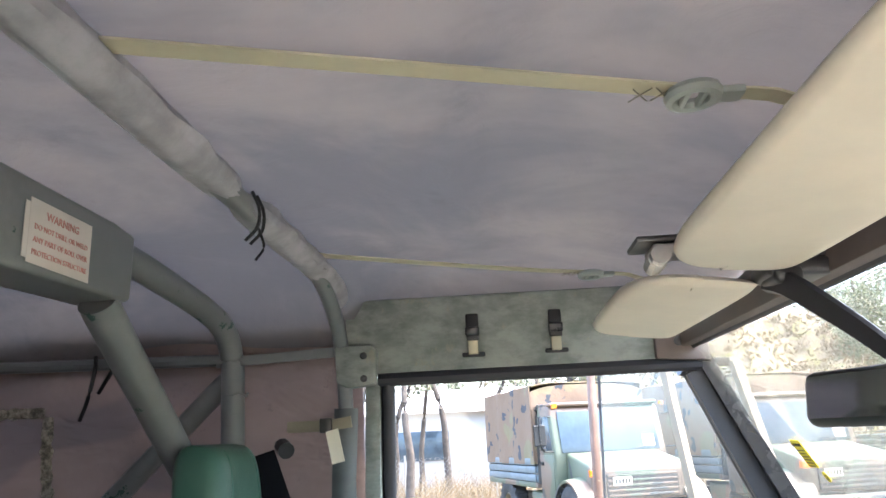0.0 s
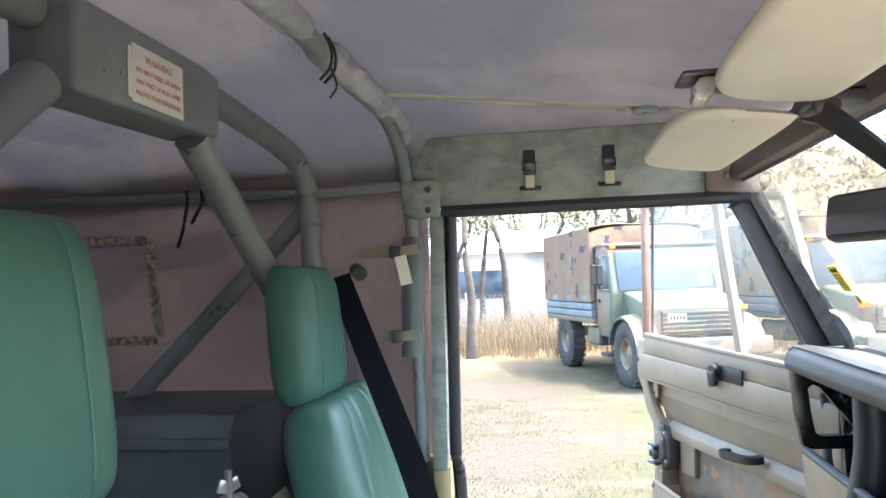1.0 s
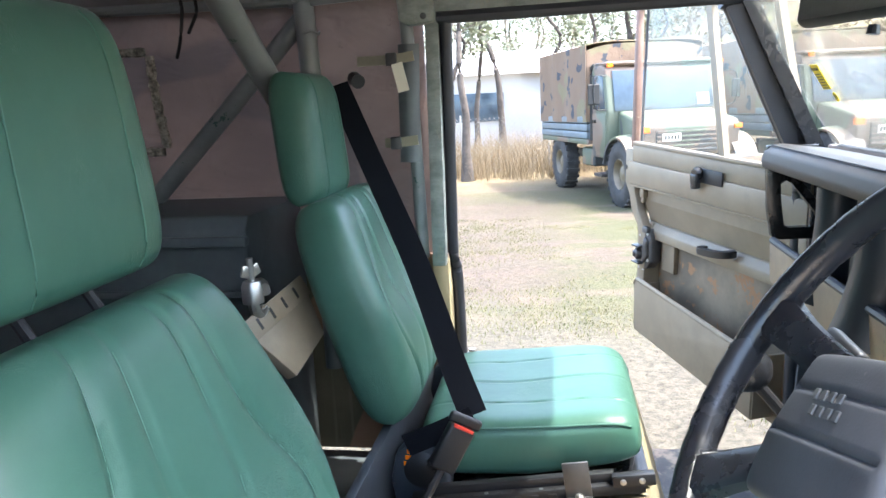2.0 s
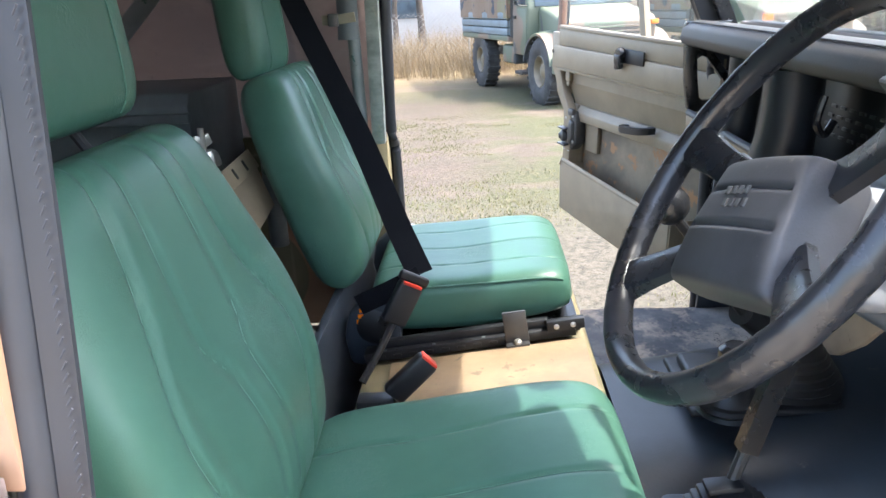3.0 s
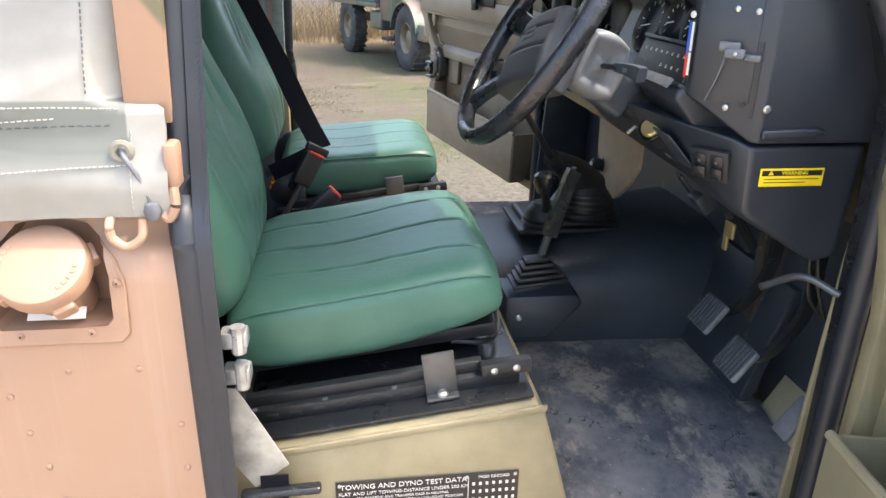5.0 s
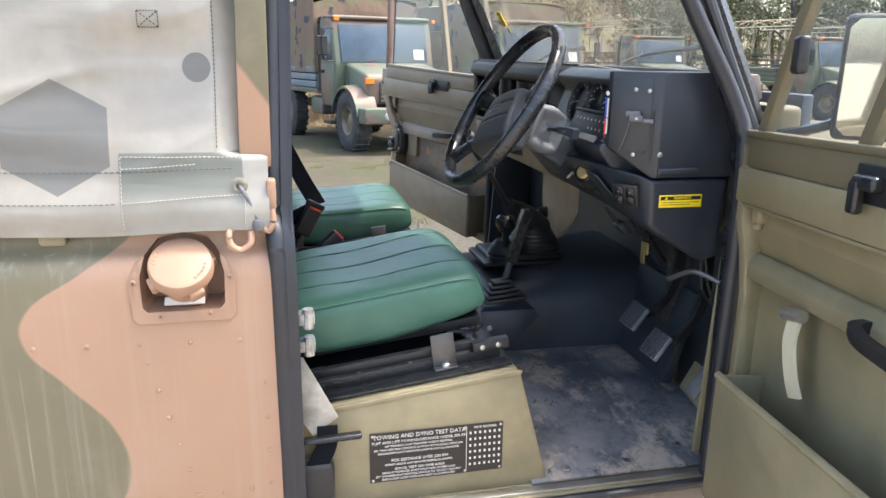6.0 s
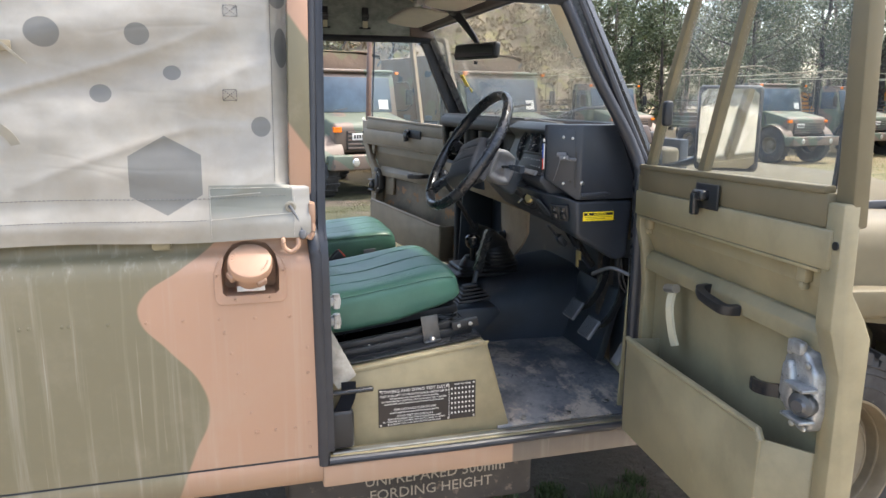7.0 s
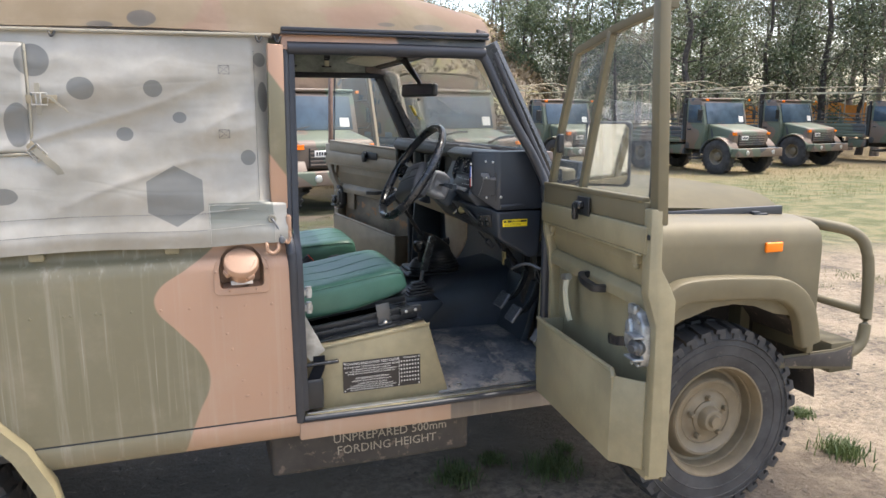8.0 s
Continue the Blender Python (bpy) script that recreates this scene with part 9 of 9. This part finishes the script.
for i in range(44):
    az = math.radians(-30 + 125 * i / 43 + rng.uniform(-1, 1))
    r = rng.uniform(62, 84)
    spots.append((r * math.sin(az), r * math.cos(az), rng.choice((0, 2, 3, 3)), rng.uniform(0.9, 1.3)))
for i in range(40):
    az = math.radians(27 + 60 * i / 39 + rng.uniform(-0.6, 0.6))
    r = rng.uniform(46, 58)
    spots.append((r * math.sin(az), r * math.cos(az), 2, rng.uniform(0.28, 0.5)))
for i in range(14):
    az = math.radians(95 + 230 * i / 13)
    r = rng.uniform(70, 95)
    spots.append((r * math.sin(az), r * math.cos(az), rng.choice((0, 2, 3)), rng.uniform(0.9, 1.3)))
first = {}
for x, y, k, s in spots:
    m = Matrix.Translation((x, y, height(x, y))) @ pose(0, 0, 0, 0, 0, rng.uniform(0, 360))
    if k not in first:
        first[k] = kinds[k]
        kinds[k].matrix_basis = m @ Matrix.Diagonal((s, s, s, 1))
    else:
        c = copy_thing(kinds[k], m)
        c.scale = (s, s, s)
for i, (x, y) in enumerate(((-3.9, 20.2), (-3.1, 22.8), (-2.2, 19.6), (-1.5, 24.0), (-5.5, 23.5), (-4.6, 26), (-0.2, 27), (1.8, 29), (-7.2, 22), (4.5, 31), (-2.9, 28.5), (6.5, 33))):
    m = Matrix.Translation((x, y, height(x, y))) @ pose(0, 0, 0, 0, 0, 70 * i)
    if i == 0:
        thin.matrix_basis = m
    else:
        c = copy_thing(thin, m)
        c.scale = (1 + 0.1 * (i % 4),) * 3


def blades(spots_, mat, name, label, tall, per, spread, seed):
    rng = random.Random(seed)
    verts, faces = [], []
    for x, y, s in spots_:
        for _ in range(per):
            px, py = x + rng.gauss(0, spread * s), y + rng.gauss(0, spread * s)
            z = height(px, py) - 0.005
            h = tall * s * rng.uniform(0.4, 1.1)
            a = rng.uniform(0, 6.283)
            w = 0.0022 + 0.002 * rng.random() + 0.02 * tall * 0.1
            lx, ly = math.cos(a) * h * rng.uniform(0.2, 0.9), math.sin(a) * h * rng.uniform(0.2, 0.9)
            i = len(verts)
            nx, ny = -math.sin(a) * w, math.cos(a) * w
            verts += [(px - nx, py - ny, z), (px + nx, py + ny, z), (px + lx * 0.4 + nx * 0.7, py + ly * 0.4 + ny * 0.7, z + h * 0.65), (px + lx * 0.4 - nx * 0.7, py + ly * 0.4 - ny * 0.7, z + h * 0.65), (px + lx, py + ly, z + h)]
            faces += [(i, i + 1, i + 2, i + 3), (i + 3, i + 2, i + 4)]
    me = bpy.data.meshes.new(name)
    me.from_pydata(verts, [], faces)
    me.materials.append(M[mat])
    return tagged(new(name, me), label, "grass", "", "stuff")


rng = random.Random(5)
near = []
for _ in range(3600):
    x, y = rng.uniform(-4.5, 7.0), rng.uniform(3.4, 13.0)
    if noise.noise(Vector((x * 0.45, y * 0.45, 1.0))) + 0.35 * noise.noise(Vector((x * 1.5, y * 1.5, 4))) > 0.24 * (y < 5.0) - 0.12 * (y > 7.0):
        near.append((x, y, rng.uniform(0.5, 1.2)))
blades(near, "grass", "grass_patches", "patchy green and dry grass on sand", 0.036, 34, 0.13, 1)
blades([(-13 + rng.uniform(0, 20), rng.uniform(19.5, 27), rng.uniform(0.5, 1.2)) for _ in range(1500)], "dry", "dry_grass", "tall dry straw-coloured grass by the fence", 1.15, 18, 0.22, 2)
blades([(1.256, 0.614, 1.1), (0.791, 0.684, 0.9), (1.02, 0.80, 0.5), (2.762, 0.289, 1.0), (2.95, 0.75, 0.55), (3.2, 1.35, 0.6), (1.42, 0.80, 0.4), (2.95, 1.9, 0.5)], "fgrass", "grass_tufts", "green grass tufts in bare soil", 0.075, 420, 0.055, 3)
blades([(rng.uniform(6, 26), rng.uniform(12, 26), rng.uniform(0.5, 1.2)) for _ in range(900)], "turf", "grass_patches", "thin grass round the parked trucks", 0.16, 12, 0.25, 6)
tufts = []
for _ in range(800):
    u, v = rng.random(), rng.uniform(0.05, 1.0)
    x, y, z = bank(u, v)
    tufts.append((x, y, z))
verts, faces = [], []
for x, y, z in tufts:
    leaf_blob(verts, faces, Vector((x, y, z + 0.15)), rng.uniform(0.25, 0.6), 14, 0.32, rng, -0.9)
me = bpy.data.meshes.new("bank_scrub")
me.from_pydata(verts, [], faces)
me.materials.append(M["dry"])
tagged(new("bank_scrub", me), "dry grass and scrub on the bank", "scrub", "", "stuff")
verts, faces = [], []
for _ in range(1500):
    x, y = rng.uniform(-4, 6), rng.uniform(-0.6, 9)
    s = rng.uniform(0.006, 0.022)
    z = height(x, y)
    i = len(verts)
    for dx, dy, dz in ((1, 0, 0), (0, 1, 0), (-1, 0, 0), (0, -1, 0), (0.1, 0.1, 0.8)):
        verts.append((x + dx * s * rng.uniform(0.6, 1.2), y + dy * s * rng.uniform(0.6, 1.2), z + dz * s * rng.uniform(0.5, 1)))
    faces += [(i, i + 1, i + 4), (i + 1, i + 2, i + 4), (i + 2, i + 3, i + 4), (i + 3, i, i + 4)]
me = bpy.data.meshes.new("loose_stones")
me.from_pydata(verts, [], faces)
me.materials.append(M["pebble"])
tagged(new("loose_stones", me), "small loose stones and litter on the sand", "gravel", "", "stuff")
rng = random.Random(31)
verts, faces = [], []
for _ in range(4200):
    x, y = rng.uniform(-2.0, 4.5), rng.uniform(-1.9, 2.2)
    a, ln, w = rng.uniform(0, 6.283), rng.uniform(0.008, 0.05), rng.uniform(0.0015, 0.006)
    dx, dy = math.cos(a), math.sin(a)
    i = len(verts)
    z = height(x, y) + 0.002
    lift = rng.uniform(0, 0.010)
    verts += [(x - dy * w, y + dx * w, z), (x + dy * w, y - dx * w, z), (x + dx * ln + dy * w * 0.4, y + dy * ln - dx * w * 0.4, z + lift), (x + dx * ln - dy * w * 0.4, y + dy * ln + dx * w * 0.4, z + lift)]
    faces.append((i, i + 1, i + 2, i + 3))
me = bpy.data.meshes.new("leaf_litter")
me.from_pydata(verts, [], faces)
me.materials.append(M["litter"])
tagged(new("leaf_litter", me), "dry leaves, bark and twigs on the soil", "litter", "", "stuff")
